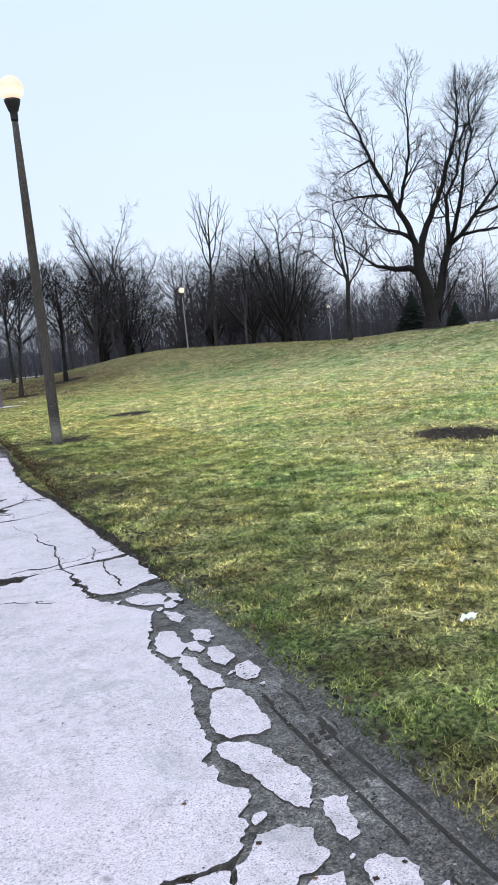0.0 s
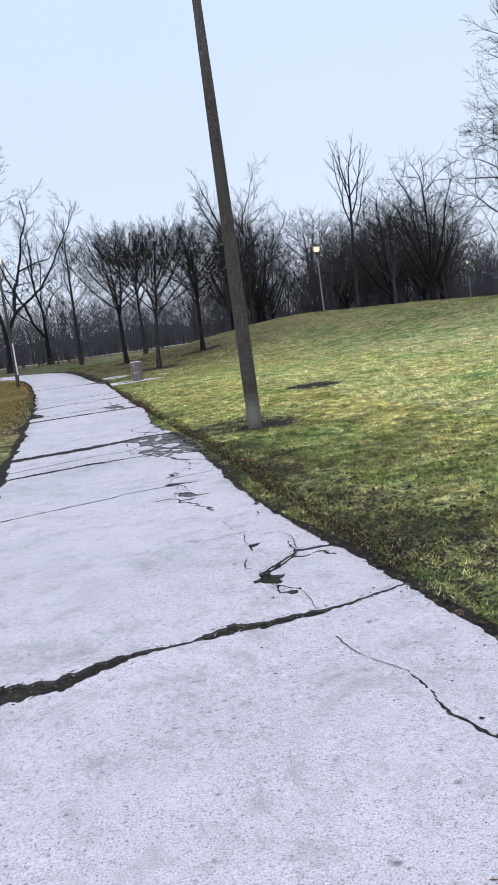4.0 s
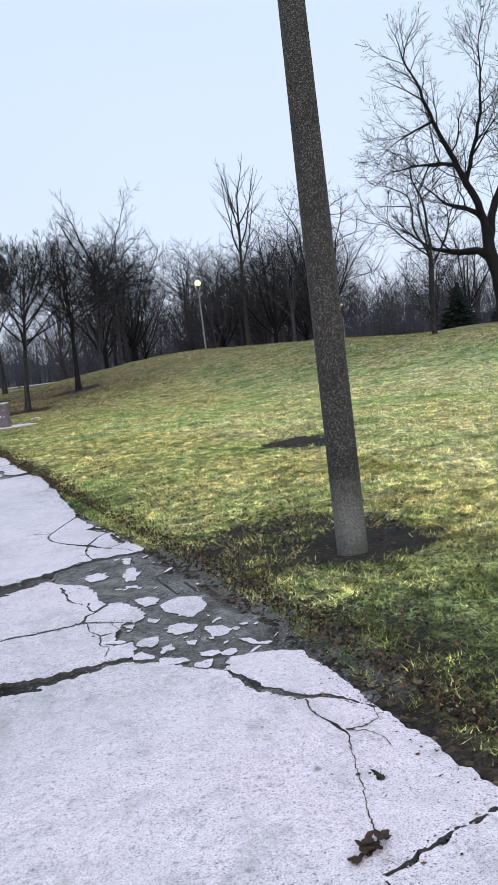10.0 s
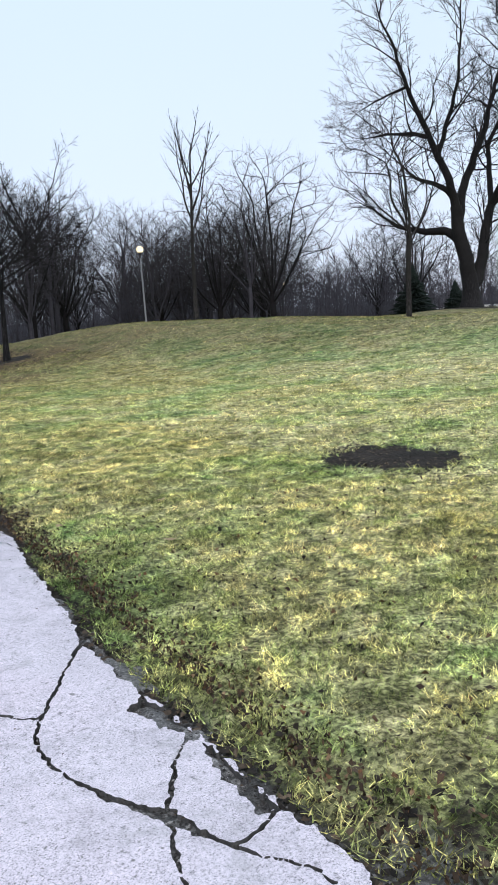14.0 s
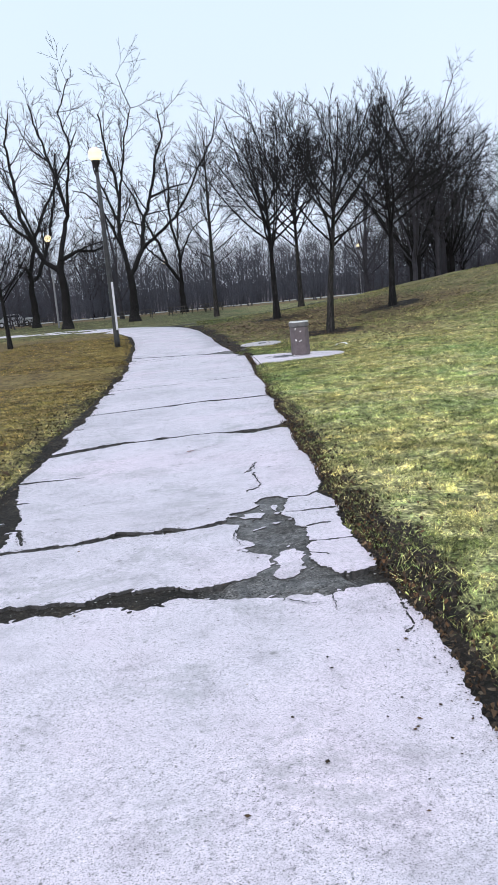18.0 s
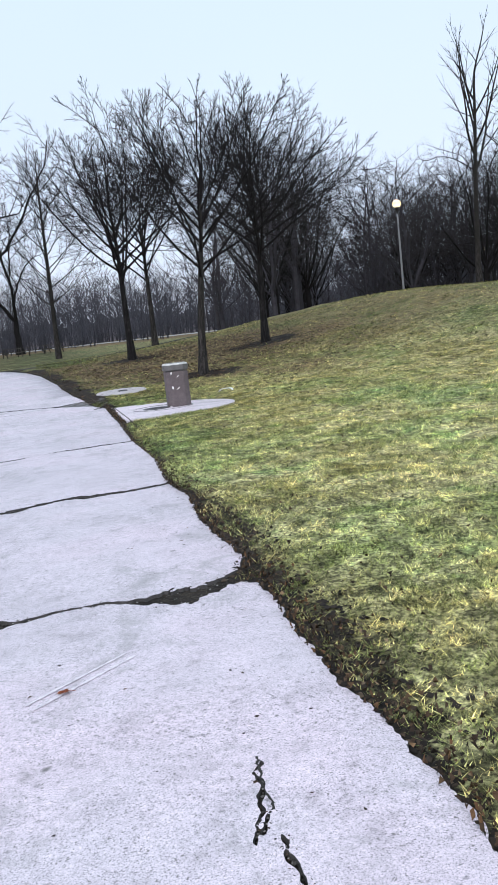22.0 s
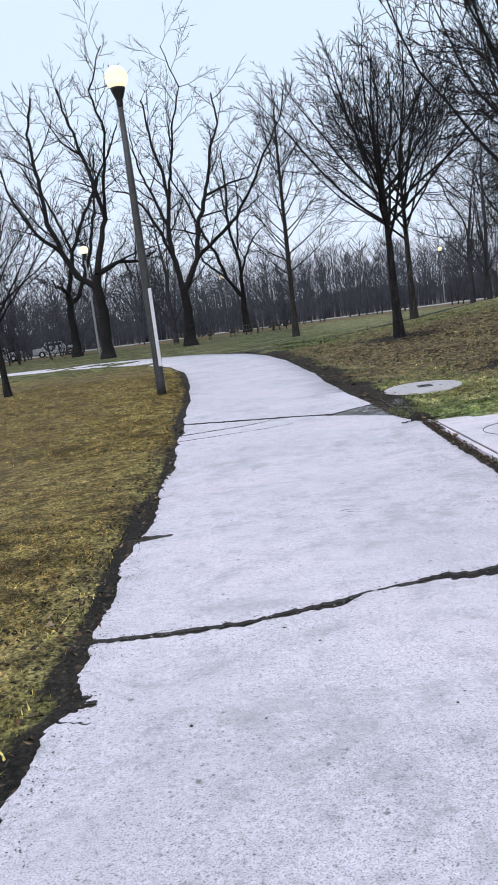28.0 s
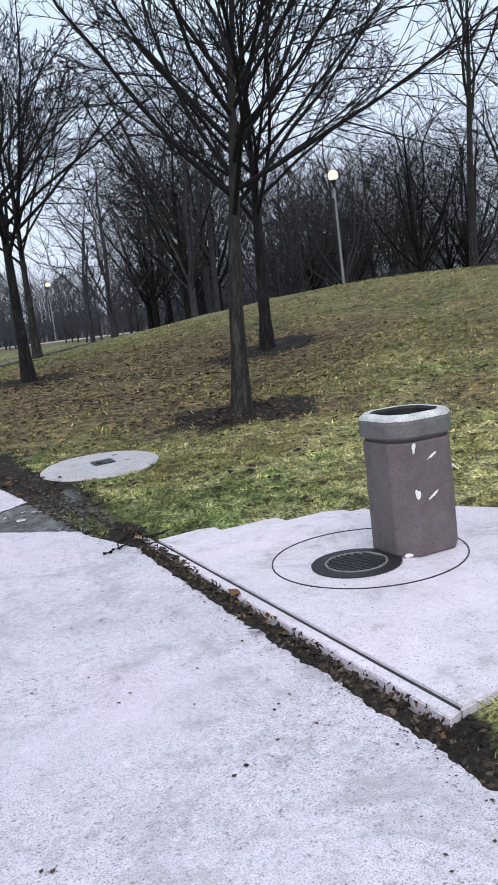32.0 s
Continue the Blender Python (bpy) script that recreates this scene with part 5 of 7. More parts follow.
def turned(d, angle, azimuth):
    ref = Vector((0, 0, 1)) if abs(d.z) < 0.95 else Vector((1, 0, 0))
    u = d.cross(ref).normalized()
    w = d.cross(u)
    side = u * math.cos(azimuth) + w * math.sin(azimuth)
    return (d * math.cos(angle) + side * math.sin(angle)).normalized()


def grow(R, out, start, d, length, r0, depth, style, low=False):
    """One branch and all that it bears. out: lists for wood and twigs."""
    last = depth >= style["depth"]
    n = 1 if last else (6 if depth <= 1 else (4 if depth == 2 else 2))
    if style.get("crude") and depth >= 2:
        n = 1 if last else 2
    r0 = max(r0, style.get("least", 0.006))
    pts, radii, dirs = [start], [r0], [d]
    r_end = r0 * 0.35
    p = start.copy()
    crook = style["crook"] * (1.0 if depth > 0 else 0.15)
    for i in range(n):
        d = (d + Vector((R.gauss(0, crook), R.gauss(0, crook), R.gauss(0, crook * 0.6) + style["lift"][min(depth, len(style["lift"]) - 1)]))).normalized()
        p = p + d * (length / n)
        pts.append(p.copy())
        dirs.append(d.copy())
        radii.append(r0 + (r_end - r0) * ((i + 1) / n) ** 0.9)
    V, F = out[0] if depth <= style.get("wood", 1) else out[1]
    sides = 9 if depth == 0 else (6 if depth == 1 else (4 if depth == 2 and not style.get("crude") else 3))
    if style.get("crude"):
        sides = min(sides, 5)
    tube(V, F, pts, radii, sides, last)
    if last:
        return
    count = style["count"][min(depth, len(style["count"]) - 1)]
    first = style["first"] if depth == 0 else 0.22
    az = R.uniform(0, 6.28)
    for k in range(count):
        f = first + (1 - first) * (k + R.uniform(0.2, 0.9)) / count
        f = min(f, 0.985)
        x = f * n
        i = min(int(x), n - 1)
        q = pts[i].lerp(pts[i + 1], x - i)
        rq = radii[i] + (radii[i + 1] - radii[i]) * (x - i)
        az += GOLD + R.gauss(0, 0.4)
        ang = radians(style["angle"][min(depth, len(style["angle"]) - 1)]) * R.uniform(0.7, 1.25) * (1.15 - 0.45 * f)
        reach = style["ratio"][min(depth, len(style["ratio"]) - 1)] * (R.uniform(0.75, 1.2) if depth else R.uniform(0.88, 1.08)) * (1.12 - 0.55 * (f - first) / (1 - first))
        grow(R, out, q, turned(dirs[i], ang, az), length * reach, min(rq * 0.72, r0 * style["thin"]), depth + 1, style)
    # the leader goes on
    if depth > 0 or style.get("leader", True):
        grow(R, out, pts[-1], dirs[-1], length * style["ratio"][min(depth, len(style["ratio"]) - 1)] * style.get("lead", 0.6), r_end, depth + 1, style)


def list_mesh(name, VF):
    V, F = VF
    v = np.array([tuple(p) for p in V], np.float32)
    sizes = np.array([len(f) for f in F])
    flat = np.array([i for f in F for i in f], np.int32)
    return mesh_of(name, v, flat, np.concatenate(([0], np.cumsum(sizes)[:-1])), smooth=True)


STYLES = {
    # street-tree vase: short clean stem, many steep limbs
    "vase": dict(lead=0.5, depth=4, count=(16, 8, 6, 4), first=0.56, angle=(62, 46, 42, 40), ratio=(0.95, 0.44, 0.48, 0.58), crook=0.08, lift=(0.03, 0.065, 0.03, 0.01, 0.0), thin=0.30, wood=0),
    # tall, slender stem with short side branches
    "slim": dict(least=0.010, depth=3, count=(28, 8, 7), first=0.30, angle=(58, 42, 40), ratio=(0.30, 0.5, 0.5), crook=0.06, lift=(0.02, 0.05, 0.02, 0.0), thin=0.22),
    # clean stem that forks high into a few long rods
    "rod": dict(least=0.012, depth=3, count=(7, 4, 4), first=0.6, angle=(46, 34, 34), ratio=(0.5, 0.46, 0.5), crook=0.08, lift=(0.02, 0.07, 0.04, 0.0), thin=0.5),
}


def bare_tree(style, seed, stem, radius, bark, name="tree", changes=None):
    """A leafless tree of its own shape at the origin, flared at the foot. stem: the length of its lowest piece."""
    R = random.Random(seed)
    st = dict(STYLES[style])
    st.update(changes or {})
    out = ([], []), ([], [])
    grow(R, out, Vector((0, 0, -0.05)), Vector((R.gauss(0, 0.02), R.gauss(0, 0.02), 1)).normalized(), stem, radius, 0, st)
    # root flare
    V = out[0][0]
    for p in V:
        if p.z < 0.5:
            k = 1 + 0.30 * (1 - max(p.z, 0) / 0.5) ** 2
            p.x *= k
            p.y *= k
    foot = new(name)
    part("trunk", list_mesh("trunk", out[0]), bark, foot)
    part("crown", list_mesh("crown", out[1]), M_twig, foot, "fine bare twigs")
    return foot


def height_of(tree):
    return max(float(np.array([v.co.z for v in c.data.vertices]).max()) for c in tree.children)


def plant(tree, x, y, height, turn, label, group="", lean=0):
    """Sets a tree on the land at its full height, leaning towards x by so many degrees."""
    h = tree["tall"]
    k = height / h
    tree.matrix_basis = Matrix.Translation((x, y, level(x, y) - 0.04)) @ pose(0, 0, 0, 0, lean, 0) @ pose(0, 0, 0, 0, 0, turn) @ Matrix.Scale(k, 4)
    return tagged(tree, label, "tree", group)


def make_tree(*a, **k):
    t = bare_tree(*a, **k)
    t["tall"] = height_of(t)
    return t


def again(tree, x, y, height, turn, label, group=""):
    t = copy_thing(tree, Matrix())
    t["tall"] = tree["tall"]
    return plant(t, x, y, height, turn, label, group)


# ---- trees grown into a crown: a few limbs first, then branches that reach for the free air inside its outline ----
def reach_out(Q, nodes, parents, air, reach, kill, step, lift, keep_on, crook, most=5200):
    P = np.array(nodes, float)
    par = list(parents)
    kids = np.zeros(len(P), int)
    for q in par[1:]:
        kids[q] += 1
    D = np.zeros_like(P)
    for k, q in enumerate(par):
        if q >= 0:
            D[k] = (P[k] - P[q]) / (np.linalg.norm(P[k] - P[q]) + 1e-9)
    D[0] = (0, 0, 1)
    d2 = ((air[:, None, :] - P[None, :, :]) ** 2).sum(2)
    near = d2.argmin(1)
    dist = np.sqrt(d2[np.arange(len(air)), near])
    for _ in range(160):
        live = dist < reach
        if not live.any() or len(P) > most:
            break
        pull = np.zeros_like(P)
        way = (air[live] - P[near[live]]) / dist[live][:, None]
        np.add.at(pull, near[live], way)
        grow_at = np.flatnonzero((np.abs(pull).sum(1) > 1e-6) & (kids < 3))
        if not len(grow_at):
            break
        w = pull[grow_at] / (np.linalg.norm(pull[grow_at], axis=1)[:, None] + 1e-9)
        w = w + keep_on * D[grow_at] + np.array([0, 0, lift]) + Q.normal(0, crook, w.shape)
        w /= np.linalg.norm(w, axis=1)[:, None]
        new_p = P[grow_at] + step * w
        gap = np.sqrt(((new_p[:, None, :] - P[None, :, :]) ** 2).sum(2).min(1))
        ok = gap > 0.45 * step
        # a branch that finds no room gives up its air
        if not ok.any():
            break
        stuck = grow_at[~ok]
        kids[stuck] += 1
        src, new_p, w = grow_at[ok], new_p[ok], w[ok]
        kids[src] += 1
        first = len(P)
        P, D = np.vstack([P, new_p]), np.vstack([D, w])
        par += [int(v) for v in src]
        kids = np.concatenate([kids, np.zeros(len(src), int)])
        d = np.sqrt(((air[:, None, :] - new_p[None, :, :]) ** 2).sum(2))
        j = d.argmin(1)
        dj = d[np.arange(len(air)), j]
        better = dj < dist
        near[better], dist[better] = first + j[better], dj[better]
        keep = dist > kill
        air, near, dist = air[keep], near[keep], dist[keep]
        if not len(air):
            break
    return P, par


def crown_tree(seed, height, wide, stem, radius, limbs, low, belly, count, bark, step=0.24, tilt=(18, 48), limb_length=0.45, lift=0.12, keep_on=0.5,
               crook=0.12, twigs=3, twig=0.38, least=0.007, wood=0.045, lean=0.0, limb_crook=0.08, sides_least=3, leader=True, twig_mat=None, sprays=False):
    """A leafless tree whose crown has a rounded outline. stem: height of the first fork; low: where the crown begins; belly: height of its widest part (0 to 1)."""
    Q, R = np.random.default_rng(seed), random.Random(seed)
    nodes, parents = [(0, 0, -0.05)], [-1]

    def limb(at, d, length, crook_=None):
        crook_ = limb_crook if crook_ is None else crook_
        n = max(2, int(length / step))
        p, q = Vector(nodes[at]), at
        for _ in range(n):
            d = (d + Vector((R.gauss(0, crook_), R.gauss(0, crook_), R.gauss(0, crook_ * 0.5) + lift * 0.35))).normalized()
            p = p + d * (length / n)
            nodes.append(tuple(p))
            parents.append(q)
            q = len(nodes) - 1
        return q

    top = limb(0, Vector((lean * 0.4, 0.1 * lean, 1)).normalized(), stem, 0.02)
    on_stem = list(range(max(1, int(top * 0.86)), top + 1))
    az = R.uniform(0, 6.28)
    for k in range(limbs):
        az += 2.399963 + R.gauss(0, 0.25)
        a = radians(tilt[0] + (tilt[1] - tilt[0]) * (k + R.random()) / limbs)
        limb(R.choice(on_stem) if k else top, Vector((math.sin(a) * math.cos(az), math.sin(a) * math.sin(az), math.cos(a))), (height - stem) * limb_length * R.uniform(0.75, 1.15))
    if leader:
        limb(top, Vector((0.06, -0.05, 1)).normalized(), (height - stem) * limb_length * 1.25)
    # the air inside the outline, denser towards its rim
    f = Q.random(count * 2)
    shape = np.where(f < belly, np.sin(0.5 * np.pi * np.clip(f / belly, 0, 1)) ** 0.8, np.sqrt(np.clip(1 - ((f - belly) / (1 - belly)) ** 2, 0, 1)))
    keep = Q.random(count * 2) < shape ** 1.5 + 0.08
    f, shape = f[keep], shape[keep]
    a = Q.uniform(0, 6.283, len(f))
    rr = wide * shape * (1 + 0.16 * np.sin(3 * a + seed) + 0.10 * np.sin(5 * a + 9 * f)) * Q.random(len(f)) ** 0.52
    air = np.stack([rr * np.cos(a) + lean * f, rr * np.sin(a), low + (height - low) * f * (1 + 0.05 * np.sin(4 * a + seed))], 1)[:count]
    P, par = reach_out(Q, nodes, parents, air, step * 6, step * 1.25, step, lift, keep_on, crook)
    n = len(P)
    par = np.array(par)
    for _ in range(2):   # ease the kinks
        S = P.copy()
        has = np.zeros(n)
        acc = np.zeros_like(P)
        np.add.at(acc, par[1:], P[1:])
        np.add.at(has, par[1:], 1)
        mid = np.flatnonzero((has == 1) & (par >= 0))
        S[mid] = 0.5 * P[mid] + 0.25 * P[par[mid]] + 0.25 * acc[mid]
        P = S
    tips = np.zeros(n)
    kids = [[] for _ in range(n)]
    for k in range(1, n):
        kids[par[k]].append(k)
    for k in range(n - 1, -1, -1):
        if not kids[k]:
            tips[k] = 1
        if par[k] >= 0:
            tips[par[k]] += tips[k]
    power = math.log(max(tips[0], 2)) / math.log(radius / least)
    rad = least * tips ** (1 / power)
    wood_vf, twig_vf = ([], []), ([], [])
    pts = [Vector(p) for p in P]
    todo = [(0, -1)]
    while todo:
        k, frm = todo.pop()
        chain = [k] if frm < 0 else [frm, k]
        rads = [float(rad[q]) for q in chain]
        if frm >= 0:
            rads[0] = min(rads[0], rads[1] * 1.15)
        while kids[k]:
            order = sorted(kids[k], key=lambda q: -tips[q])
            for q in order[1:]:
                todo.append((q, k))
            k = order[0]
            chain.append(k)
            rads.append(float(rad[k]))
        if len(chain) < 2:
            continue
        r = rads[0]
        sides = 10 if r > 0.12 else (6 if r > 0.05 else (4 if r > 0.022 else 3))
        V, F = wood_vf if r > wood else twig_vf
        tube(V, F, [pts[q] for q in chain], rads, max(min(sides, 10 if sides_least > 3 else 8), 3), True)
    # sprays of fine twigs on every thin branch
    V, F = twig_vf
    for k in range(1, n):
        if rad[k] > least * 3.6:
            continue
        d = (pts[k] - pts[par[k]]).normalized()
        out = Vector((pts[k].x - lean, pts[k].y, 0.35 * (pts[k].z - low))).normalized()
        m = twigs + 1 if not kids[k] else (twigs - 1 if R.random() < 0.6 else 1)
        for _ in range(m):
            e = (turned(d, radians(R.uniform(12, 48)), R.uniform(0, 6.28)) + out * 0.35 + Vector((0, 0, 0.22))).normalized()
            w = twig * R.uniform(0.5, 1.5)
            b = (e + Vector((R.gauss(0, 0.16), R.gauss(0, 0.16), 0.16))).normalized()
            mid = pts[k] + e * w * 0.5
            if not sprays:
                tube(V, F, [pts[k], mid + b * w * 0.5], [least * 0.85, 0], 3, True)
                continue
            tube(V, F, [pts[k], mid, mid + b * w * 0.5], [least * 0.85, least * 0.7, 0], 3, True)
            if sprays:
                for h in (0.45, 0.8):
                    g = turned(b, radians(R.uniform(25, 50)), R.uniform(0, 6.28))
                    tube(V, F, [pts[k].lerp(mid, h * 2) if h < 0.5 else mid + b * w * (h - 0.5), pts[k] + e * w * h + g * w * 0.42], [least * 0.6, 0], 3, True)
    for p in wood_vf[0]:
        if p.z < 0.5:
            q = 1 + 0.32 * (1 - max(p.z, 0) / 0.5) ** 2
            p.x *= q
            p.y *= q
    foot = new("tree")
    part("trunk", list_mesh("trunk", wood_vf), bark, foot)
    part("crown", list_mesh("crown", twig_vf), twig_mat or M_twig, foot, "fine bare twigs")
    foot["tall"] = height_of(foot)
    return foot


LIMBED = dict(depth=5, count=(0, 0, 5, 4, 3), first=0.2, angle=(40, 40, 42, 44, 46), ratio=(0.5, 0.5, 0.55, 0.52, 0.5), crook=0.19, lift=(0.0, 0.0, 0.07, 0.03, 0.02, 0.0), thin=0.45, wood=1, lead=0.75)


def limbed_tree(seed, bones, radius, bark, every=0.75, shoot=(1.4, 3.0), start=0.25, least=0.012, changes=None, end=0.16):
    """A leafless tree with main limbs of its own: (x, z) lines, each set on the nearest limb before it, that bear shoots all along and fork on at their ends."""
    R = random.Random(seed)
    st = dict(LIMBED)
    st.update(changes or {})
    st["least"] = least
    wood, twigs = ([], []), ([], [])
    placed = []   # (point, radius) along the limbs
    for k, line in enumerate(bones):
        if k == 0:
            base, r0 = Vector((0, 0, -0.05)), radius
        else:
            base, r0 = min(placed, key=lambda q: (q[0].x - line[0][0]) ** 2 + (q[0].z - line[0][1]) ** 2)
            r0 = r0 * 0.80
        sway = 0.0 if k == 0 else (0.40 if k % 2 else -0.40) * R.uniform(0.5, 1.2)
        pts, gone = [base.copy()], 0.0
        for (ax, az), (bx, bz) in zip(line, line[1:]):
            far = math.hypot(bx - ax, bz - az)
            m = max(1, round(far / 0.6))
            for q in range(1, m + 1):
                gone += far / m
                f = q / m
                pts.append(Vector((ax + (bx - ax) * f + R.gauss(0, 0.045), base.y + sway * gone + R.gauss(0, 0.06), az + (bz - az) * f)))
        n = len(pts) - 1
        r1 = r0 * (0.62 if k == 0 or line[-1] in [b[0] for b in bones] else end)
        radii = [max(r0 + (r1 - r0) * (q / n) ** 0.85, least) for q in range(n + 1)]
        tube(wood[0], wood[1], pts, radii, 10 if k < 2 else 7)
        placed += list(zip(pts, radii))
        if k == 0:
            continue
        far = start * gone
        az = R.uniform(0, 6.28)
        while far < gone:
            f = far / gone * n
            q = min(int(f), n - 1)
            d = (pts[q + 1] - pts[q]).normalized()
            az += GOLD + R.gauss(0, 0.5)
            reach = R.uniform(*shoot) * (1.0 - 0.25 * far / gone)
            e = (turned(d, radians(R.uniform(30, 68)), az) + Vector((0, 0, 0.12))).normalized()
            grow(R, (wood, twigs), pts[q].lerp(pts[q + 1], f - q), e, reach, min(radii[q] * 0.5, 0.017 * reach + least), 2, st)
            far += every * R.uniform(0.6, 1.4)
        if r1 <= r0 * 0.2:
            for _ in range(3):
                grow(R, (wood, twigs), pts[-1], (turned((pts[-1] - pts[-2]).normalized(), radians(R.uniform(8, 38)), R.uniform(0, 6.28))).normalized(), shoot[1] * R.uniform(0.4, 0.6), radii[-1] * 0.9, 2, st)
    for p in wood[0]:
        if p.z < 0.9:
            q = 1 + 0.40 * (1 - max(p.z, 0) / 0.9) ** 2
            p.x *= q
            p.y *= q
    foot = new("tree")
    part("trunk", list_mesh("trunk", wood), bark, foot)
    part("crown", list_mesh("crown", twigs), M_twig, foot, "fine bare twigs")
    foot["tall"] = height_of(foot)
    return foot


ROW = "young trees beside the path"
t_near = make_tree("vase", 15, 3.4, 0.094, M_bark2)
plant(t_near, 4.67, 48.3, 8.6, 40, "bare vase-shaped tree, grey-brown trunk in bare soil", ROW, 4)
t_mid = make_tree("vase", 12, 3.4, 0.108, M_bark)
plant(t_mid, 8.19, 53.9, 8.8, 130, "bare dark tree on the slope of the mound", ROW)
t_third = make_tree("vase", 14, 3.4, 0.104, M_bark)
plant(t_third, 3.8, 58.2, 9.4, 210, "bare dark tree with steep limbs in leaf litter", ROW)
again(t_near, 6.1, 67.5, 10.5, 300, "bare tree with a pale trunk behind the row", ROW)

t_slim = make_tree("slim", 21, 10.0, 0.16, M_bark2)
plant(t_slim, 1.27, 72.2, 11.8, 0, "tall slender bare tree with short side branches")
CROOKED = [[(0, 0), (0.1, 2), (0.1, 4)], [(0.1, 4), (-0.5, 6.7), (-0.6, 8.9), (-0.3, 10.7), (-0.5, 12.9), (-1.1, 15.1), (-1.3, 17.2), (-1.5, 18.9)], [(-0.3, 10.7), (0.4, 13.8), (0.9, 16), (1.6, 17.9), (0.8, 20.4)],
           [(0.1, 4), (1.2, 6.3), (1.6, 8.7), (2.2, 10.4), (2.9, 12.6), (3.2, 14.6), (4.1, 16.7), (3.8, 19.3)], [(1.2, 6.3), (2.9, 7.4), (4.4, 8.6), (5.7, 10.4), (6.7, 12.2), (8, 14.1), (8.5, 15.8)],
           [(2.7, 11), (4.3, 11.8), (6, 12.2), (7.1, 13.9)], [(-0.5, 6.7), (-1.3, 8.8), (-2.1, 10.3), (-3, 11.2), (-4, 11.5)], [(-0.6, 8.9), (-1.7, 11.9), (-2.4, 13.9), (-2.8, 16.8)]]
t_open = limbed_tree(33, CROOKED, 0.47, M_bark, 0.75, (1.5, 3.8), 0.24, 0.018, dict(depth=4, count=(0, 0, 5, 4)), 0.24)
plant(t_open, -5.0, 86.0, 21.0, 2, "large crooked bare tree forking low on the far lawn")
FORKED = [[(0, 0), (0.1, 3), (0.1, 5.6)], [(0.1, 5.6), (0.5, 7.6), (1, 9.3), (0.5, 11.8), (-0.1, 14.1), (-0.9, 16.6), (-1.5, 19.5)], [(1, 9.3), (1.4, 11.9), (1.9, 14.5), (1.4, 16.9), (2.5, 19.2)],
          [(0.1, 4.6), (-1.2, 5.6), (-2.1, 7.3), (-2.7, 9.3), (-3.1, 12.4), (-3.4, 15.5), (-2.9, 18)], [(-2.1, 7.3), (-3.5, 8.6), (-4.5, 10.7), (-5, 13.2)], [(0.1, 5.6), (1.6, 6.3), (2.9, 6.2), (4.2, 6.8)],
          [(-0.1, 14.1), (-1.4, 15), (-2.2, 16.9)]]
t_open2 = limbed_tree(31, FORKED, 0.44, M_bark, 0.75, (1.5, 3.8), 0.24, 0.018, dict(depth=4, count=(0, 0, 5, 4)), 0.24)
plant(t_open2, -9.3, 79.5, 19.0, 5, "crooked bare tree with a dark leaning fork")
again(t_open, -1.5, 108.0, 19.0, 160, "spreading bare tree in the distance")
again(t_open2, -15.0, 97.0, 19.0, 250, "crooked bare tree by the far lawn")
again(t_open, -20.5, 92.0, 20.0, 110, "crooked bare tree by the far lawn")
again(t_mid, -8.1, 56.6, 6.4, 15, "small bare tree on the yellow verge")
t_young = crown_tree(61, 11.0, 3.5, 4.4, 0.15, 6, 4.2, 0.5, 420, M_bark2, step=0.34, tilt=(16, 66), limb_length=0.55, keep_on=0.9, crook=0.14, limb_crook=0.10, twig=0.6, twigs=2, least=0.0095, wood=0.05)
plant(t_young, 25.4, 46.2, 11.0, 70, "slim bare tree with spreading limbs on the mound")
GREAT = [[(0, 0), (0, 1.4), (-0.3, 3.3), (-0.7, 5.2), (-0.8, 6.9)], [(0.3, 1.2), (0.9, 3.5), (1.4, 5.9), (1.7, 7)],
         [(-0.8, 6.9), (-1.2, 8.6), (-1.9, 10.1), (-2.4, 11.3), (-3, 12.7), (-3.7, 14.4), (-4.3, 16.5), (-5.2, 18.5)],
         [(-0.7, 5.2), (-0.3, 7.8), (0.2, 9.4), (1, 11), (1.5, 12.5), (2.2, 14.8), (3, 17.3), (3.1, 20)], [(-1.9, 10.1), (-1.1, 12.3), (-0.5, 14.3), (-0.3, 16.3), (-0.2, 18.9)],
         [(-0.6, 4.8), (-1.5, 5.4), (-2.9, 5.5), (-4.7, 6.1), (-6.1, 7.3)], [(-2.4, 11.3), (-3.5, 11.6), (-5, 11.6), (-6.6, 11.4)], [(-3.7, 14.4), (-5.4, 14), (-6.9, 13.5)],
         [(-0.9, 7.7), (-2.2, 8.5), (-3.4, 8.9), (-4.6, 10.1)], [(1.7, 7), (1.7, 9.3), (1.7, 11.1), (2.8, 13.3), (3.2, 16.1), (4.6, 18.9)],
         [(1.7, 7), (2.5, 8.9), (3.2, 10.8), (3.5, 12.8), (4.4, 15.1), (4.5, 17.5)], [(1.7, 7), (2.8, 7.8), (4.1, 9.5), (5.4, 11.1), (6.5, 12.6), (7.5, 14.8), (8.4, 16.4)],
         [(2.8, 7.8), (4.4, 7.9), (6, 7.9), (7.7, 7.1)], [(4.1, 9.5), (5.6, 9.8), (7.4, 10.3), (9.4, 11.4)]]
t_great = limbed_tree(48, GREAT, 0.64, M_bark, 0.5, (2.0, 4.4), 0.2, 0.0105)
plant(t_great, 37.0, 53.9, 21.6, -41, "huge old bare tree with a forked trunk on the rise")
t_rod = make_tree("rod", 46, 9.0, 0.16, M_bark2)
plant(t_rod, 21.8, 62.0, 13.0, 0, "tall clean-stemmed bare tree, its rods spread high up")
again(t_open, 20.0, 84.0, 18.5, 70, "tall bare tree with a crooked top in the wood")

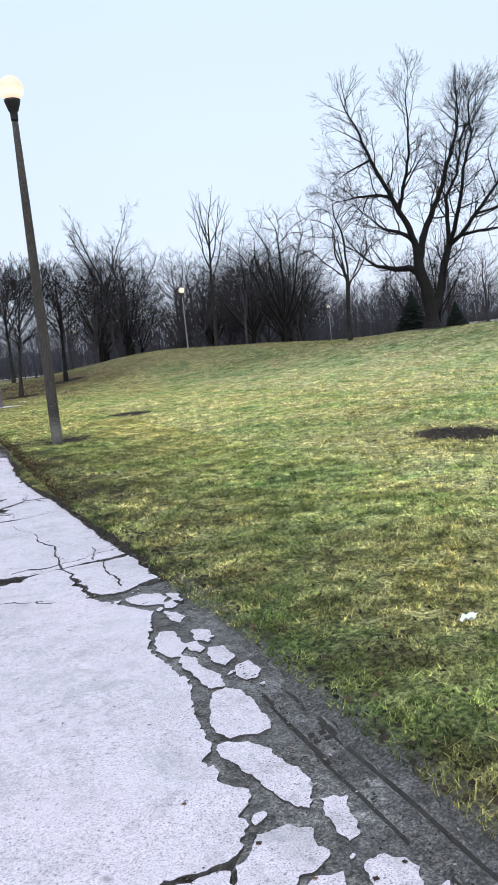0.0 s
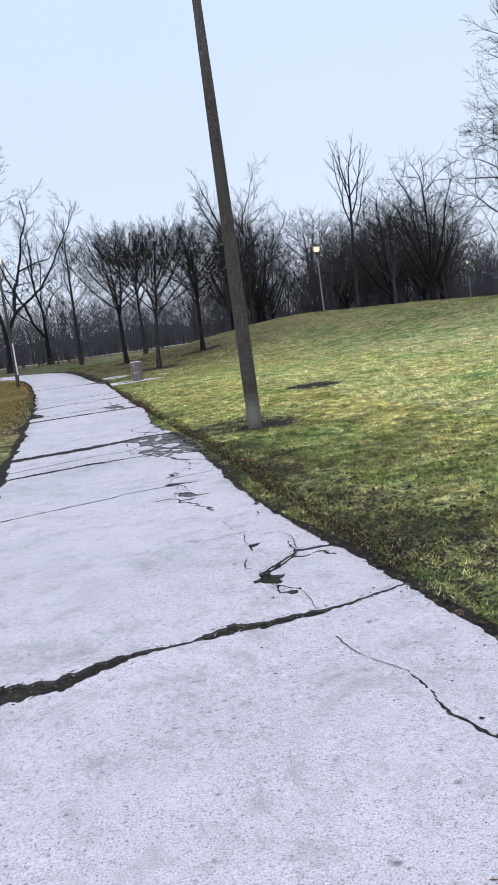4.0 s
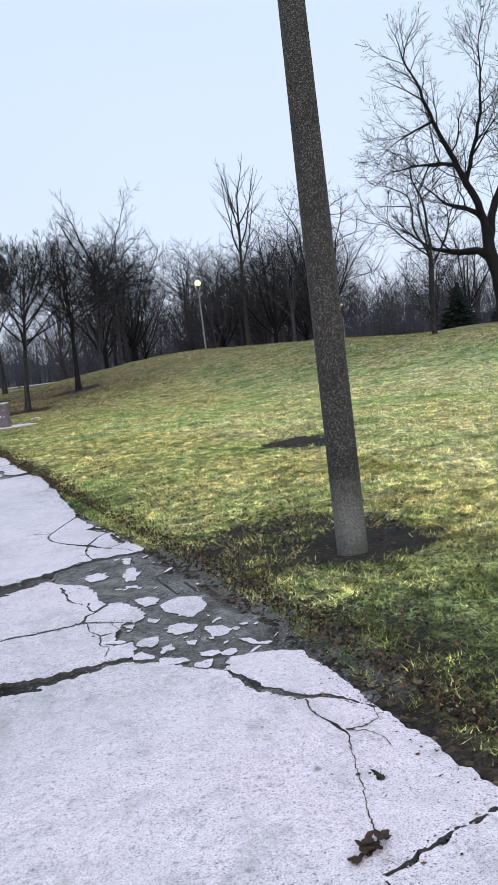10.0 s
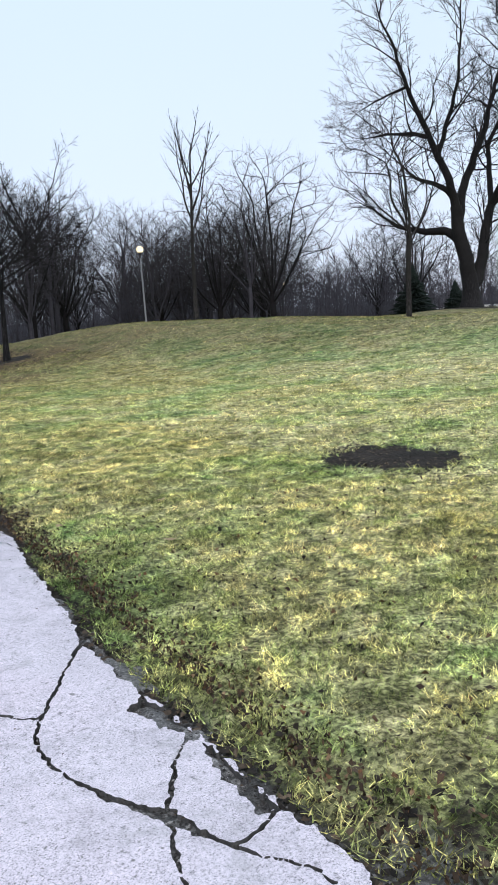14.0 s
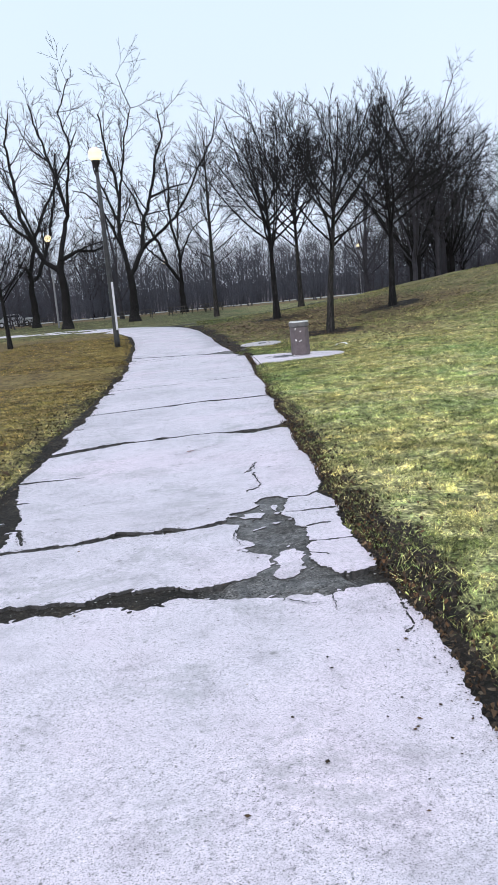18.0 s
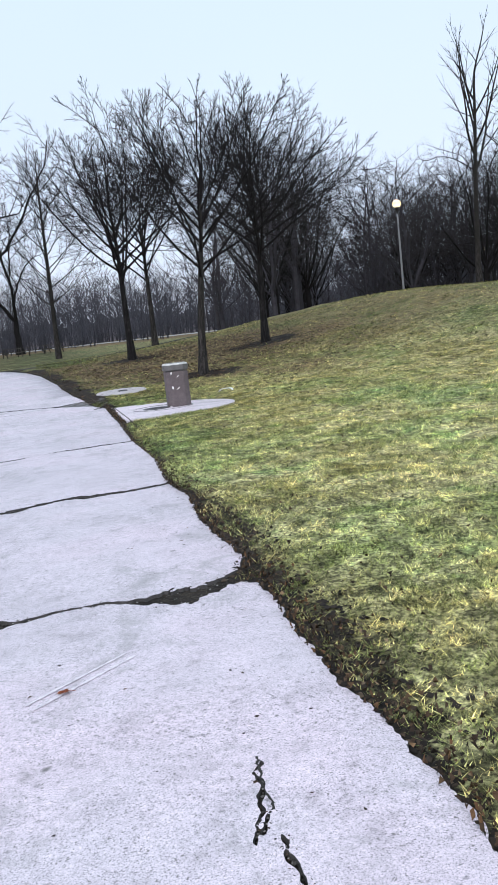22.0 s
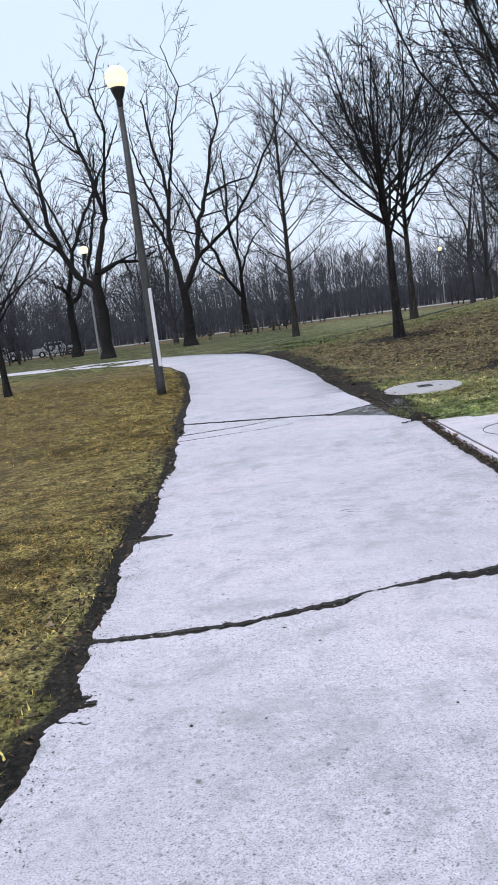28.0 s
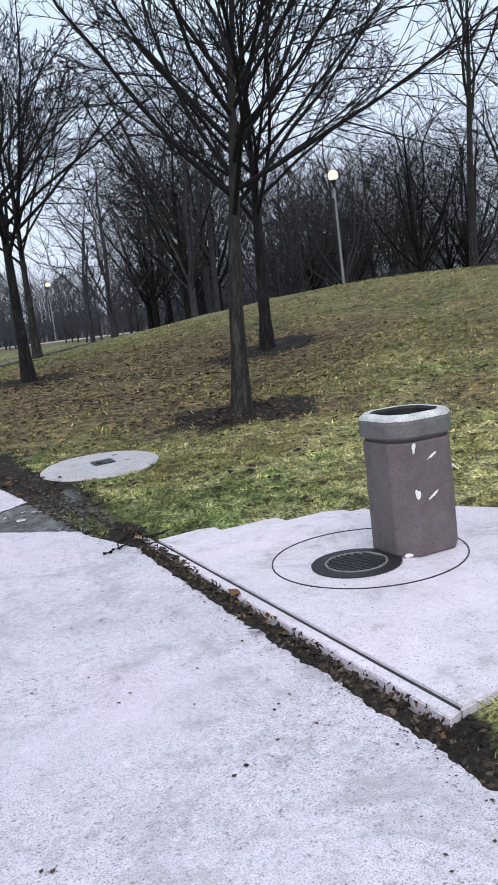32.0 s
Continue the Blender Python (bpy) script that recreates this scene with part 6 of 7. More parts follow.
# the wood behind the mound
WOOD = "wood behind the mound"
W1 = crown_tree(51, 12.0, 4.2, 3.0, 0.19, 5, 2.4, 0.55, 620, M_bark, step=0.38, twig=0.8, twigs=2, least=0.0115, wood=0.06, crook=0.16, keep_on=0.7, lift=0.14)
plant(W1, 21.4, 54.3, 7.5, 0, "bare woodland tree with a pale trunk on the mound", WOOD)
W2 = crown_tree(52, 12.0, 5.0, 3.1, 0.22, 10, 2.0, 0.6, 900, M_bark, step=0.38, twig=0.8, twigs=2, least=0.0115, wood=0.06, tilt=(10, 58), limb_length=0.6, keep_on=1.1, crook=0.08, limb_crook=0.04)
plant(W2, 29.85, 66.0, 14.2, 0, "broad bare tree with fanned limbs behind the mound", WOOD)
W3 = crown_tree(53, 12.0, 3.6, 4.0, 0.18, 4, 3.0, 0.6, 520, M_bark2, step=0.38, twig=0.8, twigs=2, least=0.0115, wood=0.06, crook=0.18, keep_on=0.7, lift=0.16)
plant(W3, 15.5, 72, 10.5, 80, "bare dark woodland tree behind the mound", WOOD)
W4 = crown_tree(55, 12.0, 4.8, 2.0, 0.20, 6, 1.8, 0.5, 760, M_bark, step=0.38, twig=0.8, twigs=2, least=0.0115, wood=0.06, tilt=(14, 62), crook=0.14, keep_on=0.8)
plant(W4, 13.5, 70, 10.0, 30, "bare dark woodland tree behind the mound", WOOD)
R = random.Random(77)
KINDS = [W1, W2, W3, W4, W2, W4]
# the wood takes the haze-tinted bark and twigs
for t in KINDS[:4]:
    t.children[1].data.materials[0] = M_twig_far_haze
    t.children[0].data.materials[0] = M_bark_far_haze
for child, mat in zip(W2.children, (M_bark, M_twig)):
    child.material_slots[0].link = "OBJECT"   # the foremost of them keeps the dark bark, without the haze tint
    child.material_slots[0].material = mat
for k in range(36):
    y = 73 + 26 * R.random() ** 1.2
    x = R.uniform(12 + 0.10 * (y - 66), 26 + 0.55 * (y - 60)) if k % 4 else R.uniform(34, 66)
    again(R.choice(KINDS), x, y, R.uniform(10.0, 13.0) + 0.05 * (y - 66), R.uniform(0, 360), "bare dark woodland tree behind the mound", WOOD)
for x, y, h in ((14.5, 73, 11.5), (18.0, 77, 12.0), (11.8, 76, 10.5), (24.5, 75, 11.0), (33.5, 71, 9.5), (35.5, 74, 9.5), (17.0, 84, 12.5)):
    again(W2 if h > 11 else W4, x, y, h, x * 40, "broad bare woodland tree behind the mound", WOOD)
for k in range(16):
    x = R.uniform(-60, 10)
    y = R.uniform(100, 116) if k % 2 else R.uniform(128, 145)
    again(R.choice(KINDS), x, y, R.uniform(10, 15), R.uniform(0, 360), "bare tree in the distance across the park", "far trees")


def far_wood(name, count, place, low, high, seed, twigs=70, mat=None):
    """Woodland too far off to tell tree from tree: stems and upswept twigs in one mesh."""
    Q = np.random.default_rng(seed)
    x, y = place(Q, count)
    h = Q.uniform(low, high, count)
    g = land(x, y)
    bx, by, bz, tx, ty, tz, r = [x], [y], [g - 0.1], [x + Q.normal(0, 0.6, count)], [y], [g + h * 0.9], [0.05 + 0.007 * h]
    for k in range(twigs):
        f = Q.uniform(0.04, 0.85, count)
        a = Q.uniform(0, 6.283, count)
        out = h * 0.36 * Q.uniform(0.1, 1.0, count) * np.sin(np.pi * np.clip(f + 0.12, 0, 1)) ** 0.6
        inner = out * Q.uniform(0.0, 0.7, count)
        sx, sy, sz = x + inner * np.cos(a), y + inner * np.sin(a), g + h * f
        length = h * Q.uniform(0.08, 0.26, count)
        bx.append(sx), by.append(sy), bz.append(sz)
        tx.append(sx + length * 0.75 * np.cos(a + Q.normal(0, 0.6, count)))
        ty.append(sy + length * 0.75 * np.sin(a))
        tz.append(sz + length * Q.uniform(0.3, 1.1, count))
        r.append(0.03 + 0.04 * Q.random(count))
    bx, by, bz, tx, ty, tz, r = [np.concatenate(q) for q in (bx, by, bz, tx, ty, tz, r)]
    n = len(bx)
    v = np.empty((n, 4, 3), np.float32)
    for k in range(3):
        a = 2.094 * k
        v[:, k] = np.stack([bx + r * math.cos(a), by + r * math.sin(a), bz], 1)
    v[:, 3] = np.stack([tx, ty, tz], 1)
    f = (np.arange(n)[:, None] * 4 + np.array([0, 1, 3, 1, 2, 3, 2, 0, 3])).ravel()
    me = mesh_of(name, v.reshape(-1, 3), f, np.arange(n * 3) * 3)
    me.materials.append(mat or M_twig_far_haze)
    return tagged(new(name, me), "dark belt of bare winter woodland in the distance", "woodland", kind="stuff")


def belt_a(Q, n):
    y = Q.uniform(80, 112, n)
    return Q.uniform(14, 95, n) + 0.12 * (y - 80), y


def belt_b(Q, n):
    return Q.uniform(-150, 120, n), Q.uniform(132, 190, n)


def belt_d(Q, n):
    return Q.uniform(-75, 14, n), Q.uniform(108, 128, n)


def belt_e(Q, n):
    return Q.uniform(-70, -15, n), Q.uniform(94, 116, n)


def belt_c(Q, n):
    return Q.uniform(60, 120, n), Q.uniform(-30, 110, n)


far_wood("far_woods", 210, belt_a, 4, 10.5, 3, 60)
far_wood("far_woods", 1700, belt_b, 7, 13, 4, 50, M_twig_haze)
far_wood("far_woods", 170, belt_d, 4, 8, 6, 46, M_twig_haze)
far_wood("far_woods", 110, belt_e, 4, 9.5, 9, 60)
far_wood("far_woods", 160, belt_c, 7, 12, 5, 60)


def fir(seed, height, spread_at_foot):
    """A dark conifer: a stem hung with drooping sprays."""
    Q = random.Random(seed)
    t = new("fir_tree")
    V, F = [], []
    tube(V, F, [Vector((0, 0, -0.1)), Vector((0, 0, height * 0.5)), Vector((0, 0, height))], [0.16, 0.1, 0.02], 6, True)
    part("trunk", list_mesh("trunk", (V, F)), M_bark, t)
    V, F = [], []
    for k in range(1500):
        f = Q.random() ** 1.35
        z = height * (0.06 + 0.93 * f)
        reach = spread_at_foot * (1 - f) * Q.uniform(0.6, 1.05) + 0.1
        a = Q.uniform(0, 6.283)
        s = Q.uniform(0.2, 0.8) * reach
        p = Vector((s * math.cos(a), s * math.sin(a), z - 0.12 * s))
        d = Vector((reach * 0.45 * math.cos(a + Q.gauss(0, 0.5)), reach * 0.45 * math.sin(a + Q.gauss(0, 0.5)), Q.uniform(-0.45, 0.12)))
        tube(V, F, [p, p + d * 0.45, p + d], [0.13, 0.11, 0.0], 3, True)
    part("crown", list_mesh("crown", (V, F)), M_fir, t)
    return t


fir_a = fir(3, 7.0, 3.4)
fir_a.matrix_basis = pose(44.5, 68, level(44.5, 68)) @ Matrix.Scale(0.72, 4)
tagged(fir_a, "dark broad fir tree behind the great tree", "fir tree", "firs")
copy_thing(fir_a, pose(51, 70, level(51, 70), 0, 0, 30) @ Matrix.Scale(0.75, 4))

# ---- the far rim of the park: a ridge of woodland added behind everything, haze put into its grey ----
ridge = np.array([(-420, 60), (-300, 150), (-120, 205), (0, 222), (110, 205), (190, 150), (240, 40), (250, -120)], float)
s_ = np.concatenate(([0], np.cumsum(np.hypot(*np.diff(ridge, axis=0).T))))
t_ = np.arange(0, s_[-1], 0.7)
rx_, ry_ = np.interp(t_, s_, ridge[:, 0]), np.interp(t_, s_, ridge[:, 1])
top_ = 5.6 + 1.2 * wobble(t_, t_ * 0, 0.05, 1) + 0.9 * wobble(t_, t_ * 0, 0.21, 2) + 0.6 * wobble(t_, t_ * 0, 0.9, 3) + 0.4 * np.random.default_rng(8).normal(0, 1, len(t_))
rows_ = []
for out, f in ((0.0, -0.2), (0.6, 0.35), (1.6, 0.75), (3.0, 1.0), (6.0, 0.9), (9.0, -0.2)):
    k_ = 1 + out / 210
    rows_.append((rx_ * k_, ry_ * k_, land(rx_ * k_, ry_ * k_) + top_ * f))
X_, Y_, Z_ = [np.array([r[q] for r in rows_]) for q in range(3)]
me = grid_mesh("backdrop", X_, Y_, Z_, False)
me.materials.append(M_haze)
tagged(new("backdrop", me), "grey rim of distant woodland round the park, haze painted into its colour", "woodland", kind="structure")

# ---- lamps ----
def lathe(profile, sides=20):
    """A turned shape about z from (radius, height) pairs."""
    bm = bmesh.new()
    rings = []
    for r, z in profile:
        rings.append([bm.verts.new((r * math.cos(2 * math.pi * k / sides), r * math.sin(2 * math.pi * k / sides), z)) for k in range(sides)])
    for a, b in zip(rings, rings[1:]):
        for k in range(sides):
            f = bm.faces.new((a[k], a[(k + 1) % sides], b[(k + 1) % sides], b[k]))
            f.smooth = True
    bm.faces.new(rings[0][::-1])
    bm.faces.new(rings[-1])
    return bm


def ball(r, z, u=24, v=14):
    bm = bmesh.new()
    bmesh.ops.create_uvsphere(bm, u_segments=u, v_segments=v, radius=r)
    bmesh.ops.translate(bm, verts=bm.verts, vec=(0, 0, z))
    for f in bm.faces:
        f.smooth = True
    return bm


def box(sx, sy, sz, at=(0, 0, 0), bevel=0.0, segments=2):
    bm = bmesh.new()
    bmesh.ops.create_cube(bm, size=1.0, matrix=Matrix.Translation(at) @ Matrix.Diagonal((sx, sy, sz, 1)))
    if bevel:
        bmesh.ops.bevel(bm, geom=bm.edges[:], offset=bevel, segments=segments, affect="EDGES", profile=0.7)
    return bm


def globe_lamp(height, radius, pole_mat, globe_mat, globe=0.24, label="", conduit=False):
    lamp = new("park_lamp")
    part("pole", lathe([(radius * 1.0, -0.1), (radius, 0.3), (radius * 0.93, height * 0.35), (radius * 0.75, height * 0.7), (radius * 0.55, height - 0.36)]), pole_mat, lamp)
    col = part("collar", lathe([(radius * 0.62, height - 0.40), (radius * 0.66, height - 0.36), (radius * 0.66, height - 0.24), (radius * 0.9, height - 0.20),
                                (globe * 0.62, height - 0.04), (globe * 0.66, height + 0.0), (globe * 0.5, height + 0.01)]), M_black, lamp, "black flared metal collar")
    part("globe", ball(globe, height + globe * 0.86), globe_mat, lamp, "lit warm white globe")
    if conduit:
        part("conduit", box(0.075, 0.035, 1.75, (0.075, -0.115, 1.55), 0.008), M_conduit, lamp, "pale conduit cover")
    return tagged(lamp, label, "lamp post", "lamp posts")


lamp_near = globe_lamp(6.68, 0.108, M_pole, M_globe_warm, 0.24, "tall aggregate lamp post with a lit globe on the lawn")
lamp_near.matrix_basis = pose(2.16, 16.38, level(2.13, 16.40) + 0.01, 0, 0, 0)
lamp_bend = globe_lamp(6.75, 0.105, M_steel, M_globe, 0.25, "dark lamp post with a lit globe beside the path", True)
lamp_bend.matrix_basis = pose(-2.9, 51.3, level(-2.9, 51.3) - 0.02, 0, 0, 0)
far_lamp = globe_lamp(6.2, 0.07, M_pale, M_globe_far, 0.25, "pale lamp post with a lit globe beside the wood")
far_lamp.matrix_basis = pose(22.4, 71.8, level(22.4, 71.8), 0, 0, 0)
for x, y, z, s in ((44, 98, 5.2, 0.9), (52, 100, 5.4, 0.9), (22.5, 132.5, 6.3, 1.0), (-3.75, 125.6, 6.0, 1.0), (-11.0, 85.7, 6.7, 1.0), (47, 56.5, 6.2, 1.0)):
    c = copy_thing(far_lamp, pose(x, y, level(x, y), 0, 0, 0) @ Matrix.Scale(z / 6.2, 4))
    tagged(c, "distant park lamp with a lit globe among bare trees")

# ---- litter bin on its pad ----
PAD_Z = level(2.0, 42.2) + 0.012


def flat_slab(outline, top, thick, bevel=0.012):
    bm = bmesh.new()
    low = [bm.verts.new((x, y, top - thick)) for x, y in outline]
    high = [bm.verts.new((x, y, top)) for x, y in outline]
    n = len(outline)
    bm.faces.new(low[::-1])
    f = bm.faces.new(high)
    for k in range(n):
        bm.faces.new((low[k], low[(k + 1) % n], high[(k + 1) % n], high[k]))
    bmesh.ops.bevel(bm, geom=[e for e in f.edges], offset=bevel, segments=2, affect="EDGES")
    return bm


def smooth_outline(pts, rounds=3, keep=()):
    """Chaikin's rounding of a closed outline; corners listed in keep stay sharp."""
    keep = {tuple(p) for p in keep}
    for _ in range(rounds):
        out = []
        for k, p in enumerate(pts):
            a, b = pts[k - 1], pts[(k + 1) % len(pts)]
            if tuple(p) in keep:
                out.append(p)
            else:
                out += [(0.75 * p[0] + 0.25 * a[0], 0.75 * p[1] + 0.25 * a[1]), (0.75 * p[0] + 0.25 * b[0], 0.75 * p[1] + 0.25 * b[1])]
        pts = out
    return pts


c1, c2, c3, c4 = (1.60, 44.05), (1.585, 40.42), (1.657, 40.44), (1.672, 44.02)
pad = tagged(new("concrete_pad"), "pale rounded concrete pad with a ring groove beside the path", "concrete pad", kind="structure")
part("kerb_strip", flat_slab([c2, c3, c4, c1], PAD_Z, 0.12, 0.006), M_pad, pad)
part("joint", flat_slab([(1.652, 40.46), (1.679, 40.46), (1.694, 43.98), (1.667, 43.98)], PAD_Z - 0.006, 0.08, 0.002), M_damp, pad, "dark filler strip in the joint")
body = [(1.688, 44.0), (1.673, 40.445), (2.5, 40.55), (3.38, 40.72), (3.95, 41.45), (4.0, 42.25), (3.68, 42.9), (3.15, 43.45), (2.45, 43.75)]
part("slab", flat_slab(smooth_outline(body, 3, (body[0], body[1])), PAD_Z + 0.001, 0.12), M_pad, pad)


def ring(r0, r1, z0, z1, sides=48):
    return lathe_open([(r0, z0), (r0, z1), (r1, z1), (r1, z0)], sides)


def lathe_open(profile, sides=48):
    bm = bmesh.new()
    rings = [[bm.verts.new((r * math.cos(2 * math.pi * k / sides), r * math.sin(2 * math.pi * k / sides), z)) for k in range(sides)] for r, z in profile]
    for a, b in zip(rings, rings[1:] + rings[:1]):
        for k in range(sides):
            bm.faces.new((a[k], a[(k + 1) % sides], b[(k + 1) % sides], b[k]))
    return bm


groove = part("groove", ring(0.619, 0.627, -0.01, 0.002), M_iron, pad, "dark ring groove")
groove.matrix_basis = pose(2.56, 42.31, PAD_Z + 0.004)

drain = tagged(new("drain_cover"), "round cast-iron grating set in the concrete pad", "drain cover")
drain.matrix_basis = pose(2.41, 42.23, PAD_Z + 0.006, 0, 0, -80)
part("rim", ring(0.20, 0.283, -0.02, 0.004), M_iron, drain)
part("inner_ring", ring(0.186, 0.197, -0.02, 0.009), M_pale, drain, "bright worn ring")
# black disc put in for the unlit depth below the bars
part("bed", lathe([(0.205, -0.09), (0.205, -0.07)], 32), M_black, drain)
for k in range(9):
    off = -0.156 + k * 0.039
    part("bar", box(2 * math.sqrt(0.184 ** 2 - off ** 2), 0.015, 0.014, (0, off, 0.002), 0.003, 1), M_iron, drain)

bin_thing = tagged(new("litter_bin"), "squat grey-brown concrete litter bin with cut corners and white scuffs", "litter bin")
bin_thing.matrix_basis = pose(2.89, 42.25, PAD_Z + 0.004, 0, 0, -2)


def chamfered(levels, cut, soft=0.016):
    """A square shape with cut corners from (half its width, height) levels, its upright edges rounded."""
    bm = bmesh.new()
    rings = []
    for h, z in levels:
        c = cut * h / 0.24
        corners = [Vector(p + (z,)) for p in ((h, -h + c), (h, h - c), (h - c, h), (c - h, h), (-h, h - c), (-h, c - h), (c - h, -h), (h - c, -h))]
        loop = []
        for k, q in enumerate(corners):
            p, r = corners[k - 1], corners[(k + 1) % 8]
            a, b = q + (p - q).normalized() * soft, q + (r - q).normalized() * soft
            loop += [a, (a + b + q * 2) / 4, b]
        rings.append([bm.verts.new(v) for v in loop])
    for a, b in zip(rings, rings[1:]):
        for k in range(len(a)):
            bm.faces.new((a[k], a[(k + 1) % len(a)], b[(k + 1) % len(a)], b[k]))
    return bm, rings


bm, rings = chamfered([(0.234, 0.0), (0.240, 0.015), (0.240, 0.705), (0.236, 0.718), (0.215, 0.722)], 0.105)
bm.faces.new(rings[0][::-1])
bm.faces.new(rings[-1])
part("body", bm, M_bin, bin_thing)
bm, rings = chamfered([(0.216, 0.722), (0.220, 0.742), (0.248, 0.745), (0.256, 0.757), (0.257, 0.835), (0.253, 0.855)], 0.105, 0.022)
bm.faces.new(rings[0][::-1])
lid = part("lid", bm, M_lid, bin_thing, "rounded concrete rim with an open top")
bm, rings = chamfered([(0.253, 0.855), (0.247, 0.872), (0.232, 0.885), (0.21, 0.892), (0.19, 0.889)], 0.105, 0.022)
part("rim", bm, M_rim, lid, "pale worn upper rim")
# a shallow cup whose black colour stands in for the bin's shaded inside
bm, rings = chamfered([(0.19, 0.889), (0.176, 0.874), (0.168, 0.80), (0.166, 0.76)], 0.105, 0.022)
bm.faces.new(rings[-1])
part("throat", bm, M_black, lid, "shallow opening, black for the shade inside")



def scuff(w, h, seed):
    """A flake of bare pale concrete with a ragged outline."""
    Q = random.Random(seed)
    bm = bmesh.new()
    n = 14
    loop = []
    for k in range(n):
        a = 2 * math.pi * k / n
        r = Q.uniform(0.55, 1.0)
        loop.append(bm.verts.new((0.5 * w * r * math.cos(a), 0, 0.5 * h * r * math.sin(a))))
    f = bm.faces.new(loop)
    e = bmesh.ops.extrude_face_region(bm, geom=[f])
    bmesh.ops.translate(bm, verts=[v for v in e["geom"] if isinstance(v, bmesh.types.BMVert)], vec=(0, -0.003, 0))
    return bm


def on_face(ob, azimuth, side, z, tilt):
    """Lays a flake on the bin's face that looks along the azimuth."""
    out = 0.2415 if azimuth % 90 == 0 else 0.2665
    ob.matrix_basis = pose(0, 0, 0, 0, 0, azimuth + 90) @ pose(side, -out, z, 0, tilt, 0)


for az, side, z, w, h, tilt, s in ((-90, -0.122, 0.685, 0.032, 0.085, 10, 1), (-90, -0.118, 0.395, 0.045, 0.085, -12, 2), (-90, 0.01, 0.62, 0.10, 0.018, -28, 3), (-90, 0.005, 0.378, 0.12, 0.022, -32, 4),
                              (-135, 0.0, 0.012, 0.07, 0.03, 0, 5)):
    on_face(part("scuff", scuff(w, h, s), M_chip, bin_thing, "pale chipped scuff"), az, side, z, tilt)

board = tagged(new("scrap_board"), "bent white scrap of board lying on the grass", "litter")
bm = bmesh.new()
prof = [(-0.21, 0.0), (-0.17, 0.06), (-0.05, 0.075), (0.10, 0.08), (0.16, 0.07), (0.21, 0.02)]
for p, q in zip(prof, prof[1:]):
    for dy in (0,):
        vs = [bm.verts.new(v) for v in ((p[0], -0.09, p[1]), (q[0], -0.09, q[1]), (q[0], 0.09, q[1]), (p[0], 0.09, p[1]))]
        bm.faces.new(vs)
bmesh.ops.remove_doubles(bm, verts=bm.verts, dist=0.0005)
bmesh.ops.solidify(bm, geom=bm.faces[:], thickness=0.012)
part("sheet", bm, M_paper, board)
board.matrix_basis = pose(4.23, 43.61, level(4.23, 43.61) + 0.02, 0, 0, -30) @ Matrix.Scale(0.8, 4)

vault = tagged(new("vault_cover"), "round concrete vault cover with a small dark iron hatch", "manhole cover")
vault.matrix_basis = pose(2.15, 46.85, level(2.15, 46.85) - 0.02, math.degrees(math.atan((level(2.15, 47.4) - level(2.15, 46.3)) / 1.1)), -math.degrees(math.atan((level(2.7, 46.85) - level(1.6, 46.85)) / 1.1)), 0)
part("slab", lathe([(0.66, -0.1), (0.66, 0.042), (0.64, 0.055)], 40), M_vault, vault)
hatch = part("hatch", box(0.24, 0.22, 0.02, (0.05, 0.05, 0.056), 0.006), M_iron, vault, "dark iron hatch")
part("ring_pull", lathe_open([(0.03, 0.066), (0.03, 0.075), (0.04, 0.075), (0.04, 0.066)], 16), M_steel, hatch)

# ---- picnic tables on the far lawn ----
def picnic_table():
    t = new("picnic_table")
    for k in range(5):
        part("top_board", box(1.8, 0.135, 0.04, (0, -0.29 + k * 0.145, 0.74), 0.006, 1), M_wood, t)
    for s in (-1, 1):
        for k in (0, 1):
            part("seat_board", box(1.8, 0.135, 0.04, (0, s * (0.66 + k * 0.145), 0.44), 0.006, 1), M_wood, t)
        for e in (-0.65, 0.65):
            leg = part("leg", box(0.05, 0.09, 0.95, (0, 0, 0), 0.006, 1), M_wood, t)
            leg.matrix_basis = pose(e, s * 0.40, 0.37, s * 28, 0, 0)
    for e in (-0.62, 0.62):
        part("seat_bearer", box(0.05, 1.6, 0.09, (e, 0, 0.38), 0.006, 1), M_wood, t)
    return tagged(t, "dark weathered timber picnic table on the far lawn", "picnic table", "picnic tables")


table = picnic_table()
table.matrix_basis = pose(-4.9, 95, level(-4.9, 95), 0, 0, 12)
for x, y, r in ((-6.4, 96.5, -8), (-1.9, 96, 20), (0.1, 97, 4), (1.5, 99, 30), (-15.4, 104, 10), (-17.3, 105, 65)):
    copy_thing(table, pose(x, y, level(x, y), 0, 0, r))


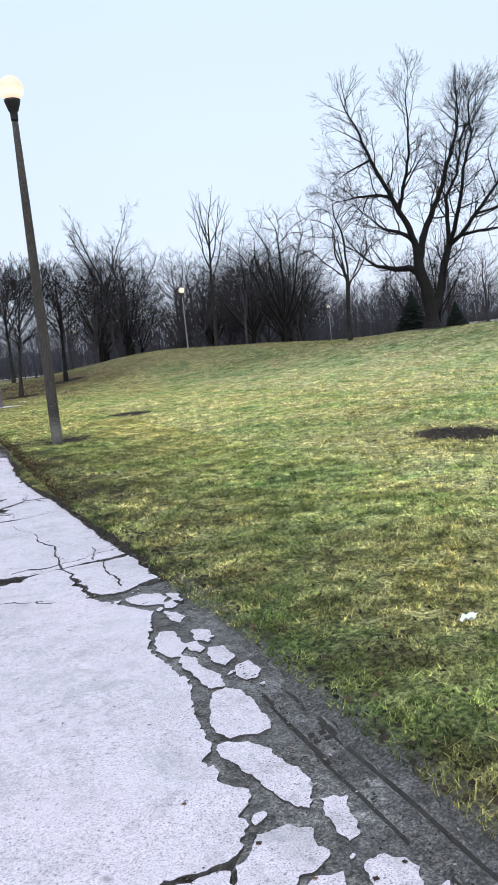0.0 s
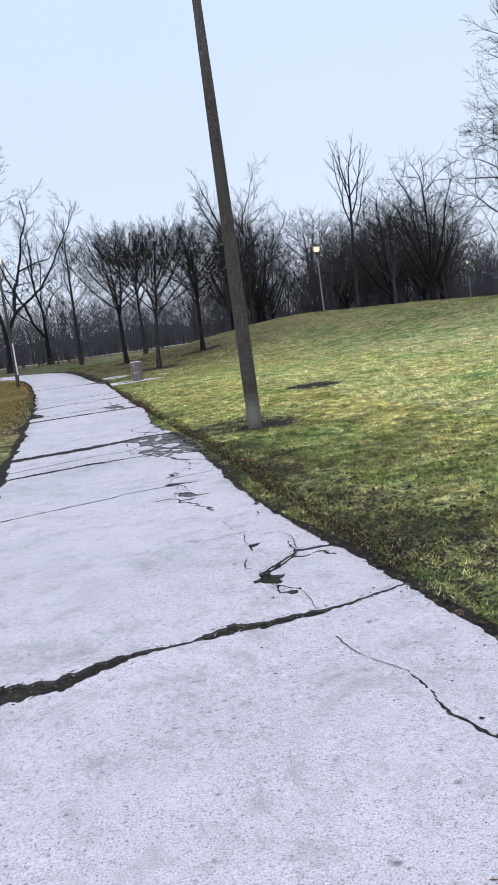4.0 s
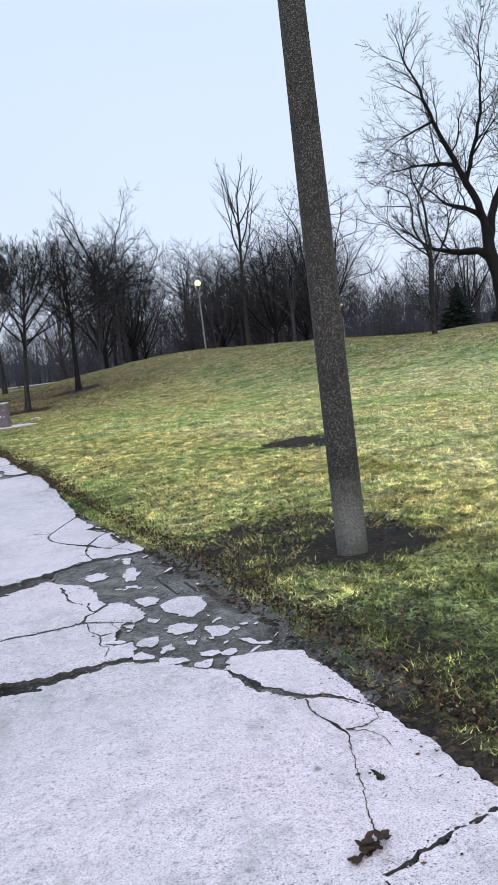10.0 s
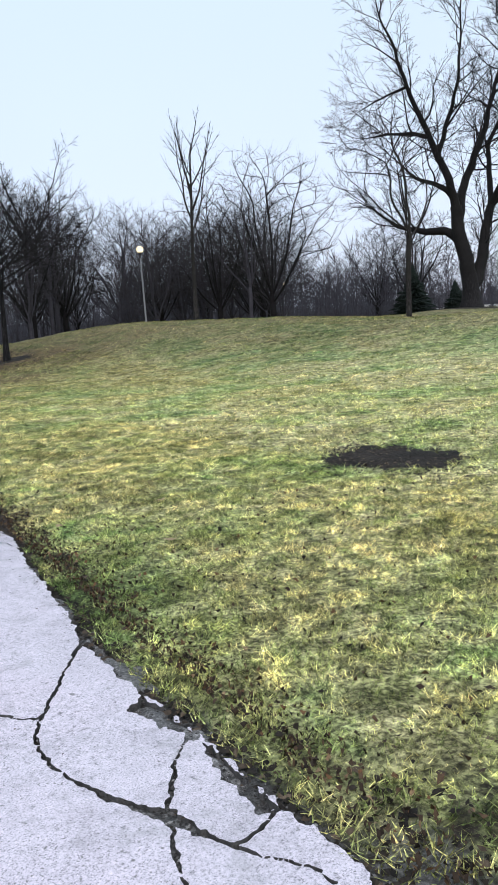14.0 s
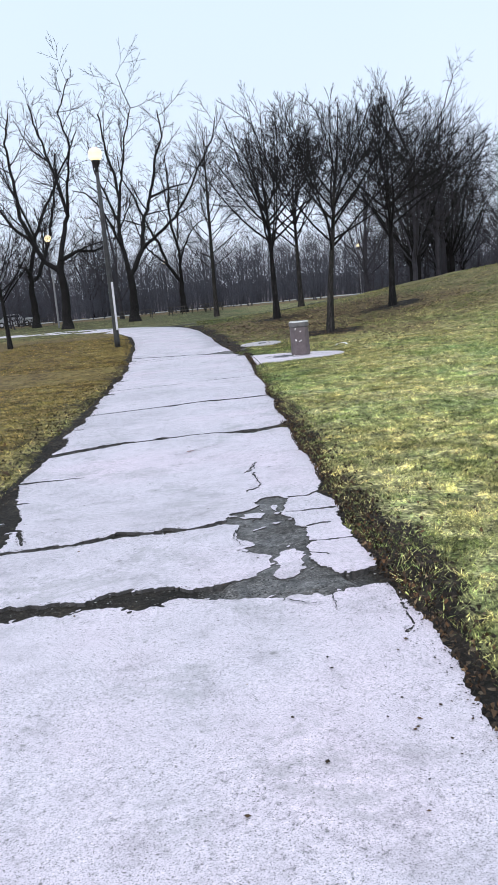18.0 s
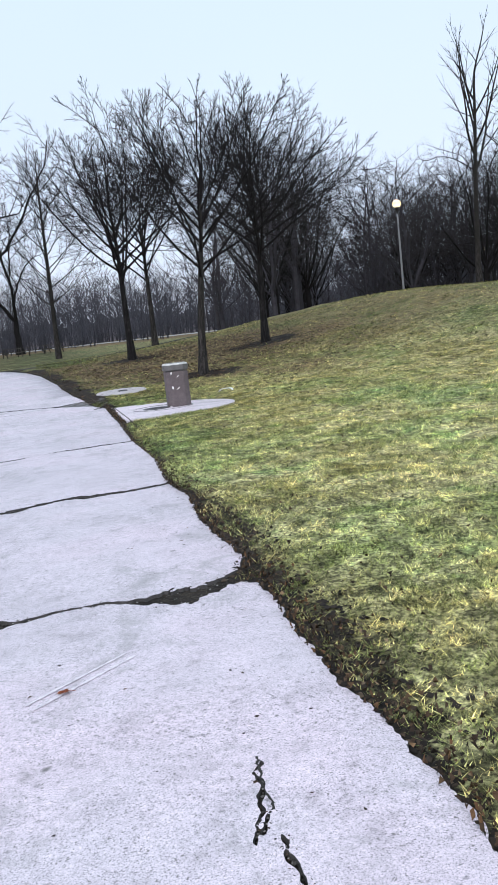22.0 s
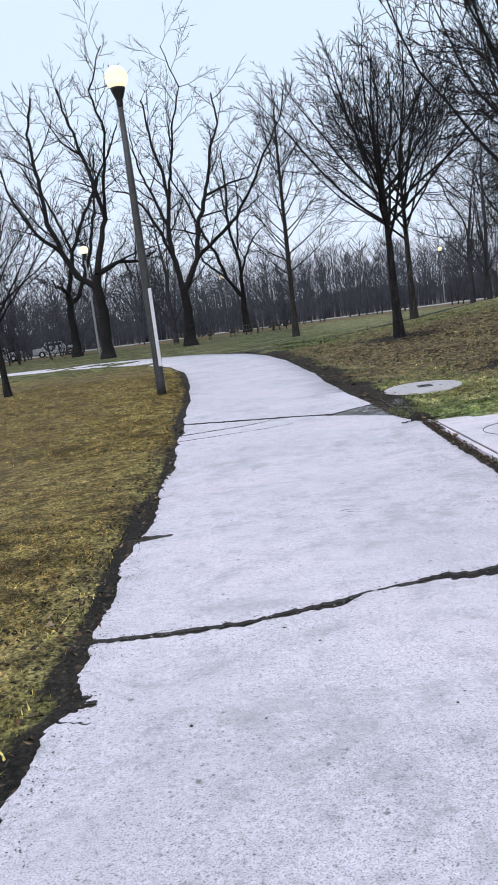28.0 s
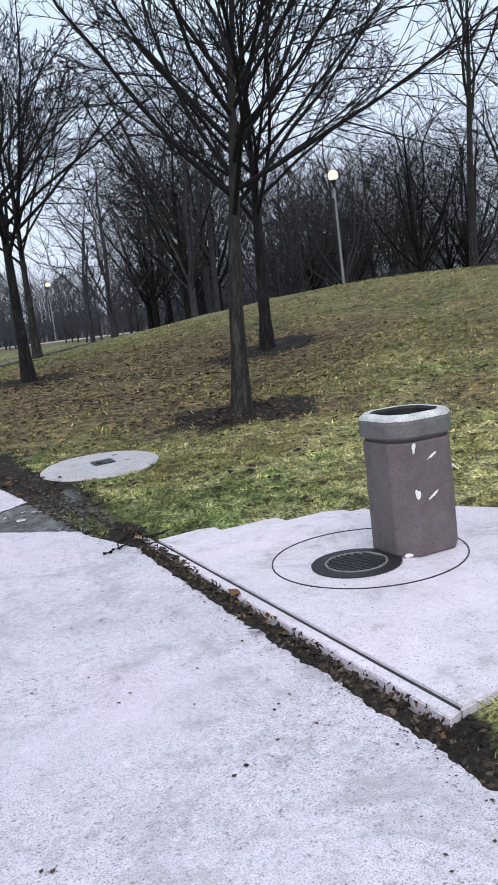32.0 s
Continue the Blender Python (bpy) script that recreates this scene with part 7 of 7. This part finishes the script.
# ---- parked cars and a low white wall, far off between the trees ----
def parked_car(paint):
    """A plain saloon: lower body, cabin with glass, wheels."""
    car = new("parked_car")
    part("body", box(4.4, 1.75, 0.62, (0, 0, 0.62), 0.14, 3), paint, car)
    bm = box(2.3, 1.5, 0.52, (-0.15, 0, 1.16), 0.0)
    for v in bm.verts:
        if v.co.z > 1.2:
            v.co.x = -0.15 + (v.co.x + 0.15) * 0.68
            v.co.y *= 0.86
    bmesh.ops.bevel(bm, geom=bm.edges[:], offset=0.06, segments=2, affect="EDGES")
    cabin = part("cabin", bm, paint, car)
    for s in (-1, 1):
        part("side_window", box(1.5, 0.02, 0.30, (-0.15, s * 0.705, 1.17), 0.0), M_glass, cabin, "dark window")
    for x in (-1.35, 1.35):
        for s in (-1, 1):
            wheel = part("wheel", lathe([(0.30, -0.1), (0.32, -0.07), (0.32, 0.07), (0.30, 0.1)], 18), M_black, car)
            wheel.matrix_basis = pose(x, s * 0.8, 0.32, 90, 0, 0)
            part("rim", lathe([(0.17, -0.108), (0.17, 0.108)], 14), M_conduit, wheel)
    return tagged(car, "pale car parked beyond the far picnic lawn", "car", "parked cars")


car = parked_car(M_pale_paint)
car.matrix_basis = pose(-20.6, 112.5, level(-20.6, 112.5), 0, 0, 15)
for x, y, r in ((-26.5, 113.5, 8), (-36, 114, 12)):
    copy_thing(car, pose(x, y, level(x, y), 0, 0, r))
white_wall = tagged(new("garden_wall", None), "low white wall beyond the rise", "wall")
for k in range(6):
    p = part("panel", box(2.9, 0.25, 1.5, (k * 2.92 - 7.3, 0, 0.7), 0.02, 1), M_white, white_wall)
    part("coping", box(2.92, 0.36, 0.08, (k * 2.92 - 7.3, 0, 1.49), 0.015, 1), M_white, p)
white_wall.matrix_basis = pose(80, 92, level(80, 92) + 0.1, 0, 0, -28)


# ---- small things lying about ----
M_leaf_red = make_plain("rust_leaf", (0.30, 0.085, 0.035), 0.7, scale=30.0, depth=0.4, bump=0.3)
M_leaf_tan = make_plain("tan_leaf", (0.46, 0.33, 0.20), 0.7, scale=30.0, depth=0.3, bump=0.3)
M_leaf_brown = make_plain("brown_leaf", (0.085, 0.052, 0.035), 0.8, scale=30.0, depth=0.5, bump=0.4)


def fallen_leaf(seed, size, mat):
    """A lobed, curled leaf with its stalk."""
    Q = random.Random(seed)
    leaf = new("fallen_leaf")
    bm = bmesh.new()
    mid = bm.verts.new((0, 0, 0.004))
    rim = []
    for k in range(18):
        a = 2 * math.pi * k / 18
        r = size * (0.55 + 0.45 * abs(math.cos(a * 1.5))) * Q.uniform(0.8, 1.1)
        x, y = r * math.cos(a), r * 0.75 * math.sin(a)
        rim.append(bm.verts.new((x, y, 0.006 + 0.35 * size * (r / size) ** 2 * (0.5 + 0.5 * math.sin(2 * a + seed)) * Q.uniform(0.5, 1.1))))
    for k in range(18):
        bm.faces.new((mid, rim[k], rim[(k + 1) % 18]))
    bmesh.ops.solidify(bm, geom=bm.faces[:], thickness=0.0012)
    part("blade", bm, mat, leaf)
    V, F = [], []
    tube(V, F, [Vector((-0.1 * size, 0, 0.005)), Vector((-size, 0.1 * size, 0.01)), Vector((-1.6 * size, 0.3 * size, 0.006))], [0.0018, 0.0015, 0.001], 5)
    part("stalk", list_mesh("stalk", (V, F)), mat, leaf)
    return leaf


LEAVES = [(2.49, 18.36, 0.05, M_leaf_red, "rust-red fallen leaf on the turf"), (1.39, 13.48, 0.05, M_leaf_red, "rust-red fallen leaf at the path edge"),
          (1.31, 13.62, 0.045, M_leaf_red, "rust-red fallen leaf at the path edge"), (1.54, 22.37, 0.05, M_leaf_tan, "pale tan fallen leaf on the turf"),
          (2.04, 21.37, 0.055, M_leaf_tan, "pale tan fallen leaf on the turf"), (2.52, 22.67, 0.05, M_leaf_tan, "pale tan fallen leaf on the turf"),
          (-1.94, 37.42, 0.05, M_leaf_tan, "pale tan fallen leaf beside the path"), (0.11, 29.0, 0.03, M_leaf_red, "small rust-red leaf on the concrete path"),
          (1.72, 12.95, 0.05, M_leaf_tan, "pale tan fallen leaf on the turf"), (1.62, 13.25, 0.05, M_leaf_red, "rust-red fallen leaf on the turf")]
for k, (x, y, s, mat, label) in enumerate(LEAVES):
    leaf = fallen_leaf(k + 3, s, mat)
    lift = 0.004 if float(out_of_path(x, y)) < 0 else 0.03
    z = float(path_level(y)) + lift if lift < 0.01 else level(x, y) + lift
    leaf.matrix_basis = pose(x, y, z, 0, 0, 77 * k)
    tagged(leaf, label, "leaf", "fallen leaves")

clump = tagged(new("leaf_clump"), "clump of wet brown leaves on the concrete path", "leaves")
for k in range(7):
    Q = random.Random(k + 40)
    one = fallen_leaf(k + 40, 0.036, M_leaf_brown)
    blade = [c for c in one.children if c.name.startswith("blade")][0]
    m = pose(Q.gauss(0, 0.034), Q.gauss(0, 0.016), 0.001 + 0.004 * k, Q.uniform(-12, 12), Q.uniform(-12, 12), Q.uniform(0, 360))
    blade.data.transform(m)
    part("leaf", blade.data, M_leaf_brown, clump)
    for c in list(one.children):
        bpy.data.objects.remove(c)
    bpy.data.objects.remove(one)
clump.matrix_basis = pose(0.51, 13.54, float(path_level(13.54)) + 0.002, 0, 0, 20)


def stone(name, seed, sx, sy, sz, mat, x, y, z, label, category):
    Q = random.Random(seed)
    bm = bmesh.new()
    bmesh.ops.create_icosphere(bm, subdivisions=3, radius=1.0)
    for v in bm.verts:
        k = 1 + 0.16 * math.sin(4.1 * v.co.x + seed) + 0.13 * math.sin(5.3 * v.co.y - seed) + 0.1 * math.sin(6.1 * v.co.z) + Q.uniform(-0.03, 0.03)
        v.co = Vector((v.co.x * sx * k, v.co.y * sy * k, max(v.co.z * sz * k, -0.3 * sz)))
    ob = part(name, bm, mat)
    ob.matrix_basis = pose(x, y, z + 0.28 * sz, 0, 0, 50 * seed)
    return tagged(ob, label, category)


stone("stone", 3, 0.022, 0.016, 0.014, M_edge, 0.94, 11.46, float(path_level(11.46)), "small dark stone lying on the concrete path", "stone")
scrap = tagged(new("paper_scrap"), "crumpled white paper scrap on the turf", "litter")
bm = bmesh.new()
bmesh.ops.create_grid(bm, x_segments=7, y_segments=5, size=1)
for v in bm.verts:
    v.co = Vector((v.co.x * 0.045, v.co.y * 0.03, 0.012 * math.sin(3 * v.co.x + 2 * v.co.y) + 0.008 * math.cos(5 * v.co.y)))
bmesh.ops.solidify(bm, geom=bm.faces[:], thickness=0.001)
part("sheet", bm, M_paper, scrap)
scrap.matrix_basis = pose(2.43, 3.43, level(2.43, 3.43) + 0.035, 0, 0, 30)

def stick(seed, length, x, y, z, turn, label):
    Q = random.Random(seed)
    V, F = [], []
    pts = [Vector((length * k / 6 - length / 2, Q.gauss(0, 0.012), 0.012 + Q.uniform(0, 0.008))) for k in range(7)]
    tube(V, F, pts, [0.013 - 0.0012 * k for k in range(7)], 7, True)
    tube(V, F, [pts[3], pts[3] + Vector((0.05, 0.05, 0.015)), pts[3] + Vector((0.11, 0.07, 0.01))], [0.006, 0.005, 0.003], 5, True)
    ob = part("stick", list_mesh("stick", (V, F)), M_bark)
    ob.matrix_basis = pose(x, y, z, 0, 0, turn)
    return tagged(ob, label, "stick")


stick(1, 0.34, 1.80, 43.95, PAD_Z + 0.012, 12, "dark broken stick lying on the pad corner")
stick(2, 0.26, 1.34, 43.75, float(path_level(43.75)) + 0.002, 35, "dark broken stick at the path edge")

# ---- turf ----
def turf(name, count, x0, x1, y0, y1, high, wide, seed, keep):
    """Loose blades, each a bent sliver, over a stretch of lawn; none on bare soil."""
    Q = np.random.default_rng(seed)
    x, y = Q.uniform(x0, x1, count), Q.uniform(y0, y1, count)
    tuft = 0.5 + 0.5 * wobble(x, y, 2.4, seed) + 0.35 * wobble(x, y, 9.0, seed + 1)
    # tufts a hand wide, each with its own height, density and tone
    cell = 0.11 if x1 < 12 else 0.3
    ix = np.floor((x + 0.05 * wobble(x, y, 6, 1) + 0.03 * wobble(x, y, 15, 2)) / cell)
    iy = np.floor((y + 0.05 * wobble(x, y, 6, 4) + 0.03 * wobble(x, y, 15, 6)) / cell)
    tone = np.mod(np.sin(ix * 12.9898 + iy * 78.233) * 43758.5453, 1)
    full = np.mod(np.sin(ix * 39.346 + iy * 11.135) * 24634.6345, 1)
    tuft = 0.45 * tuft + 0.75 * full
    ok = keep(x, y) & (Q.random(count) < 0.35 + 0.65 * np.clip(tuft, 0, 1)) & (bare_amount(x, y) + 0.45 * Q.random(count) < 0.70) & (Q.random(count) > litter_amount(x, y) * 0.9)
    x, y, tuft, tone = x[ok], y[ok], tuft[ok], tone[ok]
    n = len(x)
    z = land(x, y) + 0.03 * wobble(x, y, 0.8) * np.clip(out_of_path(x, y) / 2, 0, 1) + 0.012 * wobble(x, y, 3.5, 1) - 0.012 + 0.02 * np.clip(out_of_path(x, y) / 0.35, 0, 1)
    h = high * (0.35 + 1.15 * np.clip(tuft, 0, 1)) * Q.uniform(0.5, 1.3, n)
    a = Q.uniform(0, 2 * np.pi, n)
    lean = Q.uniform(0.3, 2.0, n) * h
    b = Q.uniform(0, 2 * np.pi, n)
    w = wide * Q.uniform(0.6, 1.4, n)
    ux, uy = np.cos(a) * w / 2, np.sin(a) * w / 2
    base = np.stack([x, y, z], 1)
    v = np.empty((n, 3, 3), np.float32)
    v[:, 0] = base + np.stack([ux, uy, 0 * ux], 1)
    v[:, 1] = base - np.stack([ux, uy, 0 * ux], 1)
    v[:, 2] = base + np.stack([np.cos(b) * lean, np.sin(b) * lean, h], 1)
    me = mesh_of(name, v.reshape(-1, 3), np.arange(n * 3), np.arange(n) * 3)
    put_attribute(me, "tuft", np.repeat(tone, 3))
    me.materials.append(M_blades)
    return tagged(new(name, me), "short winter turf, straw yellow and green", "grass", kind="stuff")


def off_path(x, y):
    return (out_of_path(x, y) > 0.03) & ~((x < 1.37) & (y < 4.6)) & ~in_outline(x, y, PAD) & (np.hypot(x - 2.15, y - 46.85) > 0.62) & ~((x < 1.68) & (y > 40.2) & (y < 44.2))


turf("grass", 640000, 1.0, 4.6, 0.5, 30.0, 0.026, 0.0062, 1, off_path)
turf("grass", 150000, 1.1, 4.6, 30.0, 48.0, 0.028, 0.0075, 6, off_path)
turf("grass", 260000, 4.6, 11.0, 2.0, 52.0, 0.034, 0.012, 2, off_path)
turf("grass", 200000, 11.0, 30.0, 4.0, 62.0, 0.042, 0.024, 3, off_path)
turf("grass", 210000, -8.0, -1.3, 24.0, 58.0, 0.030, 0.010, 4, off_path)
turf("grass", 60000, 0.0, 11.0, 48.0, 66.0, 0.05, 0.014, 5, off_path)


def leaves(name, count, pick, size, seed):
    Q = np.random.default_rng(seed)
    x, y = pick(Q, count)
    keep = (out_of_path(x, y) > -0.02) & ~((x < 1.40) & (y < 5.2)) & ~in_outline(x, y, PAD)
    x, y = x[keep], y[keep]
    n = len(x)
    z = land(x, y) + 0.022
    a, s = Q.uniform(0, 6.28, n), size * Q.uniform(0.5, 1.3, n)
    c, d = np.cos(a) * s, np.sin(a) * s
    t = Q.uniform(-0.012, 0.02, (n, 4))
    v = np.empty((n, 4, 3), np.float32)
    v[:, 0] = np.stack([x + c, y + d, z + t[:, 0]], 1)
    v[:, 1] = np.stack([x - d * 0.55, y + c * 0.55, z + t[:, 1]], 1)
    v[:, 2] = np.stack([x - c, y - d, z + t[:, 2]], 1)
    v[:, 3] = np.stack([x + d * 0.55, y - c * 0.55, z + t[:, 3]], 1)
    f = (np.arange(n)[:, None] * 4 + np.array([0, 1, 2, 0, 2, 3])).ravel()
    me = mesh_of(name, v.reshape(-1, 3), f, np.arange(n * 2) * 3)
    me.materials.append(M_leaf)
    return tagged(new(name, me), "scattered brown fallen leaves", "leaves", kind="stuff")


leaves("leaf_litter", 9000, lambda Q, n: (Q.normal(5.2, 3.0, n), Q.normal(54.5, 5.5, n)), 0.05, 1)
leaves("leaf_litter", 420, lambda Q, n: (Q.uniform(1.46, 1.585, n), Q.uniform(40.2, 44.2, n)), 0.011, 3)
leaves("leaf_litter", 1500, lambda Q, n: (-1.55 - np.abs(Q.normal(0, 0.35, n)) - 0.02 * np.abs(Q.normal(0, 8, n)), Q.uniform(22, 46, n)), 0.022, 11)
leaves("leaf_litter", 1200, lambda Q, n: (1.5 + np.abs(Q.normal(0, 1.6, n)), Q.uniform(1, 30, n)), 0.016, 12)
leaves("leaf_litter", 9000, lambda Q, n: (right_edge(Q.uniform(5, 40, n)) * 0 + 1.18 + np.abs(Q.normal(0, 0.14, n)), Q.uniform(9, 40, n)), 0.0115, 7)
leaves("leaf_litter", 1800, lambda Q, n: (1.15 + np.abs(Q.normal(0, 1.3, n)), Q.uniform(1, 46, n)), 0.015, 2)


def crumbs(name, x, y, z, size, flat, mat, label, category, seed):
    """Loose crumbs, each a squashed double pyramid lying at its own turn."""
    Q = np.random.default_rng(seed)
    n = len(x)
    s, a = size * Q.uniform(0.35, 1.4, n), Q.uniform(0, 6.28, n)
    k = Q.uniform(0.35, 1.0, n)
    c, d = np.cos(a) * s, np.sin(a) * s
    h = s * flat
    v = np.empty((n, 6, 3), np.float32)
    v[:, 0] = np.stack([x + c, y + d, z], 1)
    v[:, 1] = np.stack([x - d * k, y + c * k, z], 1)
    v[:, 2] = np.stack([x - c, y - d, z + h * 0.3], 1)
    v[:, 3] = np.stack([x + d * k, y - c * k, z], 1)
    v[:, 4] = np.stack([x, y, z + h], 1)
    v[:, 5] = np.stack([x, y, z - h], 1)
    f = (np.arange(n)[:, None] * 6 + np.array([0, 1, 4, 1, 2, 4, 2, 3, 4, 3, 0, 4])).ravel()
    me = mesh_of(name, v.reshape(-1, 3), f, np.arange(n * 4) * 3)
    me.materials.append(mat)
    return tagged(new(name, me), label, category, kind="stuff")


# bark chips and dead stalks on the bare soil, along both edges of the path and round the trees
Q = np.random.default_rng(9)
cx, cy = [], []
for sx, sy, rx, ry, cap in BARE_SPOTS:
    m = int(700 * min(rx * ry * 4, 3))
    cx.append(Q.normal(sx, rx * 0.6, m)), cy.append(Q.normal(sy, ry * 0.6, m))
m = 9000
ey = Q.uniform(0, 47, m)
cx.append(right_edge(ey) + np.abs(Q.normal(0.02, 0.16, m))), cy.append(ey)
m = 5000
ey = Q.uniform(22, 56, m)
cx.append(left_edge(ey) - np.abs(Q.normal(0.02, 0.2, m))), cy.append(ey)
cx, cy = np.concatenate(cx), np.concatenate(cy)
ok = (out_of_path(cx, cy) > 0.0) & ~((cx < 1.40) & (cy < 5.2)) & ~in_outline(cx, cy, PAD)
cx, cy = cx[ok], cy[ok]
crumbs("bark_chips", cx, cy, land(cx, cy) + 0.004 - 0.02 * (out_of_path(cx, cy) < 0.2), 0.022, 0.5, M_chips, "dark bark chips and dead stalks on bare soil", "mulch", 1)

# pebbles and crumbs of concrete in the silt and the open joints
bx, by = [], []
for x0, x1, y0, y1 in SILT:
    m = int(700 * (x1 - x0) * (y1 - y0))
    bx.append(Q.uniform(x0, x1, m)), by.append(Q.uniform(y0, y1, m))
for pts in LINES:
    for (ax, ay, aw), (bx_, by_, bw) in zip(pts, pts[1:]):
        width = (aw, bw)
        m = int(130 * math.hypot(bx_ - ax, by_ - ay))
        t = Q.random(m)
        bx.append(ax + (bx_ - ax) * t + Q.normal(0, 0.3, m) * max(width)), by.append(ay + (by_ - ay) * t + Q.normal(0, 0.3, m) * max(width))
bx, by = np.concatenate(bx), np.concatenate(by)
crumbs("pebbles", bx, by, path_level(by) - 0.011, 0.007, 0.6, M_pebble, "pebbles and grit in the joints of the path", "gravel", 2)

# dark bits of leaf and bark trodden onto the path
m = 800
by = Q.uniform(0.5, 47, m)
bx = np.where(Q.random(m) < 0.5, Q.uniform(-1.4, 1.2, m), right_edge(by) - 0.05 - np.abs(Q.normal(0, 0.35, m)))
crumbs("leaf_bits", bx, by, path_level(by) + 0.002, 0.0095, 0.25, M_leaf, "dark bits of leaf and bark on the concrete path", "debris", 5)

# soil and grit carried over the edges of the path and of its joints
ex, ey = [], []
m = 5200
y_ = Q.uniform(0.5, 47, m)
ex.append(right_edge(y_) + 0.03 - np.abs(Q.normal(0, 0.055, m))), ey.append(y_)
m = 3000
y_ = Q.uniform(20, 47, m)
ex.append(left_edge(y_) - 0.02 + np.abs(Q.normal(0, 0.09, m))), ey.append(y_)
for pts in LINES:
    for (ax, ay, aw), (bx_, by_, bw) in zip(pts, pts[1:]):
        width = (aw, bw)
        if max(width) < 0.02:
            continue
        m = int(120 * math.hypot(bx_ - ax, by_ - ay))
        t = Q.random(m)
        off = np.where(Q.random(m) < 0.5, -1, 1) * (0.45 * max(width) + np.abs(Q.normal(0, 0.008, m)))
        q = math.hypot(bx_ - ax, by_ - ay)
        ex.append(ax + (bx_ - ax) * t - (by_ - ay) / q * off), ey.append(ay + (by_ - ay) * t + (bx_ - ax) / q * off)
ex, ey = np.concatenate(ex), np.concatenate(ey)
ok = out_of_path(ex, ey) < 0.0
ex, ey = ex[ok], ey[ok]
crumbs("soil_crumbs", ex, ey, path_level(ey) + 0.001, 0.0052, 0.45, M_chips, "dark crumbs of soil on the edges of the path", "soil", 8)
